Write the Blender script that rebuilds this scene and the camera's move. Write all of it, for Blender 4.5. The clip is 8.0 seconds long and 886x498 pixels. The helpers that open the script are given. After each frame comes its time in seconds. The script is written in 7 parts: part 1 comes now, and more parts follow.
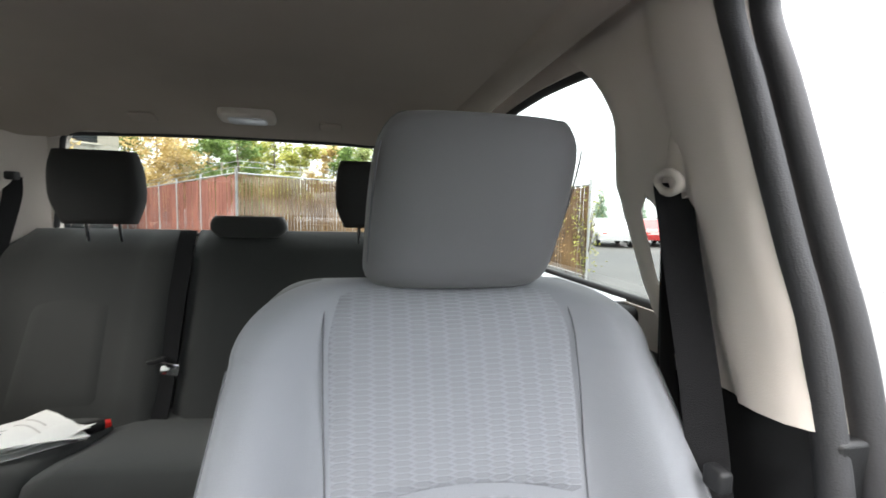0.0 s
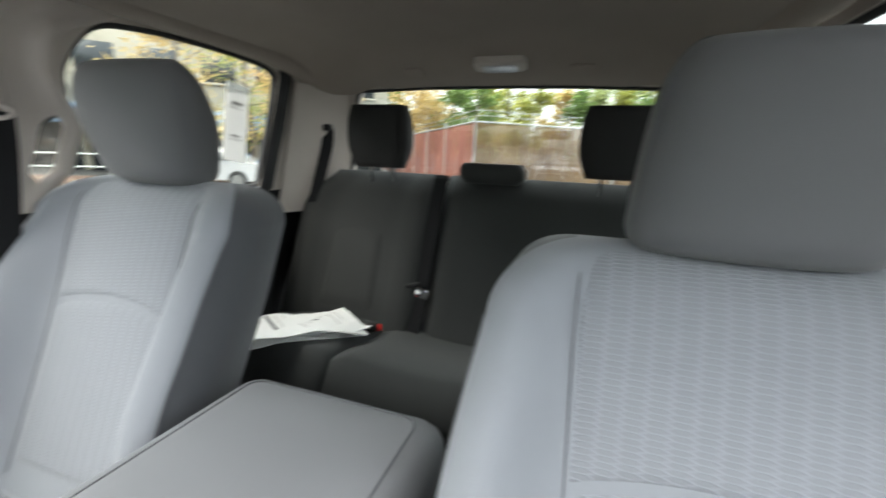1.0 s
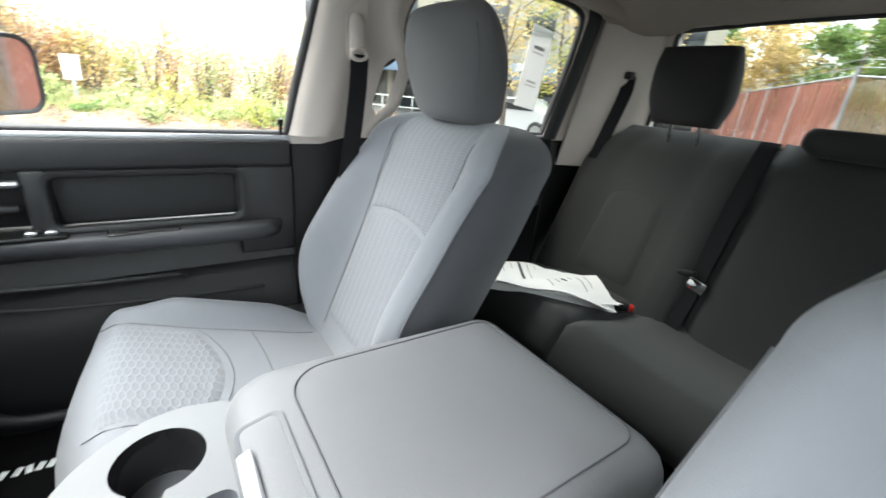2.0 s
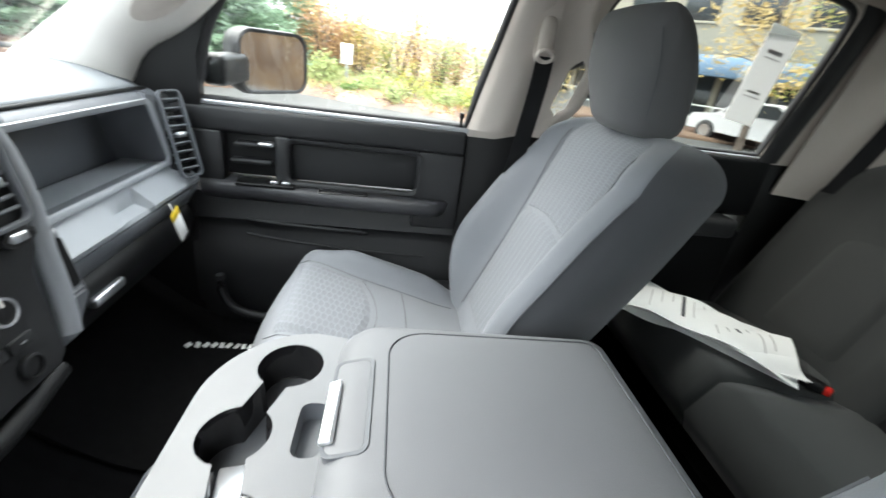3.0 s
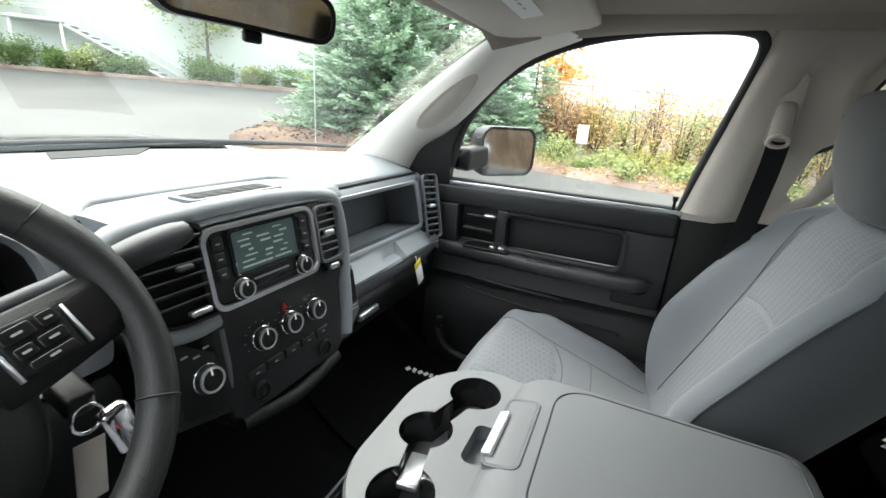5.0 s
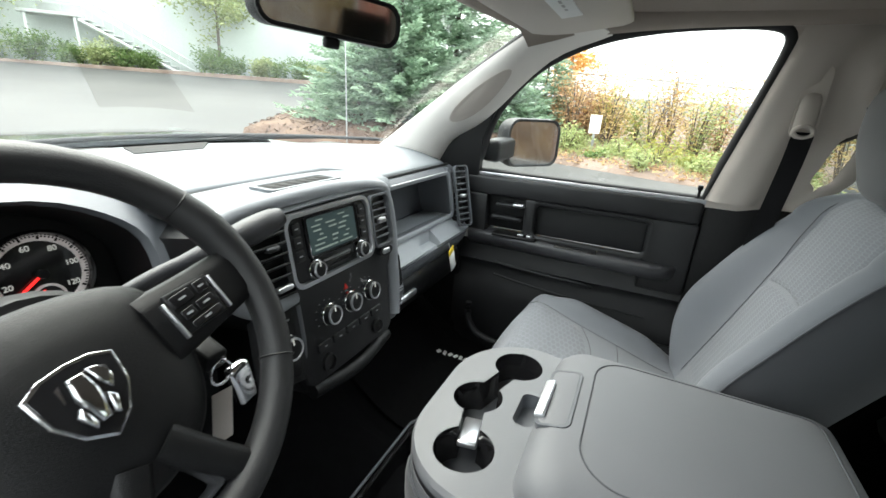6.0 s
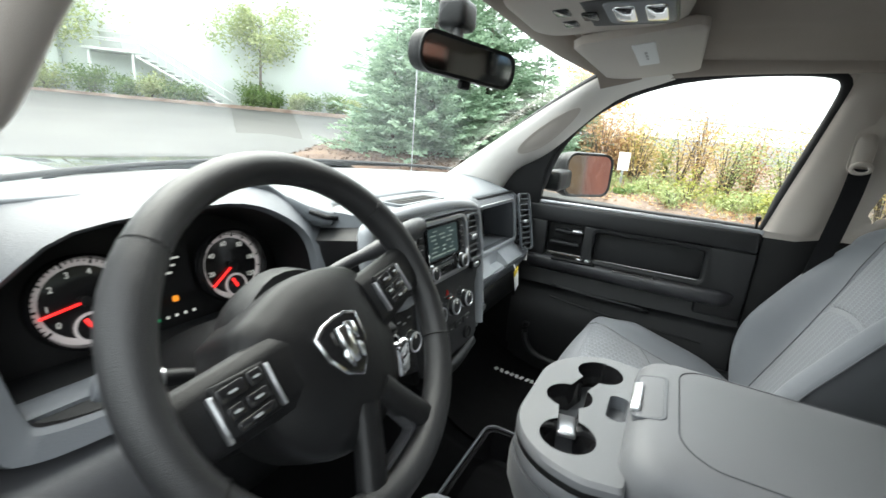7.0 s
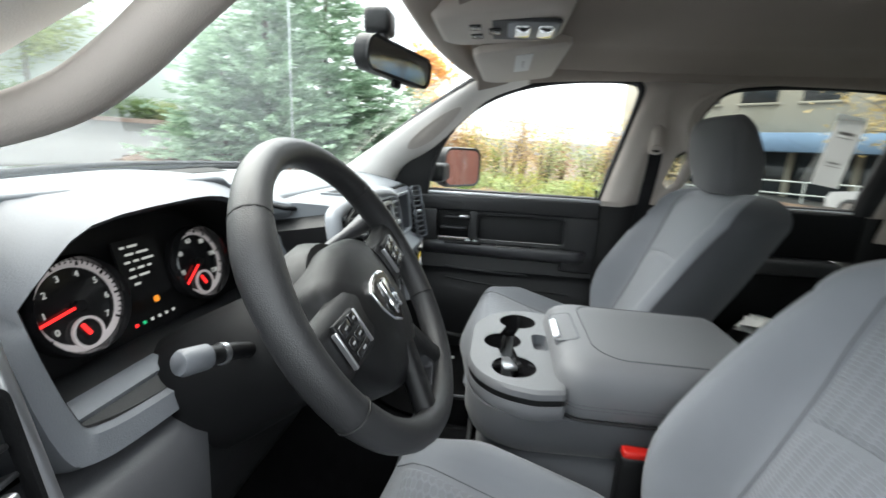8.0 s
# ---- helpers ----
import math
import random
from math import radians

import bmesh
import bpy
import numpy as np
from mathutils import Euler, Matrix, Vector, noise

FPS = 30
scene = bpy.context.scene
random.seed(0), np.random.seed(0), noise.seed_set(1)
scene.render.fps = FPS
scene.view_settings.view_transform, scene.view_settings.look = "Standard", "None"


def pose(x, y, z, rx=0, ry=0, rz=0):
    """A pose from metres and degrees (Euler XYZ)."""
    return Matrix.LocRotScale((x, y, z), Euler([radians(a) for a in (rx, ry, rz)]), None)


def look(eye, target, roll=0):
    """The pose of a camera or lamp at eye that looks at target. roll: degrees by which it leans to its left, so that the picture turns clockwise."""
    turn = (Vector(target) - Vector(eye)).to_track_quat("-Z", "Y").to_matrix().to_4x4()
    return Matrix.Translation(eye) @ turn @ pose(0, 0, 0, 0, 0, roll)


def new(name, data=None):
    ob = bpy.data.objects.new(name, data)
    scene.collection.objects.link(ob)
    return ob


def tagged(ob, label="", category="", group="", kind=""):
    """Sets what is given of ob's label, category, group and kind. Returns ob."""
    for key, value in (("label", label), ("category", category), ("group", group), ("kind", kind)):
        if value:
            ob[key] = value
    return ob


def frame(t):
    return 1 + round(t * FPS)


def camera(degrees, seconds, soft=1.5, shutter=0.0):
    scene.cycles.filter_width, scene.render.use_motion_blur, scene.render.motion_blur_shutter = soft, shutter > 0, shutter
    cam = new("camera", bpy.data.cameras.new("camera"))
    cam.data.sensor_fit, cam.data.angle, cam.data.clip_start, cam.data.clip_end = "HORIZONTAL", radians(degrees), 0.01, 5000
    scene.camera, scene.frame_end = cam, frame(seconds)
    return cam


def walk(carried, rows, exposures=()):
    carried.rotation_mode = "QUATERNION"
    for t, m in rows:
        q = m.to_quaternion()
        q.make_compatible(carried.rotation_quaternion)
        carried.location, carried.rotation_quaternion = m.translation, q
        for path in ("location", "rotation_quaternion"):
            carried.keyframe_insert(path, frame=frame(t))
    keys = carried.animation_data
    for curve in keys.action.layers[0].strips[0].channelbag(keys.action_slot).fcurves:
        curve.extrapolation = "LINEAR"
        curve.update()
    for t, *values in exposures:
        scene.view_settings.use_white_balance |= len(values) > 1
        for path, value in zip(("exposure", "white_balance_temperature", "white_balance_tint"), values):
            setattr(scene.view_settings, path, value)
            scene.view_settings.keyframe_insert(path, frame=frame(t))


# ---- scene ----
from mathutils.bvhtree import BVHTree

# ---- camera and walk ----
cam = camera(92.6, 8.0, soft=1.5, shutter=0.4)
PATH = [
    (0, (0.372, 0.207, 0.942), (0.746, 2.164, 0.77), 1.3),
    (0.5, (0.355, 0.204, 0.94), (0.472, 2.181, 0.655), 2.7),
    (1, (0.327, 0.234, 0.944), (-0.292, 2.084, 0.503), 2.4),
    (1.5, (0.291, 0.259, 0.903), (-0.93, 1.726, 0.306), 3.9),
    (2, (0.315, 0.307, 0.93), (-1.218, 1.378, 0.22), 5.2),
    (2.2, (0.310, 0.300, 0.937), (-1.265, 1.276, 0.205), 7.0),
    (3.3, (0.402, 0.430, 0.963), (-1.419, 0.435, 0.136), 5.8),
    (3.5, (0.415, 0.444, 0.963), (-1.408, 0.313, 0.151), 4.4),
    (4, (0.441, 0.433, 0.987), (-1.333, -0.143, 0.264), 1.5),
    (4.2, (0.447, 0.437, 0.984), (-1.318, -0.247, 0.337), 0.5),
    (5.3, (0.515, 0.446, 1.010), (-1.233, -0.303, 0.39), 4.6),
    (5.5, (0.534, 0.434, 1.016), (-1.199, -0.339, 0.384), 3.6),
    (6, (0.579, 0.408, 1.003), (-1.143, -0.368, 0.346), 3.6),
    (6.5, (0.653, 0.379, 0.999), (-1.094, -0.407, 0.424), 3.7),
    (7, (0.746, 0.324, 0.987), (-0.968, -0.567, 0.467), 4.6),
    (7.5, (0.834, 0.248, 0.966), (-0.972, -0.443, 0.454), 5.6),
    (8, (0.912, 0.194, 0.953), (-1.02, -0.046, 0.493), 2.9),
]
walk(cam, [(t, look(eye, target, roll)) for t, eye, target, roll in PATH],
     exposures=((0.0, 3.0, 6700, 11), (0.5, 2.88, 6700, 9), (1.0, 2.9, 6600, 7), (2.0, 3.05, 6500, 7), (3.3, 2.8, 6500, 6), (4.2, 2.7, 6550, 5),
                (5.3, 2.25, 6650, 4), (7.0, 2.25, 6600, 4), (8.0, 2.2, 6500, 6)))

# ---- world and sun: bright overcast ----
world = bpy.data.worlds.new("world")
scene.world = world
world.use_nodes = True
wn, wl = world.node_tree.nodes, world.node_tree.links
sky = wn.new("ShaderNodeTexSky")
sky.sky_type = 'NISHITA'
sky.sun_disc = False
sky.sun_elevation, sky.sun_rotation = radians(58), radians(210)
sky.air_density, sky.dust_density, sky.ozone_density = 1.0, 4.0, 1.0
mixw = wn.new("ShaderNodeMix")
mixw.data_type = 'RGBA'
mixw.inputs[0].default_value = 0.75
mixw.inputs[7].default_value = (10.5, 10.8, 11.2, 1)
wl.new(sky.outputs[0], mixw.inputs[6])
# an overcast sky is about three times as bright overhead as at the horizon
wtc, wsep, wmap, wsc = wn.new("ShaderNodeTexCoord"), wn.new("ShaderNodeSeparateXYZ"), wn.new("ShaderNodeMapRange"), wn.new("ShaderNodeVectorMath")
wsc.operation = 'SCALE'
wmap.inputs[3].default_value, wmap.inputs[4].default_value = 0.45, 1.35
wl.new(wtc.outputs["Generated"], wsep.inputs[0])
wl.new(wsep.outputs[2], wmap.inputs[0])
wl.new(mixw.outputs[2], wsc.inputs[0])
wl.new(wmap.outputs[0], wsc.inputs["Scale"])
wl.new(wsc.outputs[0], wn["Background"].inputs[0])
wn["Background"].inputs[1].default_value = 0.15
sun = new("sun", bpy.data.lights.new("sun", 'SUN'))
sun.data.energy, sun.data.angle, sun.data.color = 1.5, radians(75), (1.0, 0.96, 0.9)
sun.matrix_world = look((-4, -7, 13), (0, 0, 0))

# ---- materials ----
def material(name, color, rough=0.5, metal=0.0, grain=0.0, scale=200.0, tone=0.08, tone_scale=6.0, spec=0.5, sheen=0.0, coat=0.0):
    """A principled surface with fine relief (grain at scale per metre) and a slow change of tone."""
    m = bpy.data.materials.new(name)
    m.use_nodes = True
    nt = m.node_tree
    n, l, b = nt.nodes, nt.links, nt.nodes["Principled BSDF"]
    b.inputs["Roughness"].default_value, b.inputs["Metallic"].default_value = rough, metal
    b.inputs["Specular IOR Level"].default_value = spec
    b.inputs["Sheen Weight"].default_value = sheen
    b.inputs["Coat Weight"].default_value = coat
    tc = n.new("ShaderNodeTexCoord")
    slow = n.new("ShaderNodeTexNoise")
    slow.inputs["Scale"].default_value, slow.inputs["Detail"].default_value = tone_scale, 6
    l.new(tc.outputs["Object"], slow.inputs["Vector"])
    ramp = n.new("ShaderNodeMapRange")
    ramp.inputs[1].default_value, ramp.inputs[2].default_value = 0.25, 0.75
    ramp.inputs[3].default_value, ramp.inputs[4].default_value = 1 - tone, 1 + tone
    l.new(slow.outputs[0], ramp.inputs[0])
    mul = n.new("ShaderNodeVectorMath")
    mul.operation = 'SCALE'
    mul.inputs[0].default_value = color[:3]
    l.new(ramp.outputs[0], mul.inputs["Scale"])
    l.new(mul.outputs[0], b.inputs["Base Color"])
    rr = n.new("ShaderNodeMapRange")
    rr.inputs[3].default_value, rr.inputs[4].default_value = max(0.02, rough - 0.08), min(1, rough + 0.08)
    l.new(slow.outputs[0], rr.inputs[0])
    l.new(rr.outputs[0], b.inputs["Roughness"])
    if grain:
        fine = n.new("ShaderNodeTexNoise")
        fine.inputs["Scale"].default_value, fine.inputs["Detail"].default_value = scale, 3
        l.new(tc.outputs["Object"], fine.inputs["Vector"])
        bump = n.new("ShaderNodeBump")
        bump.inputs["Strength"].default_value, bump.inputs["Distance"].default_value = grain, 0.002
        l.new(fine.outputs[0], bump.inputs["Height"])
        l.new(bump.outputs[0], b.inputs["Normal"])
    return m


def hex_cloth(name, color, width=0.0255, height=0.0082):
    """Woven seat cloth with a relief of long hexagons in local x and z (x and y on a cushion)."""
    m = material(name, color, 0.9, grain=0.0, tone=0.05, sheen=0.15)
    nt = m.node_tree
    n, l, b = nt.nodes, nt.links, nt.nodes["Principled BSDF"]
    tc = n.new("ShaderNodeTexCoord")
    sep = n.new("ShaderNodeSeparateXYZ")
    l.new(tc.outputs["Object"], sep.inputs[0])
    add = n.new("ShaderNodeMath")
    add.operation = 'ADD'
    l.new(sep.outputs[1], add.inputs[0])
    l.new(sep.outputs[2], add.inputs[1])
    comb = n.new("ShaderNodeCombineXYZ")
    l.new(add.outputs[0], comb.inputs[0])
    l.new(sep.outputs[0], comb.inputs[1])
    p = n.new("ShaderNodeVectorMath")
    p.operation = 'MULTIPLY'
    p.inputs[1].default_value = (1 / height, 1.732 / (2 * width) * 1.15, 0)
    l.new(comb.outputs[0], p.inputs[0])
    s = (1.0, 1.732, 1.0)

    def vm(op, a, bvec):
        q = n.new("ShaderNodeVectorMath")
        q.operation = op
        l.new(a.outputs[0], q.inputs[0])
        if isinstance(bvec, tuple):
            q.inputs[1].default_value = bvec
        elif bvec is not None:
            l.new(bvec.outputs[0], q.inputs[1])
        return q
    off = vm('ADD', p, (100.0, 173.2, 0.5))
    ga = vm('ABSOLUTE', vm('SUBTRACT', vm('MODULO', off, s), (0.5, 0.866, 0.5)), None)
    gb = vm('ABSOLUTE', vm('SUBTRACT', vm('MODULO', vm('ADD', off, (0.5, 0.866, 0)), s), (0.5, 0.866, 0.5)), None)

    def hexd(g):
        d = n.new("ShaderNodeVectorMath")
        d.operation = 'DOT_PRODUCT'
        d.inputs[1].default_value = (0.5, 0.866, 0)
        l.new(g.outputs[0], d.inputs[0])
        x = n.new("ShaderNodeSeparateXYZ")
        l.new(g.outputs[0], x.inputs[0])
        mx = n.new("ShaderNodeMath")
        mx.operation = 'MAXIMUM'
        l.new(d.outputs["Value"], mx.inputs[0])
        l.new(x.outputs[0], mx.inputs[1])
        return mx
    mn = n.new("ShaderNodeMath")
    mn.operation = 'MINIMUM'
    l.new(hexd(ga).outputs[0], mn.inputs[0])
    l.new(hexd(gb).outputs[0], mn.inputs[1])
    edge = n.new("ShaderNodeMapRange")
    edge.interpolation_type = 'SMOOTHSTEP'
    edge.inputs[1].default_value, edge.inputs[2].default_value = 0.30, 0.47
    edge.inputs[3].default_value, edge.inputs[4].default_value = 0.0, 1.0
    l.new(mn.outputs[0], edge.inputs[0])
    bump = n.new("ShaderNodeBump")
    bump.inputs["Strength"].default_value, bump.inputs["Distance"].default_value = 0.36, 0.003
    l.new(edge.outputs[0], bump.inputs["Height"])
    weave = n.new("ShaderNodeTexNoise")
    weave.inputs["Scale"].default_value = 900
    l.new(tc.outputs["Object"], weave.inputs["Vector"])
    bump2 = n.new("ShaderNodeBump")
    bump2.inputs["Strength"].default_value, bump2.inputs["Distance"].default_value = 0.25, 0.001
    l.new(weave.outputs[0], bump2.inputs["Height"])
    l.new(bump.outputs[0], bump2.inputs["Normal"])
    l.new(bump2.outputs[0], b.inputs["Normal"])
    mix = n.new("ShaderNodeMix")
    mix.data_type = 'RGBA'
    mix.inputs[6].default_value = (*[c * 0.94 for c in color[:3]], 1)
    mix.inputs[7].default_value = (*[min(1, c * 1.09) for c in color[:3]], 1)
    l.new(edge.outputs[0], mix.inputs[0])
    l.new(mix.outputs[2], b.inputs["Base Color"])
    return m


def glass(name, tint=(0.93, 0.97, 0.95), gloss=1.0):
    m = bpy.data.materials.new(name)
    m.use_nodes = True
    nt = m.node_tree
    n, l = nt.nodes, nt.links
    n.remove(n["Principled BSDF"])
    tr, gl, mx, fr = n.new("ShaderNodeBsdfTransparent"), n.new("ShaderNodeBsdfGlossy"), n.new("ShaderNodeMixShader"), n.new("ShaderNodeLayerWeight")
    tr.inputs[0].default_value = (*tint, 1)
    gl.inputs["Roughness"].default_value = 0.02
    gl.inputs[0].default_value = (gloss, gloss, gloss, 1)
    fr.inputs[0].default_value = 0.5
    pw = n.new("ShaderNodeMath")
    pw.operation = 'POWER'
    pw.inputs[1].default_value = 5.0
    l.new(fr.outputs["Facing"], pw.inputs[0])
    ma = n.new("ShaderNodeMath")
    ma.operation = 'MULTIPLY_ADD'
    ma.inputs[1].default_value, ma.inputs[2].default_value = 0.92, 0.08
    l.new(pw.outputs[0], ma.inputs[0])
    l.new(ma.outputs[0], mx.inputs[0])
    l.new(tr.outputs[0], mx.inputs[1])
    l.new(gl.outputs[0], mx.inputs[2])
    l.new(mx.outputs[0], n["Material Output"].inputs[0])
    return m


def glowing(name, color, strength):
    m = material(name, color, 0.3, tone=0.02)
    b = m.node_tree.nodes["Principled BSDF"]
    b.inputs["Emission Color"].default_value = (*color, 1)
    b.inputs["Emission Strength"].default_value = strength
    return m


M_CLOTH = material("grey_cloth", (0.178, 0.188, 0.209), 0.85, grain=0.25, scale=900, tone=0.06, sheen=0.2)
M_HEX = hex_cloth("hexagon_cloth", (0.178, 0.188, 0.209))
# Seat cloth darkened: the head restraints' shade is put into the colour.
M_HEAD_SHADED = material("headrest_cloth_shaded", (0.102, 0.103, 0.107), 0.85, grain=0.25, scale=900, tone=0.06, sheen=0.15)
# Shaded copy of the grey cloth: shade on sides and bases as colour.
M_CLOTH_SHADED = material("grey_cloth_shaded", (0.054, 0.057, 0.064), 0.85, grain=0.25, scale=900, tone=0.06, sheen=0.2)
M_THREAD = material("seam_thread", (0.085, 0.088, 0.097), 0.8, tone=0.1)
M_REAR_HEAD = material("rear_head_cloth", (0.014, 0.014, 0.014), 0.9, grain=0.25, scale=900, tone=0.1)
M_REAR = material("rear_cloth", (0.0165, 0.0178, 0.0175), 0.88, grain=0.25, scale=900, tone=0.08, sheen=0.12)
# Rear cloth made lighter: light on the upward-facing cushions put into the colour.
M_REAR_LIT = material("rear_cloth_lit", (0.030, 0.032, 0.0315), 0.88, grain=0.25, scale=900, tone=0.08, sheen=0.12)
M_VINYL = material("grey_vinyl", (0.163, 0.167, 0.178), 0.55, grain=0.2, scale=700, tone=0.05)
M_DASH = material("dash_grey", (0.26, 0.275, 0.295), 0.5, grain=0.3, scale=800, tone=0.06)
# The pad's grey made darker: shade on the dash face put into the colour.
M_DASH_SHADED = material("dash_grey_shaded", (0.096, 0.103, 0.114), 0.5, grain=0.3, scale=800, tone=0.06)
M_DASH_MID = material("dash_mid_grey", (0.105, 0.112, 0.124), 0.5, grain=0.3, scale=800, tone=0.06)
M_BLACK = material("black_plastic", (0.0062, 0.0064, 0.0070), 0.42, grain=0.3, scale=900, tone=0.12, spec=0.3)
M_DOOR = material("door_plastic", (0.0165, 0.0169, 0.0183), 0.42, grain=0.3, scale=900, tone=0.12, spec=0.45)
M_BLACK_SOFT = material("charcoal_plastic", (0.017, 0.0176, 0.019), 0.5, grain=0.3, scale=900, tone=0.1, spec=0.35)
M_PAD = material("dash_pad_grey", (0.128, 0.140, 0.152), 0.5, grain=0.3, scale=800, tone=0.07, spec=0.4)
M_ARM = material("armrest_plastic", (0.042, 0.043, 0.047), 0.42, grain=0.3, scale=900, tone=0.1, spec=0.45)
M_MATT = material("matt_black_plastic", (0.0065, 0.0068, 0.0074), 0.62, grain=0.3, scale=900, tone=0.12, spec=0.14)
M_GLOSS = material("gloss_black", (0.012, 0.012, 0.013), 0.12, tone=0.05)
M_RUBBER = material("rubber_seal", (0.015, 0.015, 0.017), 0.65, grain=0.2, scale=400, tone=0.15)
M_SEAL = material("grey_door_seal", (0.022, 0.0225, 0.025), 0.7, grain=0.3, scale=500, tone=0.12)
M_SILVER = material("satin_silver", (0.55, 0.56, 0.58), 0.3, metal=0.9, tone=0.04)
M_BRIGHT = material("satin_chrome", (0.86, 0.88, 0.90), 0.38, metal=0.85, tone=0.03)
M_CHROME = material("chrome", (0.85, 0.86, 0.88), 0.08, metal=1.0, tone=0.03)
M_BEIGE = material("beige_trim", (0.53, 0.48, 0.435), 0.55, grain=0.2, scale=700, tone=0.04)
M_TRAY = material("tray_plastic", (0.155, 0.16, 0.17), 0.45, grain=0.25, scale=800, tone=0.05)
M_PALE = material("pale_pillar_plastic", (0.74, 0.71, 0.67), 0.5, grain=0.2, scale=700, tone=0.04)
M_ROOF = material("headliner_felt", (0.31, 0.266, 0.232), 0.95, grain=0.35, scale=600, tone=0.05)
M_CARPET = material("black_carpet", (0.0045, 0.0045, 0.005), 0.97, grain=0.9, scale=500, tone=0.3, tone_scale=30, spec=0.05)
M_MAT = material("floor_mat_pile", (0.006, 0.006, 0.0063), 0.97, grain=0.9, scale=700, tone=0.25, tone_scale=40, spec=0.05)
M_LEATHER = material("wheel_leather", (0.017, 0.0173, 0.0185), 0.42, grain=0.35, scale=900, tone=0.08, spec=0.5)
M_BELT = material("belt_webbing", (0.012, 0.012, 0.013), 0.9, grain=0.5, scale=900, tone=0.1, spec=0.15)
M_PAPER = material("paper", (0.84, 0.84, 0.83), 0.8, grain=0.1, scale=60, tone=0.03)
M_STICKER = material("thin_paper", (0.84, 0.84, 0.83), 0.8, tone=0.03)
_n, _l = M_STICKER.node_tree.nodes, M_STICKER.node_tree.links
_tr, _mx = _n.new("ShaderNodeBsdfTranslucent"), _n.new("ShaderNodeMixShader")
_tr.inputs[0].default_value = (.8, .8, .79, 1)
_mx.inputs[0].default_value = .45
_l.new(_n["Principled BSDF"].outputs[0], _mx.inputs[1])
_l.new(_tr.outputs[0], _mx.inputs[2])
_l.new(_mx.outputs[0], _n["Material Output"].inputs[0])
M_INK = material("ink", (0.06, 0.06, 0.07), 0.8, tone=0.1)
M_PINK_INK = material("pale_ink", (0.5, 0.48, 0.48), 0.8, tone=0.1)
M_YELLOW = material("yellow_card", (0.75, 0.55, 0.03), 0.6, tone=0.05)
M_RED = material("red_button", (0.55, 0.015, 0.01), 0.4, tone=0.05)
M_GLASS = glass("window_glass", (0.90, 0.93, 0.92), 0.85)
M_TINTED = glass("rear_glass", (0.42, 0.45, 0.43))
M_MIRROR = material("mirror_silver", (0.55, 0.56, 0.56), 0.02, metal=1.0, tone=0.01)
M_PAINT = material("dark_car_paint", (0.03, 0.032, 0.036), 0.22, tone=0.05, coat=1.0)
M_SCREEN = glowing("screen_glow", (0.032, 0.050, 0.052), 0.14)
M_SCREEN_TEXT = glowing("screen_text", (0.20, 0.24, 0.22), 0.13)
M_LCD = glowing("lcd_text", (0.3, 0.3, 0.29), 0.3)
M_MARK = material("printed_mark", (0.32, 0.33, 0.34), 0.5, tone=0.05)
M_DIAL_WHITE = glowing("dial_white", (0.55, 0.5, 0.5), 0.05)
M_NEEDLE = glowing("red_needle", (0.9, 0.02, 0.02), 0.45)
M_AMBER = glowing("amber_lamp", (0.7, 0.22, 0.02), 0.25)
M_GREEN = glowing("green_lamp", (0.03, 0.5, 0.2), 0.2)

# ---- mesh tools ----
def part(name, bm, mat, parent=None, label="", smooth=True, sharp=62):
    """Links a bmesh as one mesh object under a thing or a part."""
    bmesh.ops.recalc_face_normals(bm, faces=bm.faces)
    me = bpy.data.meshes.new(name)
    for f in bm.faces:
        f.smooth = smooth
    if smooth:
        for e in bm.edges:
            if len(e.link_faces) == 2 and e.calc_face_angle(0) > radians(sharp):
                e.smooth = False
    bm.to_mesh(me)
    bm.free()
    for mm in (mat if isinstance(mat, (list, tuple)) else [mat]):
        me.materials.append(mm)
    ob = new(name, me)
    if parent is not None:
        ob.parent = parent
    if label:
        tagged(ob, label)
    return ob


def thing(name, label, category, at=(0, 0, 0), group="", kind=""):
    """An empty at a thing's base that holds its parts; parts are built in the thing's own coordinates."""
    e = new(name)
    e.empty_display_size = 0.05
    e.location = at
    return tagged(e, label, category, group, kind)


def box(bm, lo, hi, bevel=0.0, seg=2, m=None):
    """A box from lo to hi with rounded edges."""
    r = bmesh.ops.create_cube(bm, size=1.0)
    vs = r["verts"]
    for v in vs:
        v.co = Vector([lo[i] + (v.co[i] + 0.5) * (hi[i] - lo[i]) for i in range(3)])
    if bevel:
        es = list({e for v in vs for e in v.link_edges})
        g = bmesh.ops.bevel(bm, geom=es, offset=bevel, segments=seg, profile=0.5, affect='EDGES', clamp_overlap=True)
        vs = list({v for f in g["faces"] for v in f.verts} | {v for v in vs if v.is_valid})
    if m is not None:
        bmesh.ops.transform(bm, matrix=m, verts=vs)
    return vs


def block(lo, hi, bevel=0.0, seg=2, m=None):
    bm = bmesh.new()
    box(bm, lo, hi, bevel, seg, m)
    return bm


def rings(bm, sections, close=True, caps=True):
    """Skins a list of point loops of equal length."""
    loops = [[bm.verts.new(p) for p in s] for s in sections]
    k = len(loops[0])
    for a, b in zip(loops, loops[1:]):
        for i in range(k if close else k - 1):
            j = (i + 1) % k
            bm.faces.new((a[i], a[j], b[j], b[i]))
    if caps and close:
        bm.faces.new(list(reversed(loops[0])))
        bm.faces.new(loops[-1])
    return loops


def loft(sections, close=True, caps=True):
    bm = bmesh.new()
    rings(bm, sections, close, caps)
    return bm


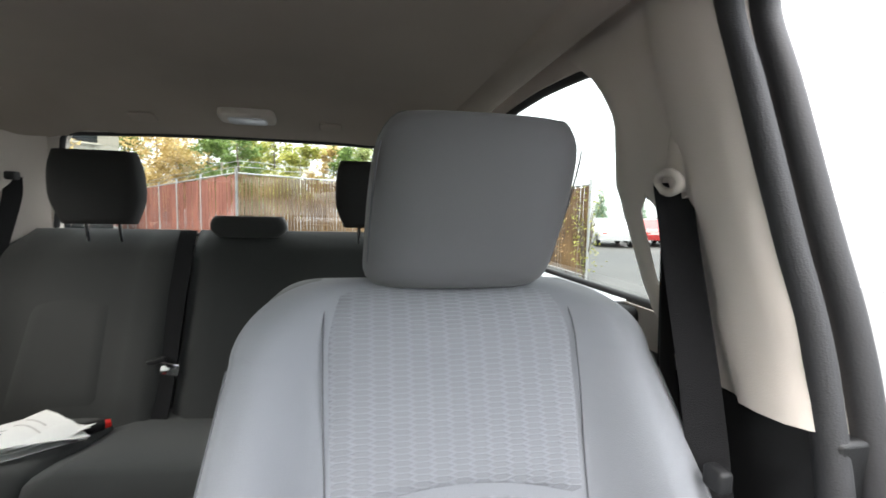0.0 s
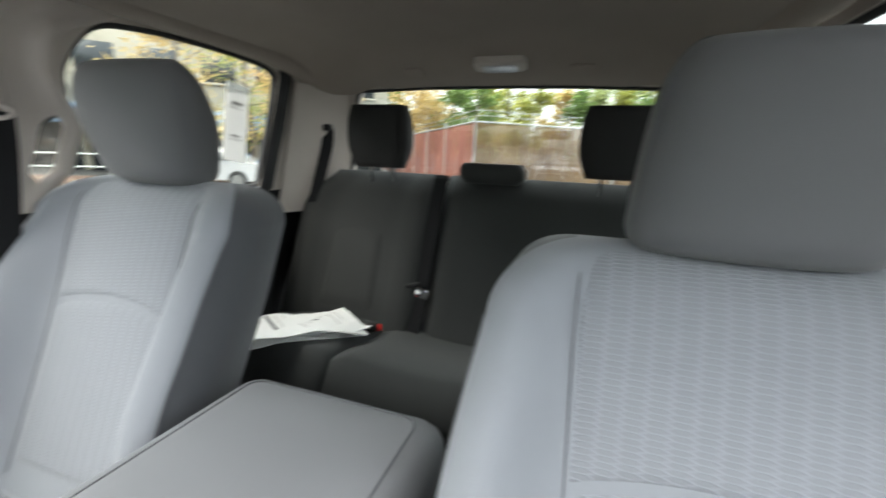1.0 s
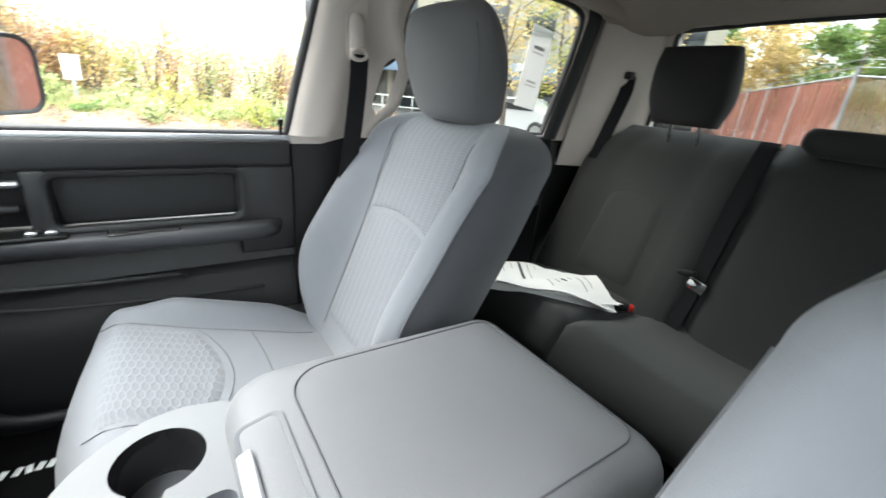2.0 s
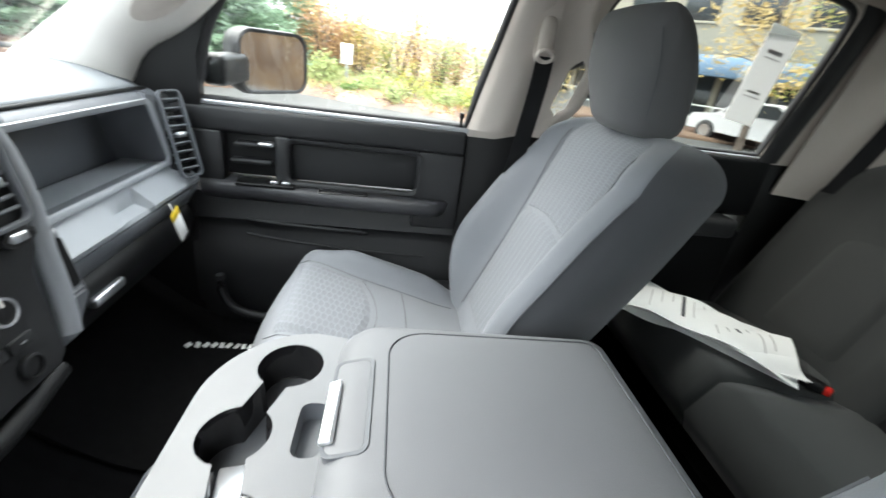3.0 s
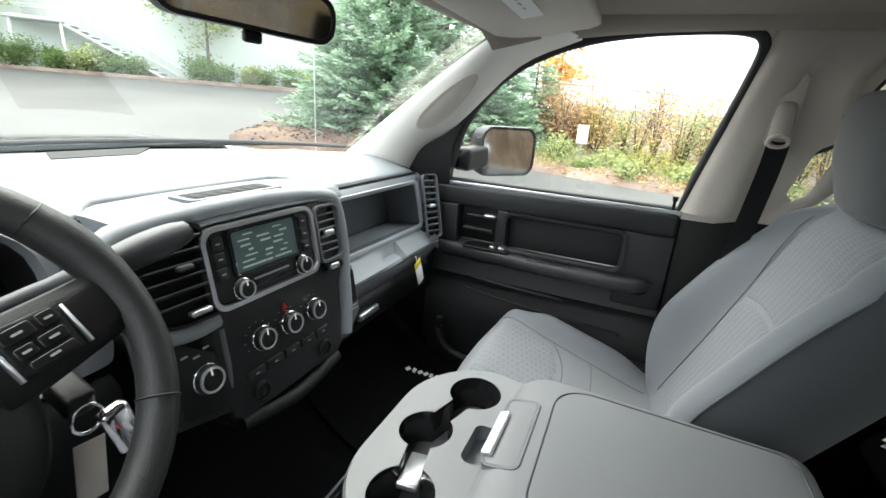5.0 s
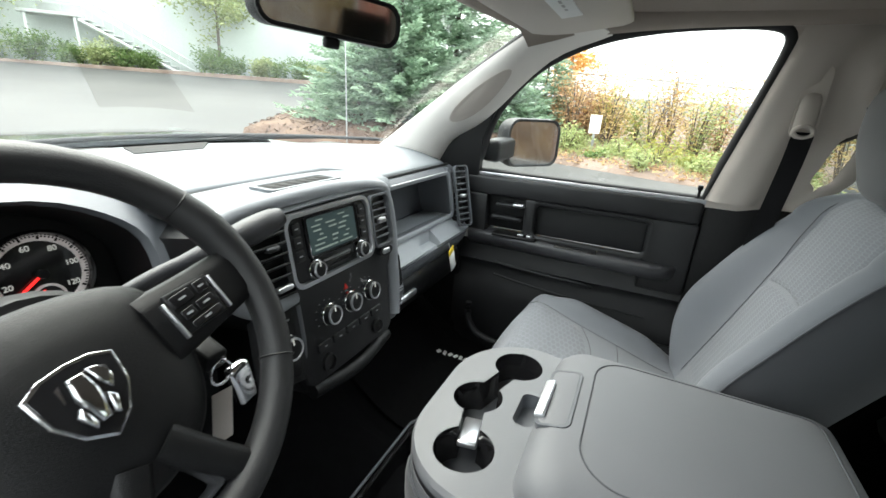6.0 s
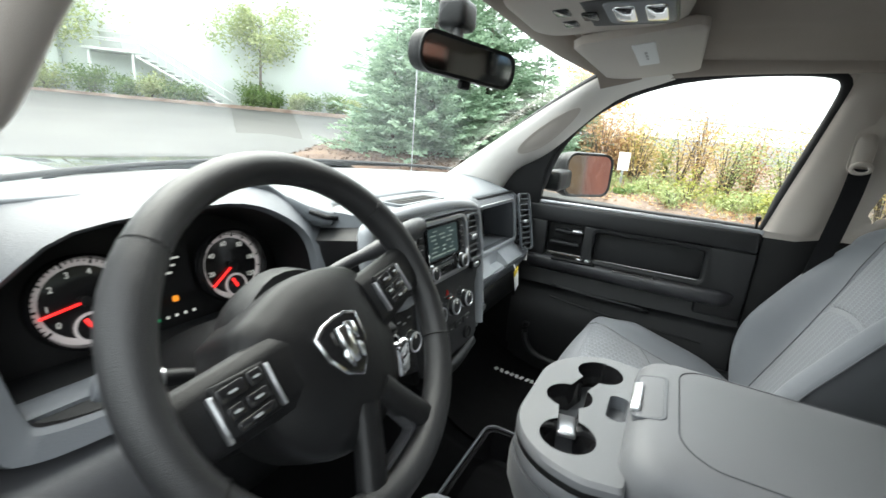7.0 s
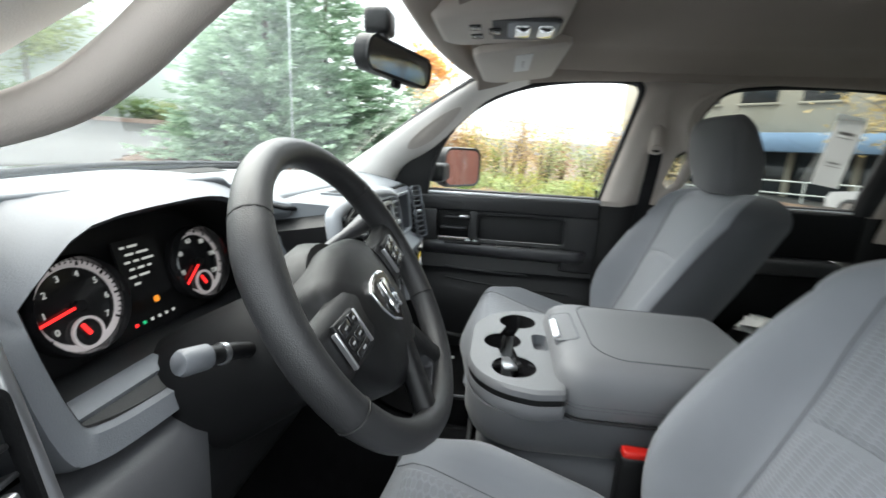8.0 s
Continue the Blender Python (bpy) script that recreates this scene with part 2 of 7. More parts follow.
def sheet(rows, thick=0.0):
    """A grid of points as a sheet, with thickness along its normals when asked."""
    bm = bmesh.new()
    rings(bm, rows, close=False)
    if thick:
        bmesh.ops.recalc_face_normals(bm, faces=bm.faces)
        bmesh.ops.solidify(bm, geom=bm.faces[:], thickness=thick)
    return bm


def catmull(pts, n=8):
    """A smooth line through points."""
    P = [Vector(p) for p in pts]
    P = [2 * P[0] - P[1]] + P + [2 * P[-1] - P[-2]]
    out = []
    for i in range(1, len(P) - 2):
        a, b, c, d = P[i - 1:i + 3]
        for k in range(n):
            t = k / n
            out.append(0.5 * ((2 * b) + (c - a) * t + (2 * a - 5 * b + 4 * c - d) * t * t + (3 * b - a - 3 * c + d) * t ** 3))
    return out + [P[-2]]


def sweep(path, radius, seg=12, flat=1.0, closed=False, up=(0, 0, 1)):
    """A tube along a line; radius a number or one for each point; flat squeezes it along the side."""
    P = [Vector(p) for p in path]
    R = radius if isinstance(radius, (list, tuple)) else [radius] * len(P)
    loops = []
    for i, p in enumerate(P):
        a, b = (P[i - 1], P[(i + 1) % len(P)]) if closed else (P[max(i - 1, 0)], P[min(i + 1, len(P) - 1)])
        t = (b - a).normalized()
        s = t.cross(Vector(up))
        s = s.normalized() if s.length > 1e-4 else Vector((1, 0, 0))
        u = s.cross(t)
        loops.append([p + R[i] * (math.cos(q) * s * flat + math.sin(q) * u) for q in [2 * math.pi * k / seg for k in range(seg)]])
    bm = bmesh.new()
    if closed:
        rings(bm, loops + [loops[0]], True, False)
        bmesh.ops.remove_doubles(bm, verts=bm.verts, dist=1e-6)
    else:
        rings(bm, loops)
    return bm


def ribbon(path, width, thick, side=(1, 0, 0)):
    """A strap along a line."""
    P = [Vector(p) for p in path]
    s = Vector(side).normalized()
    secs = []
    for i, p in enumerate(P):
        t = (P[min(i + 1, len(P) - 1)] - P[max(i - 1, 0)]).normalized()
        nrm = t.cross(s).normalized()
        secs.append([p + s * width / 2 + nrm * thick / 2, p - s * width / 2 + nrm * thick / 2, p - s * width / 2 - nrm * thick / 2, p + s * width / 2 - nrm * thick / 2])
    return loft(secs)


def lathe(profile, seg=28, m=None):
    """A turned shape: profile of (radius, height) about z."""
    bm = bmesh.new()
    solid = profile[-1][0] < 0.0015
    rings(bm, [[(r * math.cos(2 * math.pi * k / seg), r * math.sin(2 * math.pi * k / seg), h) for k in range(seg)] for r, h in (profile if solid else [*profile, profile[0]])], True, solid)
    bmesh.ops.remove_doubles(bm, verts=bm.verts, dist=1e-7)
    if m is not None:
        bmesh.ops.transform(bm, matrix=m, verts=bm.verts)
    return bm


def rounded(w, h, r, n=5):
    """Outline of a rounded rectangle about the origin, as (u, v)."""
    out = []
    for cx, cy, a0 in ((w / 2 - r, h / 2 - r, 0), (-w / 2 + r, h / 2 - r, 90), (-w / 2 + r, -h / 2 + r, 180), (w / 2 - r, -h / 2 + r, 270)):
        for k in range(n + 1):
            a = radians(a0 + 90 * k / n)
            out.append((cx + r * math.cos(a), cy + r * math.sin(a)))
    return out


def prism(outline, depth, m=None, bevel=0.0):
    """An outline (u, v) raised along w by depth, front edge rounded; m places it."""
    bm = bmesh.new()
    secs = [[(u, v, 0) for u, v in outline], [(u, v, depth - bevel) for u, v in outline]]
    if bevel:
        cu = sum(u for u, v in outline) / len(outline)
        cv = sum(v for u, v in outline) / len(outline)
        su = max(abs(u - cu) for u, v in outline)
        sv = max(abs(v - cv) for u, v in outline)
        secs.append([(cu + (u - cu) * (1 - 0.3 * bevel / su), cv + (v - cv) * (1 - 0.3 * bevel / sv), depth - 0.3 * bevel) for u, v in outline])
        secs.append([(cu + (u - cu) * (1 - bevel / su), cv + (v - cv) * (1 - bevel / sv), depth) for u, v in outline])
    rings(bm, secs)
    if m is not None:
        bmesh.ops.transform(bm, matrix=m, verts=bm.verts)
    return bm


def frame_ring(outer, inner, depth, m=None):
    """A frame between two outlines of equal length."""
    bm = bmesh.new()
    secs = [[(u, v, 0) for u, v in outer], [(u, v, depth * 0.7) for u, v in outer],
            [(u * 0.985 + a * 0.015, v * 0.985 + b * 0.015, depth) for (u, v), (a, b) in zip(outer, inner)],
            [(u * 0.2 + a * 0.8, v * 0.2 + b * 0.8, depth) for (u, v), (a, b) in zip(outer, inner)],
            [(a, b, depth * 0.6) for a, b in inner], [(a, b, 0) for a, b in inner]]
    rings(bm, secs + [secs[0]], True, False)
    bmesh.ops.remove_doubles(bm, verts=bm.verts, dist=1e-6)
    if m is not None:
        bmesh.ops.transform(bm, matrix=m, verts=bm.verts)
    return bm


def smooth01(x):
    x = min(1.0, max(0.0, x))
    return x * x * (3 - 2 * x)


def along(table, z):
    """Reads a smooth profile given as (height, depth)."""
    if z <= table[0][0]:
        return table[0][1]
    for (za, ya), (zb, yb) in zip(table, table[1:]):
        if z <= zb:
            return ya + (yb - ya) * (z - za) / (zb - za)
    (za, ya), (zb, yb) = table[-2:]
    return yb + (yb - ya) * (z - zb) / (zb - za)


def facing(c, tilt=0.0, turn=0.0):
    """A pose whose u runs to -x, v up and w to the rear (the side that a sitter sees), leaning by tilt degrees."""
    return Matrix.Translation(c) @ Matrix.Rotation(radians(turn), 4, 'Z') @ Matrix.Rotation(radians(tilt), 4, 'X') @ Matrix(((-1, 0, 0, 0), (0, 0, 1, 0), (0, 1, 0, 0), (0, 0, 0, 1)))

# ---- cab shell ----
def side_x(z):
    """How far the cab's side stands out at a height."""
    return 0.775 - max(0.0, z - 0.80) * 0.14


FRONT_WIN = [(-.095, .786), (-.075, .90), (-.03, 1.0), (.045, 1.085), (.133, 1.145), (.25, 1.19), (.38, 1.212), (.52, 1.22), (.63, 1.218), (.665, 1.195), (.66, 1.14), (.62, .97), (.575, .786)]
# front edge of the rear side window by height: it runs forward below, behind the grab handle
PILLAR_REAR = [(.74, .712), (.80, .715), (.845, .720), (.89, .740), (.95, .765), (.985, .845), (1.025, .870), (1.075, .861), (1.135, .885), (1.19, .945), (1.235, 1.0)]


def rear_window(shift):
    return [(y + shift, z) for z, y in PILLAR_REAR[1:9]] + [(.935 + shift, 1.195), (1.03, 1.208), (1.15, 1.215), (1.40, 1.212), (1.50, 1.195), (1.515, 1.15), (1.49, .97), (1.455, .80)]


REAR_WIN, REAR_WIN_DRIVER = rear_window(0.0), rear_window(-.055)


def rounded_loop(pts, keep):
    """Cuts the corners of an outline twice, but for those kept sharp."""
    for _ in range(2):
        out = []
        n = len(pts)
        for i, p in enumerate(pts):
            a, b = pts[i - 1], pts[(i + 1) % n]
            if p in keep:
                out.append(p)
            else:
                out += [(p[0] * .75 + a[0] * .25, p[1] * .75 + a[1] * .25), (p[0] * .75 + b[0] * .25, p[1] * .75 + b[1] * .25)]
        pts = out
    return pts


FRONT_WIN = rounded_loop(FRONT_WIN, ((-.095, .786), (.575, .786)))
REAR_WIN = rounded_loop(REAR_WIN, (REAR_WIN[0], (1.455, .80)))
REAR_WIN_DRIVER = rounded_loop(REAR_WIN_DRIVER, (REAR_WIN_DRIVER[0], (1.455, .80)))


def wall_side(sign, name, with_front):
    """Side trim above the sill, with window openings through it."""
    bm = bmesh.new()
    side = side_x if with_front else (lambda z: side_x(z) + .03)
    if with_front:
        outer = [(.575, .770), (.66, .770), (.72, .786), (1.0, .786), (1.455, .786), (1.77, .786), (1.80, 1.0), (1.77, 1.25), (1.2, 1.262), (.6, 1.262), (.25, 1.25), (.09, 1.19), (.0, 1.12), (-.10, 1.0), (-.18, .88), (-.22, .775), (-.095, .770)]
    else:
        outer = [(.60, .74), (.68, .74), (1.0, .74), (1.455, .74), (1.77, .74), (1.80, 1.0), (1.77, 1.25), (1.2, 1.262), (.6, 1.262), (.25, 1.25), (.09, 1.19)] + [(y - .05, z) for y, z in FRONT_WIN if y > .13 and z > .82] + [(.515, .74)]
    loops = [outer, FRONT_WIN, REAR_WIN] if with_front else [outer, REAR_WIN_DRIVER]
    edges = []
    for lp in loops:
        vs = [bm.verts.new((sign * side(z), y, z)) for y, z in lp]
        edges += [bm.edges.new((vs[i], vs[(i + 1) % len(vs)])) for i in range(len(vs))]
    bmesh.ops.triangle_fill(bm, use_beauty=True, use_dissolve=False, edges=edges)
    r = bmesh.ops.extrude_face_region(bm, geom=bm.faces[:])
    for v in r["geom"]:
        if isinstance(v, bmesh.types.BMVert):
            v.co.x += sign * 0.03
    ob = part(name, bm, M_BEIGE, smooth=False)
    return tagged(ob, "beige plastic pillar trim round the side windows", "trim", kind="structure")


def outline_seal(pts, sign, name, inset, radius, mat, label, flat=1.0):
    path = [Vector((sign * (side_x(z) - inset + (.03 if sign > 0 else 0)), y, z)) for y, z in pts]
    ob = part(name, sweep(path, radius, 12, flat, closed=True, up=(1, 0, 0)), mat)
    return tagged(ob, label, "trim", kind="structure")


wall_side(-1, "wall_passenger", True)
wall_side(1, "wall_driver", False)

# rubber seals round the glass
outline_seal(FRONT_WIN, -1, "trim_seal_1", -0.012, 0.0145, M_RUBBER, "black rubber seal round the front side window")
outline_seal(REAR_WIN, -1, "trim_seal_2", -0.016, 0.012, M_RUBBER, "black rubber seal round the rear side window")
outline_seal(REAR_WIN_DRIVER, 1, "trim_seal_3", -0.016, 0.012, M_RUBBER, "black rubber seal round the rear side window")

# the open doorway on the driver's side: double seal and painted frame
DOORWAY = [(.50, .30), (.545, .60), (.585, .80), (.615, .93), (.65, 1.08), (.672, 1.17), (.65, 1.215), (.52, 1.225), (.38, 1.217), (.25, 1.195), (.133, 1.15), (.045, 1.09), (-.09, 1.0), (-.24, .90)]
for inset, off, rad, nm, lb in ((-0.002, -.055, 0.0145, "trim_seal_4", "soft charcoal door seal on the doorway edge"), (-0.040, -.060, 0.0165, "trim_seal_5", "outer black rubber door seal")):
    path = catmull([(side_x(z) + .03 - inset, y + off, z) for y, z in DOORWAY], 6)
    tagged(part(nm, sweep(path, rad, 16), M_RUBBER if rad > .015 else M_SEAL), lb, "trim", kind="structure")


def pillar_paint():
    """Painted outer door frame beyond the seals."""
    secs = []
    for y, z in [(.47, .25), (.53, .60), (.57, .80), (.60, .93), (.635, 1.08), (.655, 1.19)]:
        x, y = side_x(z) + .03, y - .05
        secs.append([(x + .040, y + .005, z), (x + .050, y + .015, z), (x + .056, y + .04, z), (x + .056, y + .09, z), (x + .036, y + .09, z), (x + .036, y + .03, z)])
    return loft(secs)


tagged(part("trim_door_frame", pillar_paint(), M_PAINT), "dark painted outer pillar of the open doorway", "trim", kind="structure")


def lower_wall(sign, name, y0, y1):
    top = .74 if sign > 0 and y0 > 0 else .786
    xa = .80 if sign > 0 else .78
    bm = block((min(sign * xa, sign * .87), y0, -.1), (max(sign * xa, sign * .87), y1, top), .006)
    return tagged(part(name, bm, M_BLACK), "black plastic lower cab side", "trim", kind="structure")


lower_wall(1, "wall_lower_driver", .50, .80)
lower_wall(1, "wall_lower_driver_rear", 1.50, 1.82)
lower_wall(-1, "wall_lower_passenger_rear", 1.50, 1.82)
lower_wall(-1, "wall_kick_passenger", -.68, -.135)
lower_wall(1, "wall_kick_driver", -.68, -.20)
lower_wall(-1, "wall_lower_passenger", .585, .80)

COVER_REAR = [(.74, .745), (.785, .775), (.815, .802), (.886, .829), (.96, .857), (.99, .874), (1.024, .868), (1.075, .860), (1.10, .866), (1.134, .890), (1.165, .922), (1.193, .960), (1.235, 1.02)]
COVER_REAR_2 = [(.74, .77), (.80, .80), (.855, .850), (.88, .868), (.95, .886), (.985, .886), (1.03, .858), (1.08, .840), (1.13, .845), (1.165, .875), (1.195, .94), (1.235, 1.02)]


def b_pillar(sign, shift_x, shift_y, name):
    """Moulded cover of the door pillar: rounded front ridge, shallow belt channel and a grab slot at its rear edge."""
    z0 = .742 if sign > 0 else .79
    zs = [z0 + (1.235 - z0) * k / 40 for k in range(41)]
    lo_, hi_, r = ((.775, .855), (.798, .945), .021) if sign > 0 else ((.810, .878), (.832, .962), .022)
    rows = []
    for z in zs:
        yf = .573 + (z - .80) * .235 + .010
        yr = along(COVER_REAR if sign > 0 else COVER_REAR_2, z)
        over = max(0.0, lo_[1] - z, z - hi_[1])
        c = min(lo_[0] + (hi_[0] - lo_[0]) * (z - lo_[1]) / (hi_[1] - lo_[1]), yr - .03)
        h = math.sqrt(max(0.0, r * r - over * over))
        row = []
        fade = 1 - .6 * smooth01((z - 1.16) / .07)
        for t, d in ((0, -.004), (.06, .010), (.16, .020), (.33, .024), (.48, .021), (.56, .010), (.63, .005), (.88, .006), (1, .010)):
            row.append((sign * (side_x(z) + shift_x - d * fade), yf + (c - h - yf) * t + shift_y, z))
        for t, d in ((0, .010), (.2, .017), (.5, .019), (.8, .016), (1, .002)):
            row.append((sign * (side_x(z) + shift_x - d * fade), c + h + (yr - c - h) * t + shift_y, z))
        rows.append(row)
    bm = bmesh.new()
    vs = [[bm.verts.new(p) for p in row] for row in rows]
    for j in range(len(rows) - 1):
        for i in range(len(rows[0]) - 1):
            if i == 8 and (rows[j][9][1] - rows[j][8][1] > .001 or rows[j + 1][9][1] - rows[j + 1][8][1] > .001):
                continue
            bm.faces.new((vs[j][i], vs[j][i + 1], vs[j + 1][i + 1], vs[j + 1][i]))
    bmesh.ops.remove_doubles(bm, verts=bm.verts, dist=.0004)
    bmesh.ops.recalc_face_normals(bm, faces=bm.faces)
    bmesh.ops.solidify(bm, geom=bm.faces[:], thickness=.005)
    ob = part(name, bm, M_BEIGE)
    tagged(ob, "beige moulded door pillar cover with a belt channel", "trim", kind="structure")


b_pillar(-1, 0, 0, "trim_pillar_cover_1")
b_pillar(1, .03, -.055, "trim_pillar_cover_2")
# windscreen pillars: broad beige covers between windscreen and side window
def a_pillar(sign):
    n = 14
    ws = catmull([(.70, -.43, .845), (.665, -.28, .945), (.61, -.08, 1.075), (.56, .09, 1.175), (.53, .17, 1.21)], 4)
    dw = catmull([(.765, -.25, .80), (.760, -.188, .893), (.742, -.070, .970), (.715, .11, 1.135), (.695, .27, 1.20)], 4)
    if sign > 0:
        dw = catmull([(.755, -.37, .80), (.735, -.255, .93), (.70, -.10, 1.045), (.68, .05, 1.15), (.69, .22, 1.21)], 4)
    rows = []
    for a, b in zip(ws, dw):
        row = []
        for k in range(n + 1):
            t = k / n
            p = a.lerp(b, t)
            bulge = (0.034 if sign < 0 else 0.015) * math.sin(math.pi * t) ** 0.7
            row.append(Vector((sign * (p.x - bulge), p.y + bulge * 0.55, p.z)))
        rows.append(row)
    ob = part("trim_pillar", sheet(rows, 0.012), M_PALE)
    # oval recessed pad
    oval = []
    for f in (.05, .35, .65, .85, .95, 1.0):
        ring = []
        for q in range(24):
            a = 2 * math.pi * q / 24
            i = 7.6 + 2.3 * f * math.cos(a)
            k = 7 + 3.4 * f * math.sin(a) - .25 * (i - 7.6)
            i0, k0 = int(i), int(k)
            fi, fk = i - i0, k - k0
            p = (rows[i0][k0] * (1 - fk) + rows[i0][k0 + 1] * fk) * (1 - fi) + (rows[i0 + 1][k0] * (1 - fk) + rows[i0 + 1][k0 + 1] * fk) * fi
            ring.append(p + Vector((-sign * (.017 if f < .9 else .019), .014 if f < .9 else .016, 0)))
        oval.append(ring)
    if sign < 0:
        part("pad", loft(oval), M_BEIGE, ob, "darker oval pad in the pillar cover")
    return tagged(ob, "beige moulded windscreen pillar cover", "trim", kind="structure")


a_pillar(-1)
a_pillar(1)

# headliner
def headliner():
    rows = []
    for j in range(33):
        y = .10 + 1.68 * j / 32
        row = []
        for i in range(33):
            u = -1 + 2 * i / 32
            w = .70 if y > .3 else .52 + .18 * smooth01((y - .1) / .2)
            z = 1.275 - .055 * abs(u) ** 3.5
            z -= .075 * (1 - smooth01((y - .08) / .22)) + .085 * smooth01((y - 1.42) / .36)
            z += .012 * math.sin(math.pi * smooth01((abs(u) - .55) / .3)) * (1 if y > .35 else 0)
            row.append((u * w, y, z))
        rows.append(row)
    return sheet(rows, 0.01)


tagged(part("ceiling", headliner(), M_ROOF), "taupe felt headliner of the truck cab", "ceiling", kind="structure")
tagged(part("roof_panel", block((-.80, .06, 1.295), (.80, 1.86, 1.33), .02), M_PAINT), "dark painted steel roof skin", "roof", kind="structure")
for s in (-1, 1):
    path = catmull([(s * .66, .16, 1.222), (s * .672, .45, 1.245), (s * .675, .9, 1.25), (s * .672, 1.4, 1.24), (s * .66, 1.72, 1.20)], 6)
    tagged(part("trim_roof_rail", sweep(path, .045, 12, 1.1), M_ROOF), "felt-covered roof rail above the doors", "trim", kind="structure")
tagged(part("trim_header", sweep(catmull([(-.60, .13, 1.20), (-.3, .055, 1.215), (0, .035, 1.222), (.3, .055, 1.215), (.60, .13, 1.20)], 6), .035, 12, 1.3), M_ROOF), "felt-covered windscreen header", "trim", kind="structure")

# rear wall with its window
def rear_wall():
    bm = bmesh.new()
    outer = [(-.80, .30), (.80, .30), (.80, 1.0), (.74, 1.27), (-.74, 1.27), (-.80, 1.0)]
    hole = [(-.60, .87), (-.60, .85), (-.3, .845), (0, .843), (.3, .845), (.60, .85), (.60, .87), (.570, 1.148), (.558, 1.170), (.3, 1.180), (0, 1.183), (-.3, 1.180), (-.558, 1.170), (-.570, 1.148)]
    edges = []
    for lp in (outer, hole):
        vs = [bm.verts.new((x, 1.77, z)) for x, z in lp]
        edges += [bm.edges.new((vs[i], vs[(i + 1) % len(vs)])) for i in range(len(vs))]
    bmesh.ops.triangle_fill(bm, use_beauty=True, use_dissolve=False, edges=edges)
    r = bmesh.ops.extrude_face_region(bm, geom=bm.faces[:])
    for v in r["geom"]:
        if isinstance(v, bmesh.types.BMVert):
            v.co.y += 0.05
    tagged(part("wall_rear", bm, M_BEIGE, smooth=False), "beige rear cab wall trim", "wall", kind="structure")
    w = thing("window_1", "wide tinted rear window with a black rim", "window", (0, 1.795, 1.0), kind="structure")
    path = [Vector((x, -.012, z - 1.0)) for x, z in hole]
    part("window_frame", sweep(path + [path[0]], .011, 8), M_RUBBER, w)
    rows = [[(x, .012, -.165), (x * .95, .012, .195)] for x in [-.615 + 1.23 * i / 16 for i in range(17)]]
    ob = part("pane", sheet(rows), M_TINTED, w)
    ob.visible_shadow = False


rear_wall()
# rear corner covers
for s in (-1, 1):
    rows = [[(s * (.768 - (z - .8) * .14), 1.555 + .10 * (z - .8), z), (s * (.735 - (z - .8) * .14), 1.625, z), (s * .655, 1.72, z), (s * .605, 1.768, z)] for z in (.70, .85, 1.0, 1.12, 1.22)]
    tagged(part("trim_corner", sheet(rows, .012), M_BEIGE), "beige rear corner pillar trim", "trim", kind="structure")

# broad black door frame behind the rear side glass
for s in (-1, 1):
    dx = .03 if s > 0 else 0
    rows = [[(s * (side_x(z) + dx - .002), y0, z), (s * (side_x(z) + dx - .012), y0 + .012, z), (s * (side_x(z) + dx - .013), y0 + .050, z), (s * (side_x(z) + dx - .002), y0 + .068, z)] for z, y0 in ((.79, 1.448), (.90, 1.470), (1.0, 1.490), (1.1, 1.505), (1.17, 1.515), (1.23, 1.50))]
    tagged(part("trim_rear_door_frame", sheet(rows, .004), M_BLACK_SOFT), "black plastic rear door frame beside the glass", "trim", kind="structure")


# floor
def cab_floor():
    rows = []
    for j in range(29):
        y = -.62 + 2.4 * j / 28
        row = []
        for i in range(25):
            x = -.80 + 1.6 * i / 24
            z = .12 + .30 * smooth01((-.02 - y) / .5) + .10 * math.exp(-(x / .17) ** 4) * (1 if y < 1.2 else 1)
            row.append((x, y, z + .004 * noise.noise(Vector((x * 9, y * 9, 0)))))
        rows.append(row)
    return sheet(rows, .03)


tagged(part("floor", cab_floor(), M_CARPET), "black carpeted cab floor", "floor", kind="structure")
tagged(part("trim_bulkhead", block((-.80, -.66, .10), (.80, -.60, .82), .01), M_BLACK), "black bulkhead behind the dashboard", "trim", kind="structure")
tagged(part("trim_sill", block((.70, -.30, .06), (.84, .53, .145), .015), M_BLACK), "black plastic door sill plate", "trim", kind="structure")

# windscreen
def windscreen():
    w = thing("window_2", "large clear curved windscreen", "window", (0, -.3, 1.0), kind="structure")
    rows = []
    for j in range(9):
        t = j / 8
        row = []
        for i in range(25):
            u = -1 + 2 * i / 24
            x = u * (.745 - .16 * t)
            y = (-.40 - .26 * (1 - u * u)) * (1 - t) + (.135 - .10 * (1 - u * u)) * t
            z = (.835 + .02 * (1 - u * u)) * (1 - t) + (1.205 + .022 * (1 - u * u)) * t + .02 * math.sin(math.pi * t)
            row.append((x, y + .3 - .02, z - 1.0))
        rows.append(row)
    ob = part("pane", sheet(rows), M_GLASS, w)
    ob.visible_shadow = False
    edge = [r[0] for r in rows] + rows[-1][1:] + [r[-1] for r in reversed(rows[:-1])]
    part("rim", sweep(edge, .009, 6), M_RUBBER, w)
    part("frit_band", sweep([Vector(p) + Vector((0, .012, .028)) for p in rows[0]], .006, 6), M_RUBBER, w, "black band along the foot of the glass")


windscreen()


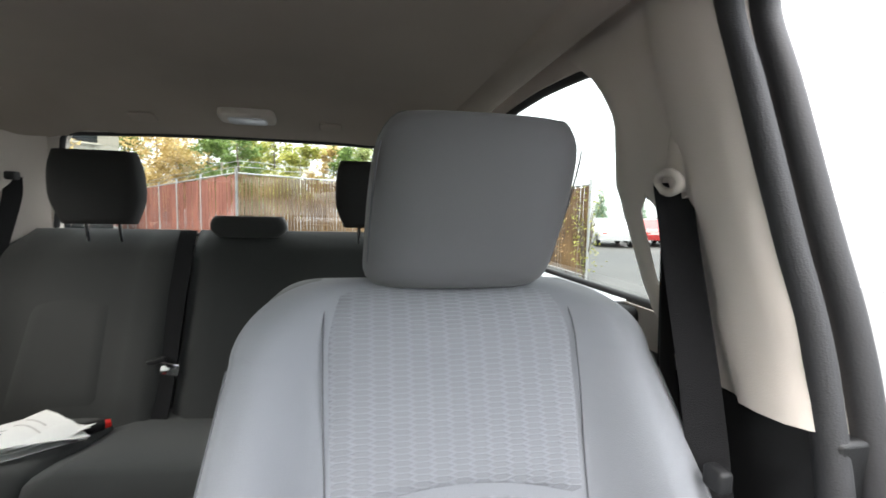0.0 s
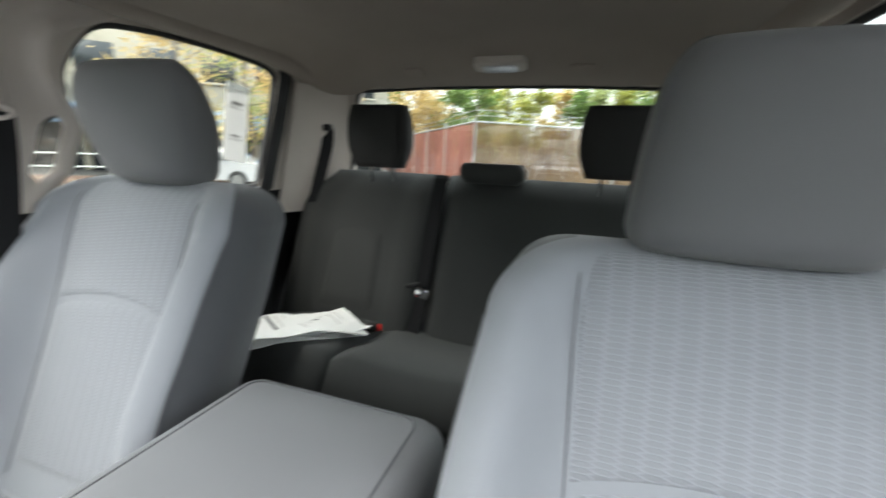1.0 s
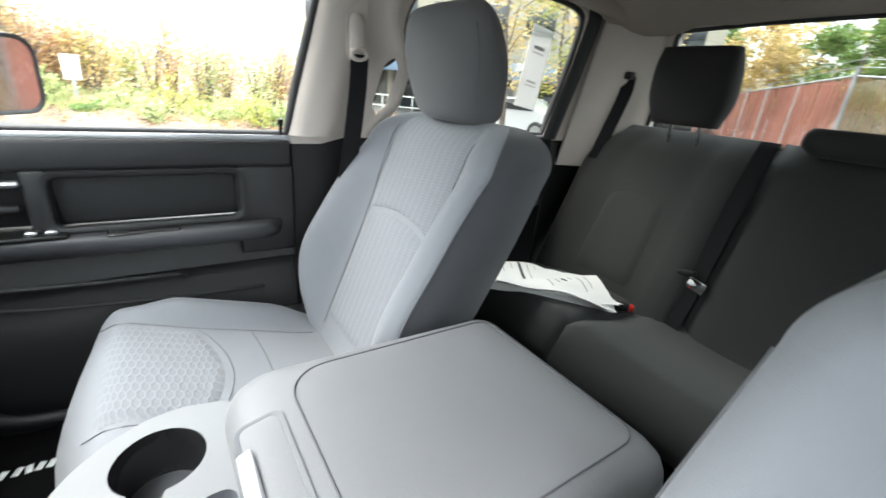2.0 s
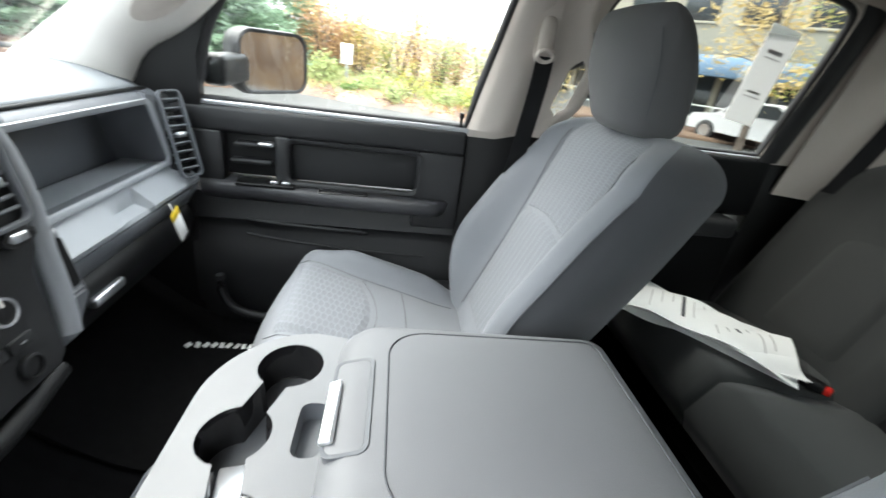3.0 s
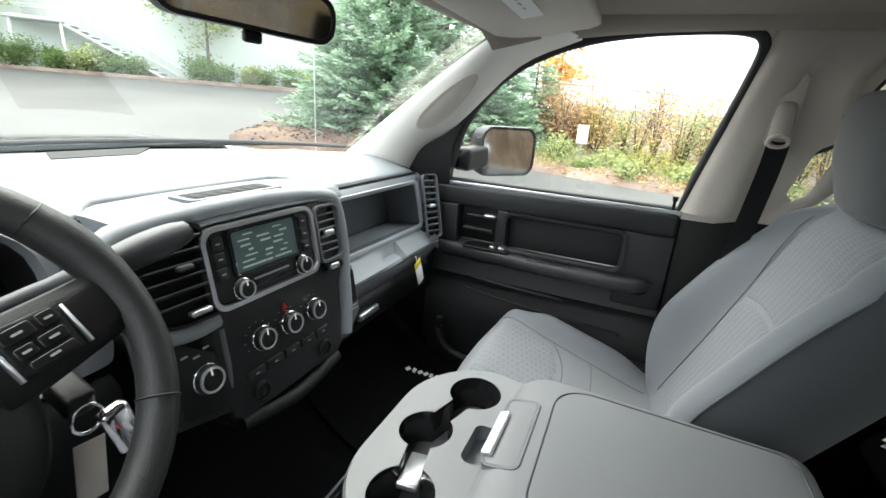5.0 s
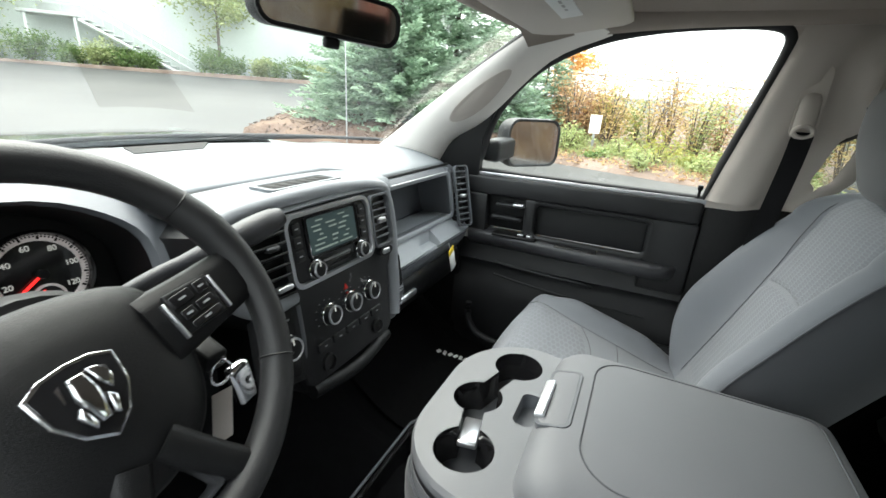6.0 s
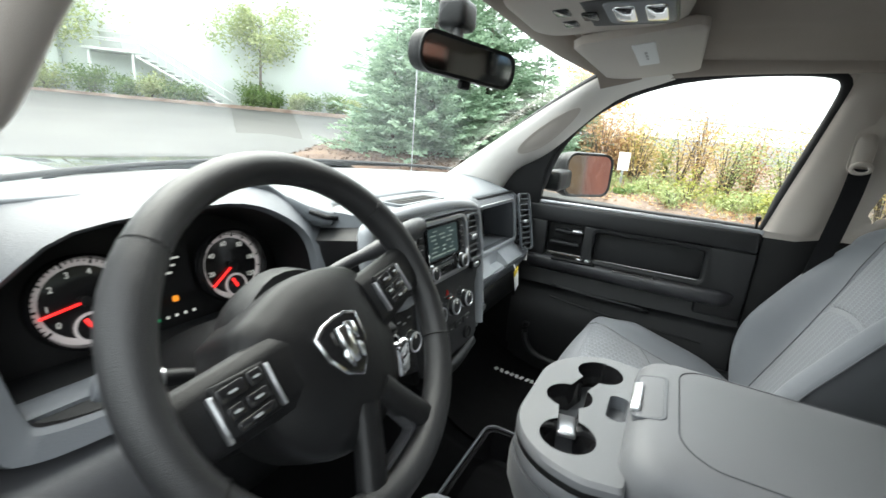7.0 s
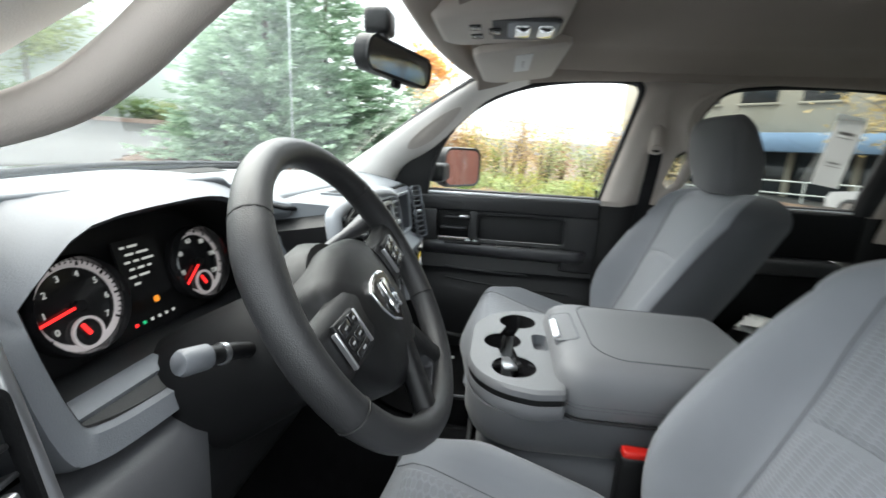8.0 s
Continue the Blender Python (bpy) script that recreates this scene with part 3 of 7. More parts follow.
def side_pane(name, pts, sign, label):
    w = thing(name, label, "window", (sign * (side_x(1.0) + .02), .3 if pts is FRONT_WIN else 1.0, 1.0), kind="structure")
    bm = bmesh.new()
    vs = [bm.verts.new((sign * (side_x(z) - side_x(1.0)), y - w.location.y, z - 1.0)) for y, z in pts]
    bm.faces.new(vs)
    ob = part("pane", bm, M_GLASS if pts is FRONT_WIN else M_TINTED, w, smooth=False)
    ob.visible_shadow = False


side_pane("window_3", FRONT_WIN, -1, "clear front passenger side window")
side_pane("window_4", REAR_WIN, -1, "tinted rear passenger side window")
side_pane("window_5", REAR_WIN_DRIVER, 1.04, "tinted rear side window behind the driver")


# ---- doors ----
def front_door():
    """Closed passenger door seen from inside."""
    X = -.765
    d = thing("door_1", "closed black passenger door with inset panel and armrest", "door", (X, .24, .13), kind="structure")

    def loc(x, y, z):
        return (x - X, y - .24, z - .13)

    def bx(name, lo, hi, mat, bev=.006, label=""):
        return part(name, block(loc(*lo), loc(*hi), bev, 3), mat, d, label)
    bx("upper_panel", (-.855, -.22, .715), (X, .585, .781), M_DOOR, .012)
    # silver strip stands in for light reflected on the panel's top edge
    bx("sill_strip", (-.85, -.09, .775), (-.772, .585, .791), M_SILVER, .003, "silver sill strip painting the light reflected along the glass")
    bx("front_panel", (-.855, -.15, .58), (X, -.045, .718), M_DOOR, .006)
    bx("mid_panel", (-.855, .085, .58), (X - .002, .125, .718), M_DOOR, .006)
    bx("rear_panel", (-.855, .455, .50), (X, .585, .718), M_DOOR, .006)
    bx("inset_panel", (-.86, .12, .60), (-.79, .46, .715), M_BLACK_SOFT, .008)
    bx("handle_recess", (-.86, -.05, .60), (-.80, .09, .715), M_BLACK, .006)
    inner = [(a, b) for a, b in rounded(.335, .10, .018)]
    outer = [(a, b) for a, b in rounded(.36, .125, .024)]
    mm = Matrix.Translation(loc(X - .004, .29, .655)) @ Matrix(((0, 0, 1, 0), (1, 0, 0, 0), (0, 1, 0, 0), (0, 0, 0, 1)))
    part("inset_frame", frame_ring(outer, inner, .012, mm), M_DOOR, d)
    h = bx("door_handle", (-.80, -.015, .682), (-.765, .075, .695), M_BLACK_SOFT, .005)
    part("latch_cap", block(loc(-.785, .045, .688), loc(-.758, .085, .70), .005), M_SILVER, h, "satin silver lever tip")
    bx("grip", (-.80, -.03, .635), (-.772, .075, .65), M_BLACK_SOFT, .006)
    # armrest shelf, widening to the rear and rounded off
    secs = []
    for k in range(15):
        t = k / 14
        y = -.10 + .655 * t
        out = .745 - .03 * smooth01(t * 1.3) + (.05 * smooth01((t - .9) / .1))
        zt = .592 - .006 * t
        secs.append([loc(-.85, y, zt), loc(-out - .008, y, zt), loc(-out, y, zt - .008), loc(-out - .006, y, zt - .035), loc(-.80, y, zt - .065), loc(-.85, y, zt - .065)])
    arm = part("armrest", loft(secs), M_ARM, d)
    part("pull_cup", block(loc(-.772, .20, .587), loc(-.728, .33, .5935), .004), M_GLOSS, arm)
    part("switch_panel", block(loc(-.79, -.01, .588), loc(-.735, .14, .597), .003), M_BLACK, arm)
    for yy in (.075, .105):
        part("window_switch", block(loc(-.765, yy, .595), loc(-.747, yy + .02, .604), .003), M_SILVER, arm, "small silver window switch")
    # lower panel with map pocket
    rows = []
    for j in range(13):
        y = -.15 + .735 * j / 12
        rows.append([loc(-.80 + .018 * b, y, z) for z, b in ((.545, 0), (.50, .6), (.475, 1.0), (.465, .2), (.44, .1), (.40, 1.1), (.33, 1.6), (.25, 1.6), (.17, .8), (.10, .3))])
    part("lower_panel", sheet(rows, .02), M_DOOR, d)
    part("pocket_lip", sweep(catmull([loc(-.780, -.0, .480), loc(-.772, .03, .479), loc(-.770, .165, .472), loc(-.770, .30, .469), loc(-.782, .33, .46)], 6), .006, 8), M_BLACK_SOFT, d)
    part("lower_rail", sweep(catmull([loc(-.778, 0, .434), loc(-.772, .1, .424), loc(-.772, .30, .408), loc(-.774, .50, .40)], 6), .004, 8), M_BLACK_SOFT, d)
    kick = part("kick_rail", sweep(catmull([loc(-.70, -.055, .34), loc(-.70, -.05, .27), loc(-.70, .0, .22), loc(-.70, .14, .20)], 6), .012, 8), M_BLACK_SOFT, d)
    sail = [(-.235, .775), (-.230, .850), (-.195, .925), (-.13, .99), (-.06, 1.035), (-.028, 1.0), (-.055, .945), (-.076, .895), (-.086, .775)]
    part("mirror_sail", loft([[loc(dx - side_x(z), y, z) for y, z in sail] for dx in (-.02, .006, .009)]), M_BLACK, d, "black corner panel at the foot of the window", sharp=40)
    k = part("lock_knob", lathe([(.004, 0), (.004, .03), (.007, .034), (.007, .045), (.001, .047)], 10, Matrix.Translation(loc(-.777, .563, .782))), M_BLACK, d)


front_door()


def rear_door(sign, name):
    d = thing(name, "closed black rear door with plain inner panel", "door", (sign * .77, 1.12, .13), kind="structure")

    def loc(x, y, z):
        return (sign * x - sign * .77, y - 1.12, z - .13)

    def bx(nm, lo, hi, mat, bev=.008):
        a, b = loc(*lo), loc(*hi)
        return part(nm, block([min(p, q) for p, q in zip(a, b)], [max(p, q) for p, q in zip(a, b)], bev, 3), mat, d)
    bx("upper_panel", (.765, .80, .62), (.86, 1.50, .797), M_MATT, .014)
    bx("armrest", (.70, .86, .565), (.86, 1.42, .625), M_BLACK_SOFT, .018)
    bx("lower_panel", (.775, .80, .10), (.86, 1.50, .57), M_MATT, .012)
    bx("sill_strip", (.775, .84, .795), (.85, 1.48, .803), M_SILVER, .003)
    bx("door_handle", (.752, .92, .68), (.768, 1.0, .70), M_BLACK_SOFT, .005)


rear_door(-1, "door_2")
rear_door(1, "door_3")


def open_door():
    """The driver's door on its front hinges: out of view, added to block side light."""
    d = thing("door_4", "unseen black driver door, partly open to block side light", "door", (.87, -.26, .13), kind="structure")
    # angle chosen to cut the light that enters by the doorway
    d.rotation_euler = (0, 0, radians(-28))
    part("panel", block((-.05, .02, 0), (.07, .95, .66), .02, 3), M_PAINT, d)
    part("inner_trim", block((-.075, .05, .03), (-.048, .92, .64), .012, 3), M_BLACK, d)
    part("armrest", block((-.14, .12, .42), (-.07, .85, .48), .02, 3), M_BLACK_SOFT, d)
    pane = part("pane", sheet([[(-.01, .10, .65), (-.01, .95, .65)], [(-.03, .22, .85), (-.03, .92, .85)], [(-.05, .42, 1.03), (-.05, .88, 1.03)]]), M_GLASS, d)
    pane.visible_shadow = False
    part("window_frame", sweep(catmull([(0, .06, .64), (-.02, .15, .80), (-.05, .35, .99), (-.06, .62, 1.06), (-.05, .82, 1.05), (-.02, .89, .85), (0, .92, .64)], 6), .022, 8), M_RUBBER, d)


open_door()

# ---- front seats ----
EDGE = catmull([(.26, .615, 0), (.34, .595, 0), (.42, .584, 0), (.49, .588, 0), (.55, .606, 0), (.62, .646, 0), (.70, .696, 0), (.78, .756, 0), (.86, .828, 0)], 4)
EDGE = [(p.x, p.y) for p in EDGE]


def insert_y(z):
    """Depth of the hollow middle of the backrest."""
    return .655 + (z - .44) * .40


def back_y(z):
    """Depth of the backrest's rear face."""
    return .785 + (z - .503) * .57


def half_width(z):
    w = .262 - .014 * smooth01((z - .62) / .22)
    return w - .045 * smooth01((.52 - z) / .22)


def back_low(x, z):
    """Depth of the backrest's front below its rounded top: leaning, hollow in the middle, with raised side bolsters."""
    w = half_width(z)
    mid, ridge = insert_y(z), along(EDGE, z) - .012
    y = mid + (ridge - mid) * smooth01((abs(x) - .138) / (w * .86 - .138))
    return y + .022 * max(0.0, (abs(x) / w - .84) / .16) ** 2


TOP, RISE = .795, .075


def back_front(x, z):
    """The same, curving back over the top edge."""
    if z <= TOP:
        return back_low(x, z)
    a = math.asin(min(1.0, (z - TOP) / RISE))
    up = (z - TOP) * .25
    yc = (insert_y(TOP) + back_y(TOP)) / 2
    return yc + up - (yc - back_low(x, TOP)) * math.cos(a)


def front_seat(name, x0, y0, label, head_x=0.0, head_y=0.0, head_low=.104, head_gain=.037, head_lean=0.0):
    s = thing(name, label, "car seat", (x0, y0, .12 - (.02 if x0 > 0 else 0)), group="front seats")

    def loc(x, y, z):
        return (x, y, z - .12)
    # shell of the backrest
    secs = []
    N = 60
    levels = [(.27 + (TOP - .27) * k / 24, 0) for k in range(25)] + [(TOP + RISE * math.sin(radians(q)), q) for q in (6, 12, 18, 24, 30, 36, 42, 48, 53, 58, 63, 67, 71, 75, 79, 82)]
    for z, q in levels:
        zz = min(z, TOP)
        w = half_width(zz) * (.56 + .44 * math.cos(radians(q)) ** .75)
        yb = back_y(zz)
        up = (z - zz) * .25
        yc = (insert_y(zz) + yb) / 2
        ring = []
        for i in range(N + 1):
            u = -1 + 2 * i / N
            ring.append((u, back_low(half_width(zz) * u, zz)))
        for i in range(N + 1):
            u = 1 - 2 * i / N
            ring.append((u * .99, yb - .028 * abs(u) ** 5))
        secs.append([loc(u * w, yc + (y - yc) * math.cos(radians(q)) + up, z) for u, y in ring])
    bm = bmesh.new()
    lp = rings(bm, secs)
    # sides and rear take the darker cloth, which paints their shade
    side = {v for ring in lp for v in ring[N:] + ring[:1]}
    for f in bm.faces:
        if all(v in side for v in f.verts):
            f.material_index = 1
    back = part("backrest", bm, [M_CLOTH, M_CLOTH_SHADED], s, sharp=70)

    # woven insert with piped edges
    def insert(z0, z1, half, arch, nm, parent, mat, dy=.006):
        rows = []
        for j in range(25):
            v = j / 24
            row = []
            for i in range(21):
                u = -1 + 2 * i / 20
                zb, zt = z0 + arch[0] * (1 - u * u), z1 + arch[1] * (1 - u * u)
                z = zb + (zt - zb) * v
                x = u * half(z)
                e = max(abs(u), abs(2 * v - 1))
                row.append(loc(x, back_front(x, z) - dy + .0075 * smooth01((e - .92) / .08), z))
            rows.append(row)
        return part(nm, sheet(rows), mat, parent)

    def seam_w(z):
        return .140 + .012 * smooth01((z - .5) / .36)
    insert(.637, .864, seam_w, (.022, .004), "insert", back, M_HEX)
    insert(.36, .629, seam_w, (0, .022), "lumbar_insert", back, M_HEX)
    for sg in (-1, 1):
        line = [loc(sg * (seam_w(z) + .003), back_front(sg * seam_w(z), z) - .0026 - .0045 * smooth01((z - .68) / .08), z) for z in [.34 + .525 * k / 30 for k in range(31)]]
        part("seam", sweep(line, .0011, 6), M_THREAD, back)
        line = []
        for k in range(21):
            z = .43 + .36 * k / 20
            w = half_width(z)
            line.append(loc(sg * (w + .0008), back_low(w, z) + .001, z))
        part("side_seam", sweep(line, .0016, 6), M_THREAD, back)
    part("back_shell", loft([[loc(x * half_width(z) * .80, back_y(z) + dy, z) for x, dy in ((-1, -.035), (-.9, -.006), (-.4, .006), (0, .008), (.4, .006), (.9, -.006), (1, -.035), (0, -.05))] for z in (.30, .42, .52, .60, .66)]), M_BLACK_SOFT, s)
    # head restraint
    hs = []
    zb, zt, rb, rt = .862, 1.083, .034, .046
    zs = [zb + rb * (1 - math.cos(radians(q))) for q in (0, 12, 25, 40, 55, 72, 90)]
    zs += [zb + rb + (zt - rt - zb - rb) * q / 9 for q in range(1, 9)]
    zs += [zt - rt + rt * math.sin(radians(q)) for q in (0, 18, 36, 54, 70, 82, 90)]
    for z in zs:
        t = (z - zb) / (zt - zb)
        w = head_low + head_gain * smooth01(t / .62) - .005 * smooth01((t - .7) / .3)
        low, high = max(0.0, (zb + rb - z) / rb), max(0.0, (z - zt + rt) / rt)
        w -= rb * .8 * (1 - math.sqrt(max(0.0, 1 - low * low))) + rt * .62 * (1 - math.sqrt(max(0.0, 1 - high * high)))
        dep = .068 - .040 * (1 - math.sqrt(max(0.0, 1 - low * low))) - .024 * smooth01((t - .35) / .65) ** 1.3 - .030 * (1 - math.sqrt(max(0.0, 1 - high * high)))
        yc = .873 - .055 * t + head_y
        ring = []
        for i in range(44):
            a = 2 * math.pi * i / 44
            ca, sa = math.cos(a), math.sin(a)
            px = w * math.copysign(abs(ca) ** .42, ca)
            py = dep * math.copysign(abs(sa) ** .62, sa)
            if sa < 0:
                py += .014 * (px / w) ** 2
            ring.append(loc(px + head_x + head_lean * (t - .5), yc + py, z))
        hs.append(ring)
    head = part("headrest", loft(hs), M_HEAD_SHADED, s, "grey cloth head restraint with shade painted in", sharp=80)
    for sg in (-1, 1):
        line = []
        for q in range(11):
            t = .16 + .66 * q / 10
            w = head_low + head_gain * smooth01(t / .62) - .005 * smooth01((t - .7) / .3)
            line.append(loc(head_x + head_lean * (t - .5) + sg * (w - .006), .873 + head_y - .055 * t - .0285, zb + (zt - zb) * t))
        part("headrest_seam", sweep(line, .0011, 6), M_THREAD, head)
        part("post", sweep([loc(head_x + sg * .055, .885 + head_y, .80), loc(head_x + sg * .055, .875 + head_y, .90)], .006, 8), M_CHROME, head)
    # cushion
    LINE = catmull([(.10, .447, 0), (.20, .432, 0), (.325, .388, 0), (.45, .350, 0), (.56, .316, 0), (.66, .300, 0)], 4)
    rise = .038 if x0 > 0 else 0.0
    LINE = [(p.x, p.y + rise * (1 - .3 * smooth01((p.x - .3) / .3))) for p in LINE]

    def cushion_top(x, y):
        f = max(0.0, 1 - (y - .10) / .13)
        u = abs(x) / (.266 - .045 * f ** 2)
        lift = .040 * smooth01((y - .20) / .12) * (1 - smooth01((y - .50) / .14)) + .006
        z = along(LINE, y) + lift * smooth01((u - .58) / .22)
        return z - .085 * max(0.0, (u - .80) / .20) ** 2.4 - .15 * f ** 2.8

    cs = []
    for k in range(31):
        y = .10 + .56 * (k / 30) ** 1.5
        f = max(0.0, 1 - (y - .10) / .13)
        w = .266 - .045 * f ** 2
        ring = []
        for i in range(41):
            u = -1 + 2 * i / 40
            ring.append(loc(w * u, y + .05 * (u * u) * f ** 1.5, cushion_top(w * u, y)))
        for i in range(13):
            u = 1 - 2 * i / 12
            ring.append(loc(w * u * .97, y + .03 * f, .225 + .03 * f))
        cs.append(ring)
    cush = part("cushion", loft(cs), M_CLOTH, s, sharp=75)

    rows = []
    for j in range(15):
        v = j / 14
        row = []
        for i in range(17):
            u = -1 + 2 * i / 16
            y = .175 + (.150 + .045 * (1 - u * u)) * v
            x = u * (.158 - .01 * v)
            e = max(abs(u), abs(2 * v - 1))
            row.append(loc(x, y, cushion_top(x, y) + .005 - .009 * smooth01((e - .88) / .12)))
        rows.append(row)
    part("cushion_insert", sheet(rows), M_HEX, cush)
    for sg in (-1, 1):
        line = [loc(sg * (.16 - .01 * k / 16), .165 + .42 * k / 16, cushion_top(sg * .15, .165 + .42 * k / 16) + .001) for k in range(17)]
        part("cushion_seam", sweep(line, .0010, 6), M_THREAD, cush)
    for yy, bow in ((.335, .045), (.44, .012)):
        line = [loc(.15 * u, yy + bow * (1 - u * u), cushion_top(.15 * u, yy + bow * (1 - u * u)) + .0006) for u in [-1 + k / 10 for k in range(21)]]
        part("cross_seam", sweep(line, .0008, 6), M_CLOTH_SHADED, cush)
    part("base", block(loc(-.22, .20, .12), loc(.22, .60, .25), .02), M_BLACK, s)
    part("side_shield", block(loc(.235 if x0 > 0 else -.275, .22, .24), loc(.275 if x0 > 0 else -.235, .64, .34), .018, 3), M_BLACK_SOFT, s)
    return s


front_seat("front_seat", .483, -.102, "light grey cloth driver seat with honeycomb woven insert", .026, .010, .127, .006, .026)
front_seat("front_seat", -.485, .0, "light grey cloth passenger seat beside the folded armrest")

# ---- folded centre seat: padded lid, cup-holder tray ----
def console():
    c = thing("center_console", "grey vinyl centre console with padded lid and cup tray", "console", (0, .45, .12))

    def loc(x, y, z):
        return (x, y - .45, z - .12)

    def plan(y0, y1, w0, w1, r, n=7):
        pts = []
        for cx, cy, a0, rr in ((w1 - r[1], y1 - r[1], 0, r[1]), (-w1 + r[1], y1 - r[1], 90, r[1]), (-w0 + r[0], y0 + r[0], 180, r[0]), (w0 - r[0], y0 + r[0], 270, r[0])):
            for k in range(n + 1):
                a = radians(a0 + 90 * k / n)
                pts.append((cx + rr * math.cos(a), cy + rr * math.sin(a)))
        return pts

    def slab(pl, levels):
        """levels: (height, inset)"""
        cx = sum(p[0] for p in pl) / len(pl)
        cy = sum(p[1] for p in pl) / len(pl)
        out = []
        for z, ins in levels:
            ring = []
            for x, y in pl:
                dx, dy = x - cx, y - cy
                q = math.hypot(dx, dy)
                f = 1 - ins / q
                ring.append((cx + dx * f, cy + dy * f, z))
            out.append([loc(*p) for p in ring])
        return loft(out)
    lid = plan(.332, .755, .186, .177, (.055, .03))
    PROFILE = [(0.0, .530), (.002, .546), (.007, .560), (.016, .571), (.030, .579), (.048, .583), (.075, .5855), (.10, .586)]

    def lid_ring(ins, z):
        return [loc(x, y, z) for x, y in plan(.332 + ins, .755 - ins, .186 - ins, .177 - ins, (max(.006, .055 - ins * .4), max(.006, .03 - ins * .2)))]
    part("lid", loft([lid_ring(.004, .474), lid_ring(0, .479)] + [lid_ring(i, z) for i, z in PROFILE]), M_VINYL, c, sharp=60)
    ring = []
    seam_plan = plan(.403, .722, .143, .140, (.058, .025), 12)
    for x, y in seam_plan + seam_plan[:1]:
        half = .186 + (.177 - .186) * (y - .332) / .423
        ring.append(loc(x, y, along(PROFILE, min(half - abs(x), y - .332, .755 - y)) + .0006))
    part("lid_seam", sweep(ring, .0012, 6), M_THREAD, c)
    seam2 = plan(.330, .756, .1865, .1775, (.055, .03))
    part("lid_gap", sweep([loc(x, y, .473) for x, y in seam2] + [loc(*seam2[0], .473)], .003, 6), M_RUBBER, c)
    # the base's shade under the lid is put into its darker colour
    part("body", slab(plan(.156, .75, .197, .171, (.112, .03)), [(.375, .06), (.385, .03), (.398, .010), (.425, 0), (.462, 0), (.472, .004)]), M_CLOTH_SHADED, c, "grey cloth base of the armrest with shade painted in", sharp=60)
    # tray with three wells, real holes
    tray = plan(.160, .345, .198, .190, (.135, .012), 12)
    bm = bmesh.new()
    wells = [((-.123, .267), .045), ((-.003, .229), .042), ((.116, .252), .045)]
    loops = [[(x, y) for x, y in tray]]
    # outline of the joined wells: circles and the channels between them
    def well_outline(ctr, r, k=28):
        return [(ctr[0] + r * math.cos(2 * math.pi * i / k), ctr[1] + r * math.sin(2 * math.pi * i / k)) for i in range(k)]
    def towards(a, b):
        return math.atan2(wells[b][0][1] - wells[a][0][1], wells[b][0][0] - wells[a][0][0])

    recess = []
    for i, a, b in ((0, towards(0, 1), towards(0, 1)), (1, towards(1, 0), towards(1, 2)), (2, towards(2, 1), towards(2, 1)), (1, towards(1, 2), towards(1, 0))):
        (cx, cy), r = wells[i]
        dl_ = math.asin(.017 / r)
        a, b = a + dl_, b - dl_
        while b < a:
            b += 2 * math.pi
        k = 26 if i != 1 else 13
        recess += [(cx + r * math.cos(a + (b - a) * q / k), cy + r * math.sin(a + (b - a) * q / k), cx, cy) for q in range(k + 1)]
    loops.append([(p[0], p[1]) for p in recess])
    slot = [(a - .010, b + .314) for a, b in rounded(.082, .034, .013, 4)]
    loops.append(slot)
    edges = []
    tops = []
    for lp in loops:
        vs = [bm.verts.new(loc(x, y, .532 - .06 * max(0, .26 - y))) for x, y in lp]
        tops.append(vs)
        edges += [bm.edges.new((vs[i], vs[(i + 1) % len(vs)])) for i in range(len(vs))]
    bmesh.ops.triangle_fill(bm, use_beauty=True, use_dissolve=False, edges=edges)
    # skirt
    low = [bm.verts.new(loc(x * 1.03, (y - .25) * 1.03 + .25, .526 - .06 * max(0, .26 - y))) for x, y in tray]
    low2 = [bm.verts.new(loc(x * 1.03, (y - .25) * 1.03 + .25, .514 - .05 * max(0, .26 - y))) for x, y in tray]
    for A, B in ((tops[0], low), (low, low2)):
        for i in range(len(A)):
            j = (i + 1) % len(A)
            bm.faces.new((A[i], A[j], B[j], B[i]))
    t = part("tray", bm, M_TRAY, c, "grey plastic cup-holder tray", sharp=40)
    # black strip painting the shadow line under the tray's edge
    part("tray_shadow_line", sheet([[loc(x * f, (y - .25) * f + .25, z - .05 * max(0, .26 - y)) for z, f in ((.514, 1.02), (.510, 1.022), (.504, 1.022), (.500, 1.02))] for x, y in tray + tray[:1]]), M_BLACK, c)
    part("tray_skirt", sheet([[loc(x * f, (y - .25) * f + .25, z - .05 * max(0, .26 - y)) for z, f in ((.501, 1.018), (.5015, 1.028), (.498, 1.033), (.488, 1.034), (.478, 1.025), (.468, 1.0))] for x, y in tray + tray[:1]]), M_VINYL, c)
    secs = []
    for f, h in ((1, 0), (.985, -.003), (.965, -.010), (.93, -.045), (.84, -.066), (.70, -.070)):
        secs.append([loc(cx + (x - cx) * f, cy + (y - cy) * f, .5305 - .06 * max(0, .26 - y) + h) for x, y, cx, cy in recess])
    b2 = bmesh.new()
    lp = rings(b2, secs, True, False)
    b2.faces.new(lp[-1])
    cw = part("cup_recess", b2, M_GLOSS, t, "glossy black moulded recess with three cup wells")
    (ax, ay), (bx_, by) = wells[1][0], wells[2][0]
    mm = Matrix.Translation(loc((ax + bx_) / 2, (ay + by) / 2, .505)) @ Matrix.Rotation(math.atan2(by - ay, bx_ - ax), 4, 'Z') @ Matrix.Rotation(radians(-12), 4, 'Y')
    part("flap", block((-.042, -.0155, -.006), (.036, .0155, .004), .003, 2, mm), M_SILVER, t, "satin grey cup flap")
    b3 = bmesh.new()
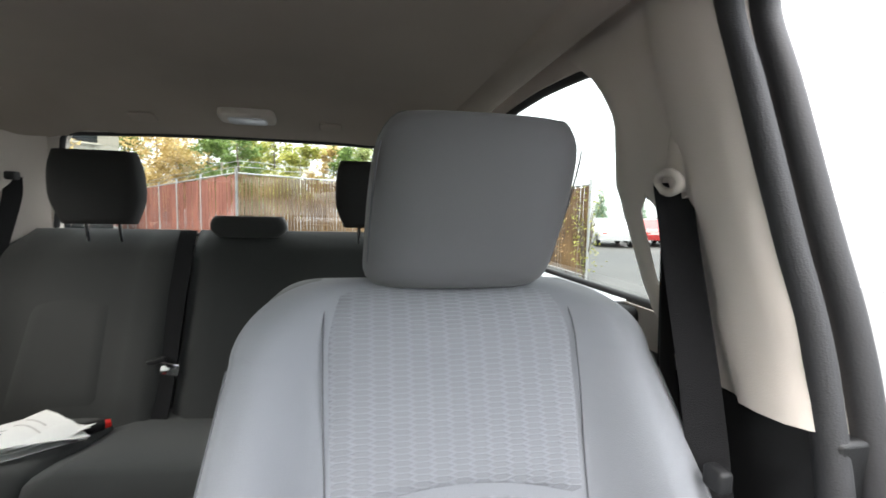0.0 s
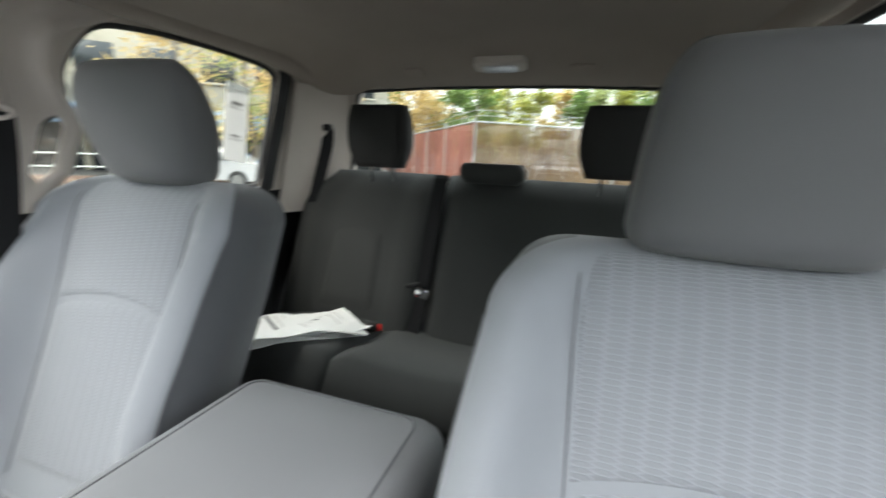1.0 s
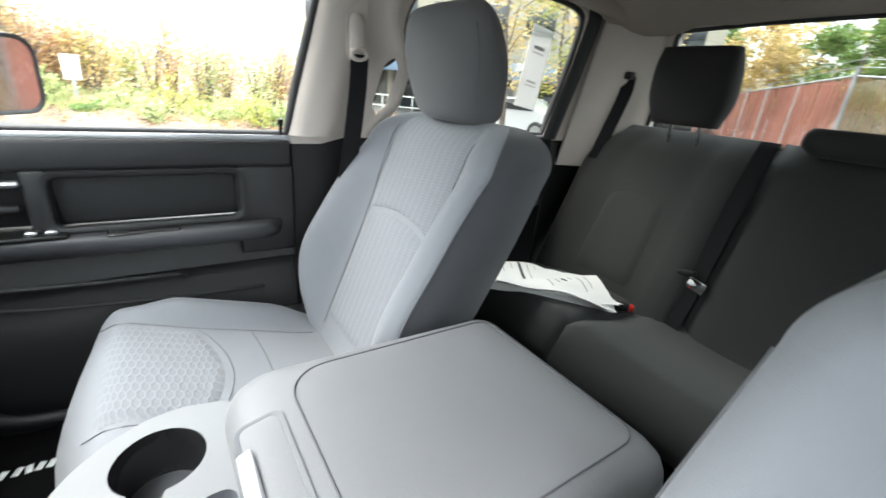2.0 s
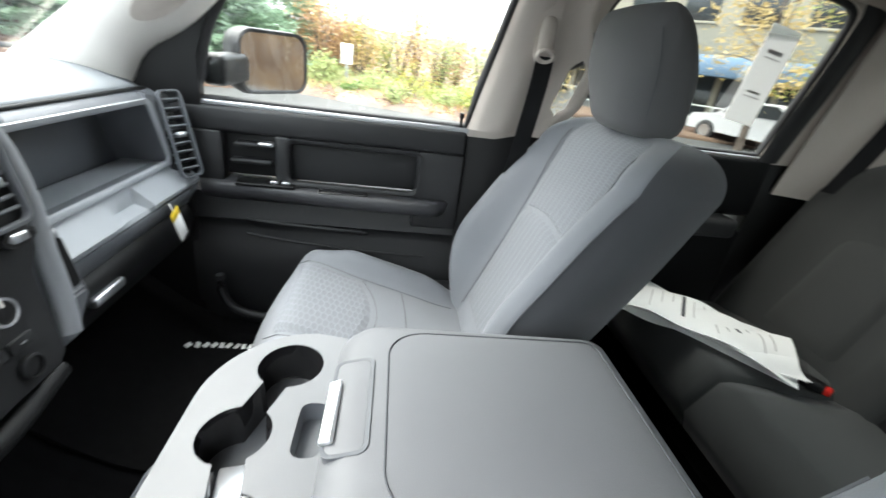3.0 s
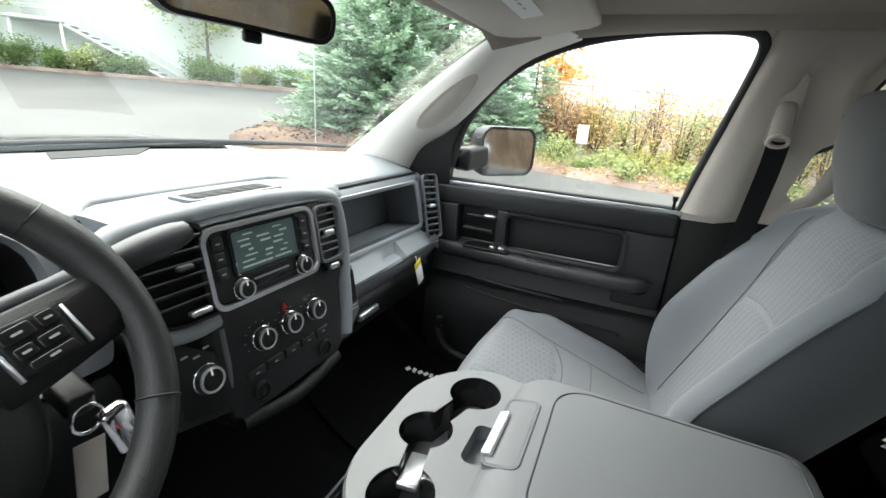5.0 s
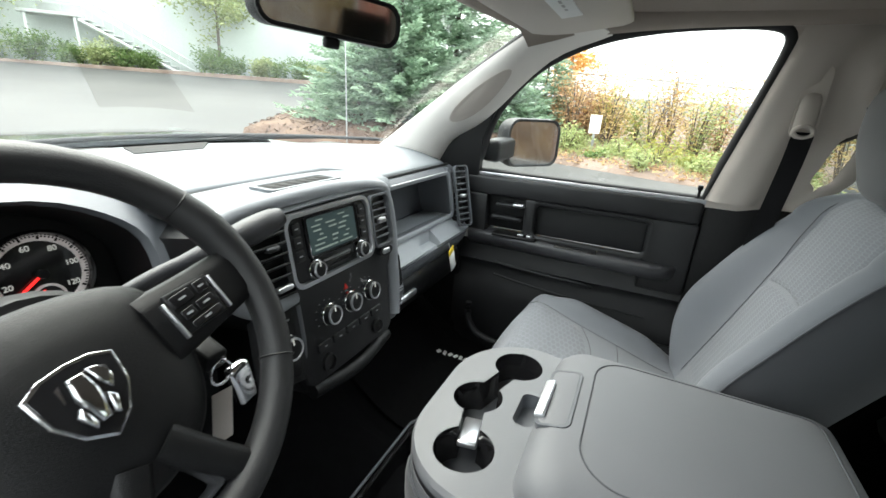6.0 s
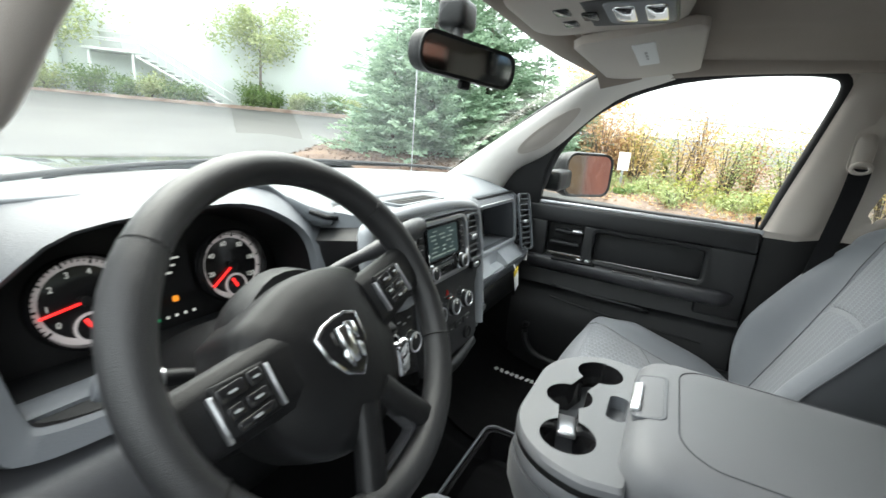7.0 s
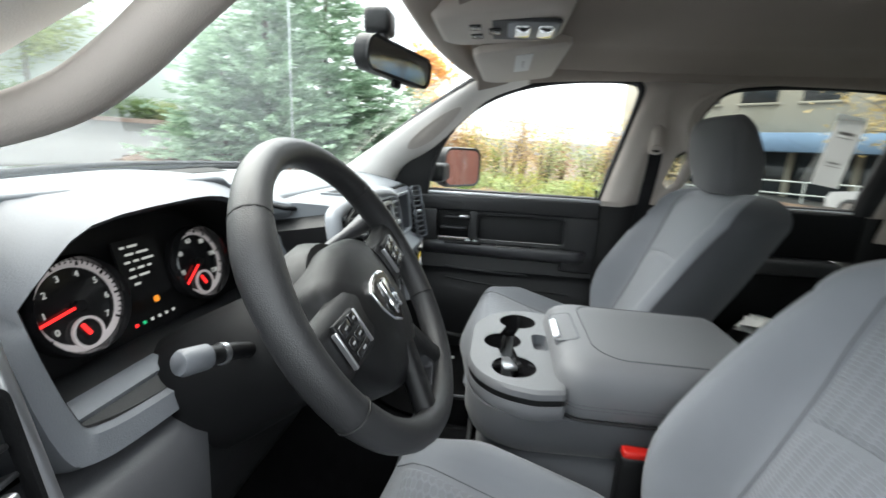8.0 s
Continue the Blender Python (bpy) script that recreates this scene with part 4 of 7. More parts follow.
    lp = rings(b3, [[loc(x, y, .5322) for x, y in slot], [loc(x, y, .528) for x, y in slot], [loc(-.010 + (x + .010) * .92, .314 + (y - .314) * .85, .507) for x, y in slot]], True, False)
    b3.faces.new(lp[-1])
    part("finger_slot", b3, M_DASH_MID, t)
    # lid latch
    lt = part("latch_plate", prism(rounded(.148, .050, .012), .012, Matrix.Translation(loc(-.008, .362, .5670)) @ Matrix.Rotation(radians(14), 4, 'X'), .004), M_VINYL, c)
    part("latch_frame", frame_ring(rounded(.150, .052, .013), rounded(.138, .040, .009), .004, Matrix.Translation(loc(-.008, .3615, .5755)) @ Matrix.Rotation(radians(14), 4, 'X')), M_DASH_MID, lt)
    part("latch_bar", block((-.046, -.008, 0), (.046, .008, .008), .003, 3, Matrix.Translation(loc(.004, .342, .5730)) @ Matrix.Rotation(radians(24), 4, 'X')), M_BRIGHT, lt, "bright satin chrome latch bar")
    for dz in (.497, .504):
        part("stitch", sweep([loc(x * 1.002, (y - .56) * 1.002 + .56, dz) for x, y in lid + lid[:1]], .0008, 5), M_THREAD, c)
    return c


console()


def centre_cushion():
    """Narrow cloth middle seat that carries the console."""
    t = thing("centre_seat", "grey cloth middle seat cushion under the console", "car seat", (0, .40, .12))
    secs = []
    for k in range(15):
        y = .185 + .47 * (k / 14) ** 1.3
        f = max(0.0, 1 - (y - .185) / .09)
        ring = []
        for i in range(17):
            u = -1 + 2 * i / 16
            ring.append((u * .205, y - .40, .268 - .11 * f ** 2.5 - .05 * max(0.0, (abs(u) - .75) / .25) ** 2))
        ring += [(.195, y - .40 + .03 * f, .06), (-.195, y - .40 + .03 * f, .06)]
        secs.append(ring)
    part("cushion", loft(secs), M_CLOTH_SHADED, t, sharp=75)
    part("base", block((-.17, -.18, 0), (.17, .22, .07), .015), M_BLACK, t)


centre_cushion()


def storage_tray():
    """Open low tray on the floor in front of the console."""
    s = thing("floor_tray", "black open storage tray with painted edge highlight before the console", "tray", (0, .18, .12))
    bm = bmesh.new()
    o, i = rounded(.36, .32, .03), rounded(.33, .29, .022)
    secs = [[(u, v, 0.0) for u, v in o], [(u, v, .135) for u, v in o], [(u, v, .14) for u, v in i], [(u * .95, v * .95, .06) for u, v in i]]
    rings(bm, secs)
    part("bin", bm, M_GLOSS, s)
    # the rim's lighter grey paints the highlight on the black tray's edge
    part("rim", sweep([(u, v, .141) for u, v in [(p[0] * 1.01, p[1] * 1.01) for p in o]], .0035, 6, closed=True), M_DASH_MID, s, "thin tray rim in grey as a painted edge highlight")
    part("divider", block((-.16, -.02, .06), (.16, -.008, .125), .003), M_BLACK, s)
    part("base", block((-.165, -.14, -.0), (.165, .14, .02), .004), M_BLACK, s)


storage_tray()
# ---- rear bench ----
def bench_top(x, y):
    return .398 - .05 * smooth01((y - 1.12) / .36) + .012 * math.cos((abs(x) - .42) * 6.5)


def rear_bench():
    b = thing("rear_bench_seat", "dark grey cloth rear bench with three head restraints", "car seat", (0, 1.45, .12))

    def loc(x, y, z):
        return (x, y - 1.45, z - .12)
    for x0, x1 in ((-.735, -.290), (-.285, .735)):
        secs = []
        for k in range(19):
            t = k / 18
            y = 1.085 + .47 * t
            fr = 1 - smooth01((y - 1.085) / .075)
            ring = []
            for i in range(21):
                u = i / 20
                x = x0 + (x1 - x0) * u
                e = min(u, 1 - u) * (x1 - x0)
                ring.append(loc(x, y, bench_top(x, y) - .09 * fr ** 2 - .018 * (1 - smooth01(e / .03))))
            for i in range(9):
                u = 1 - i / 8
                ring.append(loc(x0 + (x1 - x0) * u, y + .015 * fr, .23 + .02 * fr))
            secs.append(ring)
        part("cushion", loft(secs), M_REAR_LIT, b, sharp=75)
    part("support", block(loc(-.72, 1.17, .12), loc(.72, 1.55, .24), .01), M_BLACK, b)
    for x0, x1, wide in ((-.735, -.19, 1), (-.165, .735, 2)):
        secs = []
        for k in range(23):
            t = k / 22
            z = .30 + .565 * t
            top = smooth01((z - .79) / .075)
            y0 = 1.475 + (z - .345) * .43
            xa, xb = x0, x1
            if wide:
                sh = .10 * smooth01((z - .70) / .165) ** 2
                xa, xb = (x0 + sh, x1) if x0 < -.3 else (x0, x1 - sh)
            ring = []
            for i in range(21):
                u = i / 20
                x = xa + (xb - xa) * u
                e = min(u, 1 - u) * (xb - xa)
                cv = (2 * u - 1)
                bol = -.022 * smooth01((abs(cv) - .45) / .3) if wide == 1 else -.02 * (smooth01((x - .58) / .06) + math.exp(-((x - .23) / .05) ** 2))
                ring.append(loc(x, y0 + bol + .03 * (1 - smooth01(e / .03)) + .04 * top ** 2, z))
            for i in range(9):
                u = 1 - i / 8
                ring.append(loc(xa + (xb - xa) * u, min(1.765, y0 + .13 - .02 * top), z))
            secs.append(ring)
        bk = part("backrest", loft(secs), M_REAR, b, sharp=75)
        if wide:
            cx = -.4625 if wide == 1 else .42
            rows = []
            for j in range(13):
                v = j / 12
                row = []
                for i in range(13):
                    u = -1 + 2 * i / 12
                    z = .38 + (.27 + .02 * (1 - u * u)) * v
                    x = cx + u * (.115 - .012 * v)
                    e = max(abs(u), abs(2 * v - 1))
                    row.append(loc(x, 1.475 + (z - .345) * .43 - .006 + .009 * smooth01((e - .85) / .15), z))
                rows.append(row)
            part("insert", sheet(rows), M_REAR, bk)
    for cx, w, zb, zt, yc, dep in ((-.405, .122, .885, 1.10, 1.66, .05), (.405, .122, .885, 1.10, 1.66, .05), (.005, .118, .845, .915, 1.715, .045)):
        secs = []
        for k in range(13):
            t = k / 12
            e = max(.1, math.sin(math.pi * t)) ** .28
            ring = []
            for i in range(28):
                a = 2 * math.pi * i / 28
                ca, sa = math.cos(a), math.sin(a)
                ring.append(loc(cx + w * (.72 + .28 * e) * math.copysign(abs(ca) ** .4, ca) * (.9 + .1 * smooth01(t / .4)), yc + dep * (.4 + .6 * e) * math.copysign(abs(sa) ** .6, sa) - .01 * t, zb + (zt - zb) * t))
            secs.append(ring)
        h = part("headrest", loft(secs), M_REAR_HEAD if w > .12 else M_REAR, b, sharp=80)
        if w > .12:
            for sg in (-1, 1):
                part("post", sweep([loc(cx + sg * .045, 1.68, .83), loc(cx + sg * .045, 1.665, .92)], .006, 8), M_CHROME, h)


rear_bench()

# ---- seat belts ----
def belt(name, label, path, width, side, at):
    t = thing(name, label, "seat belt", at)
    return t, part("webbing", ribbon([Vector(p) - Vector(at) for p in catmull(path, 6)], width, .003, side), M_BELT, t)


for s in (-1, 1):
    bx0, by0 = (.05, -.055) if s > 0 else (0.0, 0.0)
    at = (s * .70, .70, .30)
    hang = [(.752, .680, .985), (.751, .655, .90), (.750, .602, .72), (.748, .565, .55), (.742, .535, .36)]
    t, w = belt("seat_belt", "black belt hanging from a beige pillar guide", hang if s > 0 else [(s * (.693 + bx0), .728 + by0, .985), (s * (.69 + bx0), .722 + by0, .9), (s * (.70 + bx0), .705 + by0, .72), (s * (.71 + bx0), .68 + by0, .50), (s * (.70 + bx0), .66 + by0, .33)], .042, (.8, -.6, 0) if s > 0 else (.15, 1, 0), at)

    if s > 0:
        part("tongue_grip", block((.026, -.150, .362), (.044, -.125, .386), .005, 3), M_BLACK_SOFT, t, "black belt tongue stop")
        part("return_webbing", ribbon([Vector(p) - Vector(at) for p in catmull([(.765, .69, .97), (.772, .685, .72), (.765, .665, .45), (.758, .65, .28)], 6)], .048, .003, (1, .35, 0)), M_BELT, t)

    def lo(x, y, z):
        return (s * (x + bx0) - at[0], y + by0 - at[1], z - at[2])
    part("guide_cover", loft([[lo(.722 - .026 * e * (.55 + .45 * math.sin(q)), .728 + .021 * e * math.cos(q), z) for q in [2 * math.pi * i / 18 for i in range(18)]] for z, e in ((.972, .5), (.978, .9), (.99, 1), (1.03, 1), (1.055, .92), (1.068, .7), (1.075, .35))]), M_BEIGE, t, "beige plastic belt guide")
    part("guide_loop", sweep([lo(.690 - .004 * math.sin(q), .726 + .019 * math.cos(q), .985 + .012 * math.sin(q)) for q in [2 * math.pi * i / 20 for i in range(20)]], .0055, 8, closed=True, up=(1, 0, 0)), M_BEIGE, t)
    part("guide_track", prism(rounded(.05, .17, .024), .006, Matrix.Translation(lo(.714, .728, 1.05)) @ Matrix.Rotation(radians(-90 * s), 4, 'Y') @ Matrix.Rotation(radians(90), 4, 'Z')), M_BEIGE, t)
    part("anchor", block([min(a, b) for a, b in zip(lo(.70, .63, .28), lo(.74, .70, .36))], [max(a, b) for a, b in zip(lo(.70, .63, .28), lo(.74, .70, .36))], .01), M_BLACK, t)
    # rear shoulder belt
    t2, w2 = belt("seat_belt", "black rear belt from a slot in the corner trim", [(s * .655, 1.70, 1.02), (s * .652, 1.69, .96), (s * .66, 1.66, .86), (s * .67, 1.62, .74)], .045, (.7, .7, 0), (s * .66, 1.66, .74))
    part("slot", block((-.03 if s < 0 else -.022, .02, .27), (.022 if s < 0 else .03, .05, .295), .006), M_BLACK, t2)

t, w = belt("seat_belt", "black centre belt strap with a steel tongue", [(-.178, 1.705, .865), (-.178, 1.68, .83), (-.182, 1.595, .64), (-.185, 1.52, .45), (-.188, 1.46, .33)], .05, (1, 0, 0), (-.18, 1.46, .34))
part("tongue", block((-.045, .055, .115), (.005, .06, .15), .003, 2, Matrix.Rotation(radians(12), 4, 'Y')), M_CHROME, t, "steel belt tongue")
part("tongue_grip", block((-.012, .055, .15), (.04, .068, .168), .005, 2, Matrix.Rotation(radians(-15), 4, 'Y')), M_BLACK, t)


def buckle(at, rot, label):
    t = thing("belt_buckle", label, "buckle", at)
    m = Matrix.Rotation(radians(rot), 4, 'Z')
    part("housing", block((-.016, -.06, 0), (.016, .02, .022), .006, 3, m), M_BLACK, t)
    part("release_button", block((-.0135, .012, .003), (.0135, .032, .019), .004, 2, m), M_RED, t, "bright red release button")


buckle((-.30, 1.40, .362), -60, "black buckle with a red button on the rear bench")
b1 = thing("belt_buckle", "black buckle with red button beside the driver seat", "buckle", (.215, .475, .352))
part("housing", block((-.014, -.03, -.06), (.014, .03, .085), .007, 3), M_BLACK, b1)
part("release_button", block((-.011, -.026, .08), (.011, .026, .096), .004, 2), M_RED, b1, "bright red release button")


# ---- paper on the rear bench ----
def papers():
    t = thing("papers", "crumpled white printed papers lying on the rear bench", "paper", (-.47, 1.25, .40))

    def spot(k, u, v):
        """A place on sheet k: u across, v along; the sheets fan out, buckle and curl at their ends."""
        ang = radians((-38, -31, -44, -36)[k])
        x = -.49 + u * math.cos(ang) - v * math.sin(ang) + .006 * k
        y = 1.235 + u * math.sin(ang) + v * math.cos(ang)
        z = bench_top(x, y) + .005 + .005 * k + max(0, 1.10 - y) * .05
        z += .011 * (k > 0) * math.sin(v * (13 + k) + 9 * u + k) ** 2 + .004 * math.sin(31 * u + 17 * v + 2 * k)
        z += .10 * k * max(0.0, v - .12) ** 1.4 + .06 * k * max(0.0, u - .06) ** 1.3
        return x + .47, y - 1.25, z - .40
    for k in range(4):
        rows = [[spot(k, (i / 12 - .5) * .24, (j / 16 - .5) * .40) for i in range(13)] for j in range(17)]
        part("sheet", sheet(rows, .0012), M_PAPER, t)
    for q in range(13):
        u0, v0 = -.09 + .01 * (q % 2), -.175 + .027 * q
        wide = .05 + .12 * ((q * 37) % 10) / 10
        pts = [Vector(spot(3, u0 + wide * i / 7, v0)) + Vector((0, 0, .0018)) for i in range(8)]
        heavy = q in (4, 9)
        ang = radians(-36)
        part("print_bar", ribbon(pts, .0025 + .006 * heavy, .001, (-math.sin(ang), math.cos(ang), 0)), M_INK if heavy else M_PINK_INK, t)


papers()

# ---- dashboard ----
dash = thing("dashboard", "grey and charcoal truck dashboard with centre stack", "dashboard", (0, -.25, .45))
DO = Vector((0, -.25, .45))


def dpart(name, bm, mat, parent=None, label="", **k):
    """A dashboard part built in cab coordinates."""
    bmesh.ops.translate(bm, vec=-DO, verts=bm.verts)
    return part(name, bm, mat, parent or dash, label, **k)


def pod_zone(x):
    """One over the pod of the centre stack, nought beside it."""
    return smooth01((.222 - abs(x - .013)) / .07)


def pad_lip(x):
    """Front edge of the top pad."""
    y = -.135 - .040 * smooth01((-.17 - x) / .08)
    y -= .112 * smooth01((x - .20) / .06) * (1 - smooth01((x - .66) / .06))
    return y - .08 * pod_zone(x)


def pad_z(x):
    return .845 - .022 * smooth01((-.17 - x) / .08) + .010 * pod_zone(x) + .049 * smooth01((x - .21) / .08) * (1 - smooth01((x - .62) / .10))


def top_pad():
    rows = []
    for i in range(97):
        x = -.745 + 1.49 * i / 96
        u = x / .745
        yw, zw = -.41 - .25 * (1 - u * u), .845 + .018 * (1 - u * u)
        yl, zl = pad_lip(x), pad_z(x)
        end = .035 * smooth01((-.645 - x) / .10)
        row = []
        for k in range(15):
            t = k / 14
            y = yw + (yl - yw) * t
            z = zw + (zl - zw) * t + .016 * math.sin(math.pi * t) - end * t * t
            row.append((x, y, z))
        g = 1 - .5 * smooth01((x - .21) / .08) * (1 - smooth01((x - .66) / .08))
        row += [(x, yl + .006 * g, zl - .004 * g - end), (x, yl + .008 * g, zl - .012 * g - end), (x, yl + .002 * g, zl - .024 * g - end), (x, yl - .03, zl - .03 * g - end)]
        rows.append(row)
    return sheet(rows, .012)


pad = dpart("top_pad", top_pad(), M_PAD, sharp=50)
dpart("speaker_grille", sheet([[(.094 - .143 * i / 6 - (.041 + .050 * i / 6) * (-.459 - y) / .106, y, .8765 - .01 * abs(y + .46)) for y in (-.565, -.53, -.495, -.459)] for i in range(7)], .003), M_MATT, pad, "grey mesh of the dash speaker")
# Black tube that paints the shadow in the gap below the pad's lip.
dpart("pad_shadow_gap", sweep([(x, pad_lip(x) + .008, pad_z(x) - .010) for x in [.235 - .92 * k / 80 for k in range(81)]], .0042, 6), M_BLACK)


# passenger face with open bin
def face_strip(prof, x0, x1, n=10):
    return loft([[(x0 + (x1 - x0) * i / n, y, z) for y, z in prof] for i in range(n + 1)])


dpart("upper_face", face_strip([(-.172, .812), (-.166, .811), (-.146, .799), (-.141, .789), (-.150, .786), (-.25, .786), (-.25, .812)], -.70, -.16), M_DASH_SHADED)
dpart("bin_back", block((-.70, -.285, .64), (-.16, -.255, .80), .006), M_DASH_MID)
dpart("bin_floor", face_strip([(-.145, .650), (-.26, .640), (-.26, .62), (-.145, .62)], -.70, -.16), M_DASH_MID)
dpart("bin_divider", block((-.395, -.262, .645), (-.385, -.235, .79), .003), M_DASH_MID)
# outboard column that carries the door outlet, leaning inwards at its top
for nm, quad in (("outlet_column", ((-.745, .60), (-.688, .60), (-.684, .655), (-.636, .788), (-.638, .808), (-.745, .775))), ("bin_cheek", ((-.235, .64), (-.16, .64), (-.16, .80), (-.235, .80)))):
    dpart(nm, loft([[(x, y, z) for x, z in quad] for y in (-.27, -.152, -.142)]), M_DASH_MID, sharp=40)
inn = [(-.225, .655), (-.45, .655), (-.672, .655), (-.680, .662), (-.660, .72), (-.638, .778), (-.630, .786), (-.45, .787), (-.225, .788)]
out = [(-.205, .643), (-.45, .643), (-.682, .643), (-.694, .655), (-.675, .724), (-.650, .788), (-.637, .797), (-.45, .798), (-.205, .799)]
dpart("bin_frame", frame_ring([(-x, z - .718) for x, z in out], [(-x, z - .718) for x, z in inn], .007, facing((0, -.1415, .718), 3)), M_DASH, label="pale moulded rim of the open bin")
# ledge under the bin with a finger notch cut into its edge
LEDGE = [(-.150, .648), (-.139, .645), (-.133, .636), (-.098, .607), (-.093, .601), (-.096, .591), (-.103, .586), (-.24, .58), (-.24, .648)]
NOTCH = LEDGE[:3] + [(-.129, .605), (-.104, .596), (-.100, .588)] + LEDGE[6:]
# Same plastic as the ledge; a darker grey paints the shade below it.
dpart("lower_lid", face_strip([(-.100, .5855), (-.098, .580), (-.128, .532), (-.136, .526), (-.24, .52), (-.24, .5855)], -.733, -.165), M_DASH_MID, label="grey panel below the ledge with shade painted in")
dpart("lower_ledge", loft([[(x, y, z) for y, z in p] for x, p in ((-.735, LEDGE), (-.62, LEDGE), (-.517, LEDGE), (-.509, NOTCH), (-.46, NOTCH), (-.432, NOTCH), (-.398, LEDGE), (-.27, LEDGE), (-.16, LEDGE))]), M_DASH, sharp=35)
dpart("glovebox", face_strip([(-.135, .535), (-.115, .50), (-.13, .44), (-.18, .40), (-.40, .38), (-.40, .535)], -.73, -.17), M_BLACK)
dpart("glovebox_latch", block((-.40, -.122, .478), (-.31, -.105, .498), .006, 3), M_SILVER)


def vent(center, w, h, tilt, n, parent, turn=0.0, frame_mat=None, tab=True, slat_mat=None):
    """An air outlet: dark well, slats, and a rim."""
    m = facing(center, tilt, turn)
    fo, fi = rounded(w, h, .014), rounded(w - .010, h - .010, .011)
    v = dpart("vent", frame_ring(fo, fi, .010, m), frame_mat or M_DASH_MID, parent)
    dpart("well", prism(fi, .004, m @ Matrix.Translation((0, 0, -.03))), M_BLACK, v)
    for k in range(n):
        vv = -h / 2 + .012 + (h - .024) * (k + .5) / n
        dpart("slat", block((-w / 2 + .008, -.0022, -.016), (w / 2 - .008, .0022, .006), .001, 1, m @ Matrix.Translation((0, vv, 0)) @ Matrix.Rotation(radians(-18), 4, 'X')), slat_mat or M_DASH_MID, v)
    if tab:
        dpart("slide_tab", block((-.012, -.006, .002), (.012, .006, .012), .003, 2, m), M_SILVER, v)
    return v


# side outlet at the passenger door
vent((-.698, -.112, .713), .060, .20, 14, 9, None, turn=-24, frame_mat=M_DASH_SHADED, tab=True, slat_mat=M_DASH_MID)

# ---- centre stack ----
SF = facing((0, -.052, .70), 10)


def stack_pt(u, v, w=0.0):
    return SF @ Vector((u, v, w))


body_out = [(-.234, .120), (-.205, .142), (-.10, .146), (0, .146), (.09, .143), (.158, .132), (.178, .112), (.178, .02), (.165, -.03), (.150, -.06), (.142, -.14), (.12, -.185), (-.12, -.185), (-.142, -.14), (-.150, -.06), (-.198, -.02), (-.228, .03)]
dpart("stack_body", prism(body_out, .19, SF @ Matrix.Translation((0, 0, -.20)), .012), M_BLACK, sharp=40)
# light-grey surround rail over and down both sides
outer = catmull([(-.118, -.004, 0), (-.155, -.006, 0), (-.195, .004, 0), (-.226, .040, 0), (-.232, .112, 0), (-.200, .142, 0), (0, .149, 0), (.150, .134, 0), (.178, .105, 0), (.182, .03, 0), (.172, -.03, 0), (.165, -.09, -.01), (.150, -.15, -.02)], 5)
dpart("surround", sweep([stack_pt(p.x, p.y, -.007) for p in outer], .0145, 12), M_DASH, label="grey surround of the centre stack")
# pod top with shallow tray
dpart("pod_top", loft([[(x, -.26, .838), (x, -.225, .849 - .1 * x * x), (x, -.15, .8525 - .1 * x * x), (x, -.10, .852 - .12 * x * x), (x, -.078, .847 - .15 * x * x), (x, -.068, .832 - .2 * x * x), (x, -.10, .81), (x, -.26, .81)] for x in [-.19 + .40 * i / 16 for i in range(17)]]), M_PAD, label="pale grey pod over the radio")
dpart("top_tray", prism(rounded(.155, .044, .008), .003, Matrix.Translation((.012, -.135, .8508))), M_MATT)
dpart("top_tray_rim", frame_ring(rounded(.175, .060, .012), rounded(.153, .042, .008), .0045, Matrix.Translation((.012, -.135, .8512))), M_PAD)
for k in range(6):
    dpart("tray_rib", block((-.055 + .024 * k, -.148, .8536), (-.041 + .024 * k, -.122, .8548), .001, 1), M_MATT)
dpart("black_panel", prism([(-.222, .112), (-.196, .132), (.150, .126), (.166, .108), (.166, .02), (.156, -.022), (.138, -.048), (.128, -.16), (.112, -.172), (-.112, -.172), (-.128, -.16), (-.138, -.048), (-.190, -.010), (-.216, .035)], .006, SF @ Matrix.Translation((0, 0, -.006)), .003), M_BLACK_SOFT)
# radio
RF = SF @ Matrix.Translation((-.020, .066, .0))
radio = dpart("radio", prism(rounded(.205, .106, .016), .010, RF, .003), M_BLACK_SOFT)
dpart("bezel", frame_ring(rounded(.219, .121, .022), rounded(.202, .104, .016), .015, RF), M_SILVER, radio, "brushed silver radio frame")
dpart("screen", prism(rounded(.122, .060, .004), .003, RF @ Matrix.Translation((0, .016, .010))), M_SCREEN, radio, "lit touch screen")
dpart("screen_frame", frame_ring(rounded(.135, .072, .008), rounded(.122, .061, .004), .006, RF @ Matrix.Translation((0, .016, .009))), M_GLOSS, radio)
rng = random.Random(3)
for r, (v, n) in enumerate(((.040, 2), (.032, 3), (.024, 3), (.016, 2), (.008, 3), (0, 3), (-.008, 5))):
    for k in range(n):
        u = -.05 + .1 * (k + .25 + .4 * rng.random()) / n
        dpart("text_bar", prism(rounded(.008 + .016 * rng.random(), .0018 + .0012 * rng.random(), .0008, 2), .0008, RF @ Matrix.Translation((u, v, .0132))), M_SCREEN_TEXT, radio)
for sg in (-1, 1):
    for k in range(3):
        dpart("button", prism(rounded(.018, .018, .003, 3), .003, RF @ Matrix.Translation((sg * .084, .036 - .022 * k, .010)), .001), M_BLACK_SOFT, radio)
        dpart("button_mark", prism(rounded(.007, .002, .0006, 2), .0008, RF @ Matrix.Translation((sg * .084, .036 - .022 * k, .013))), M_MARK, radio)


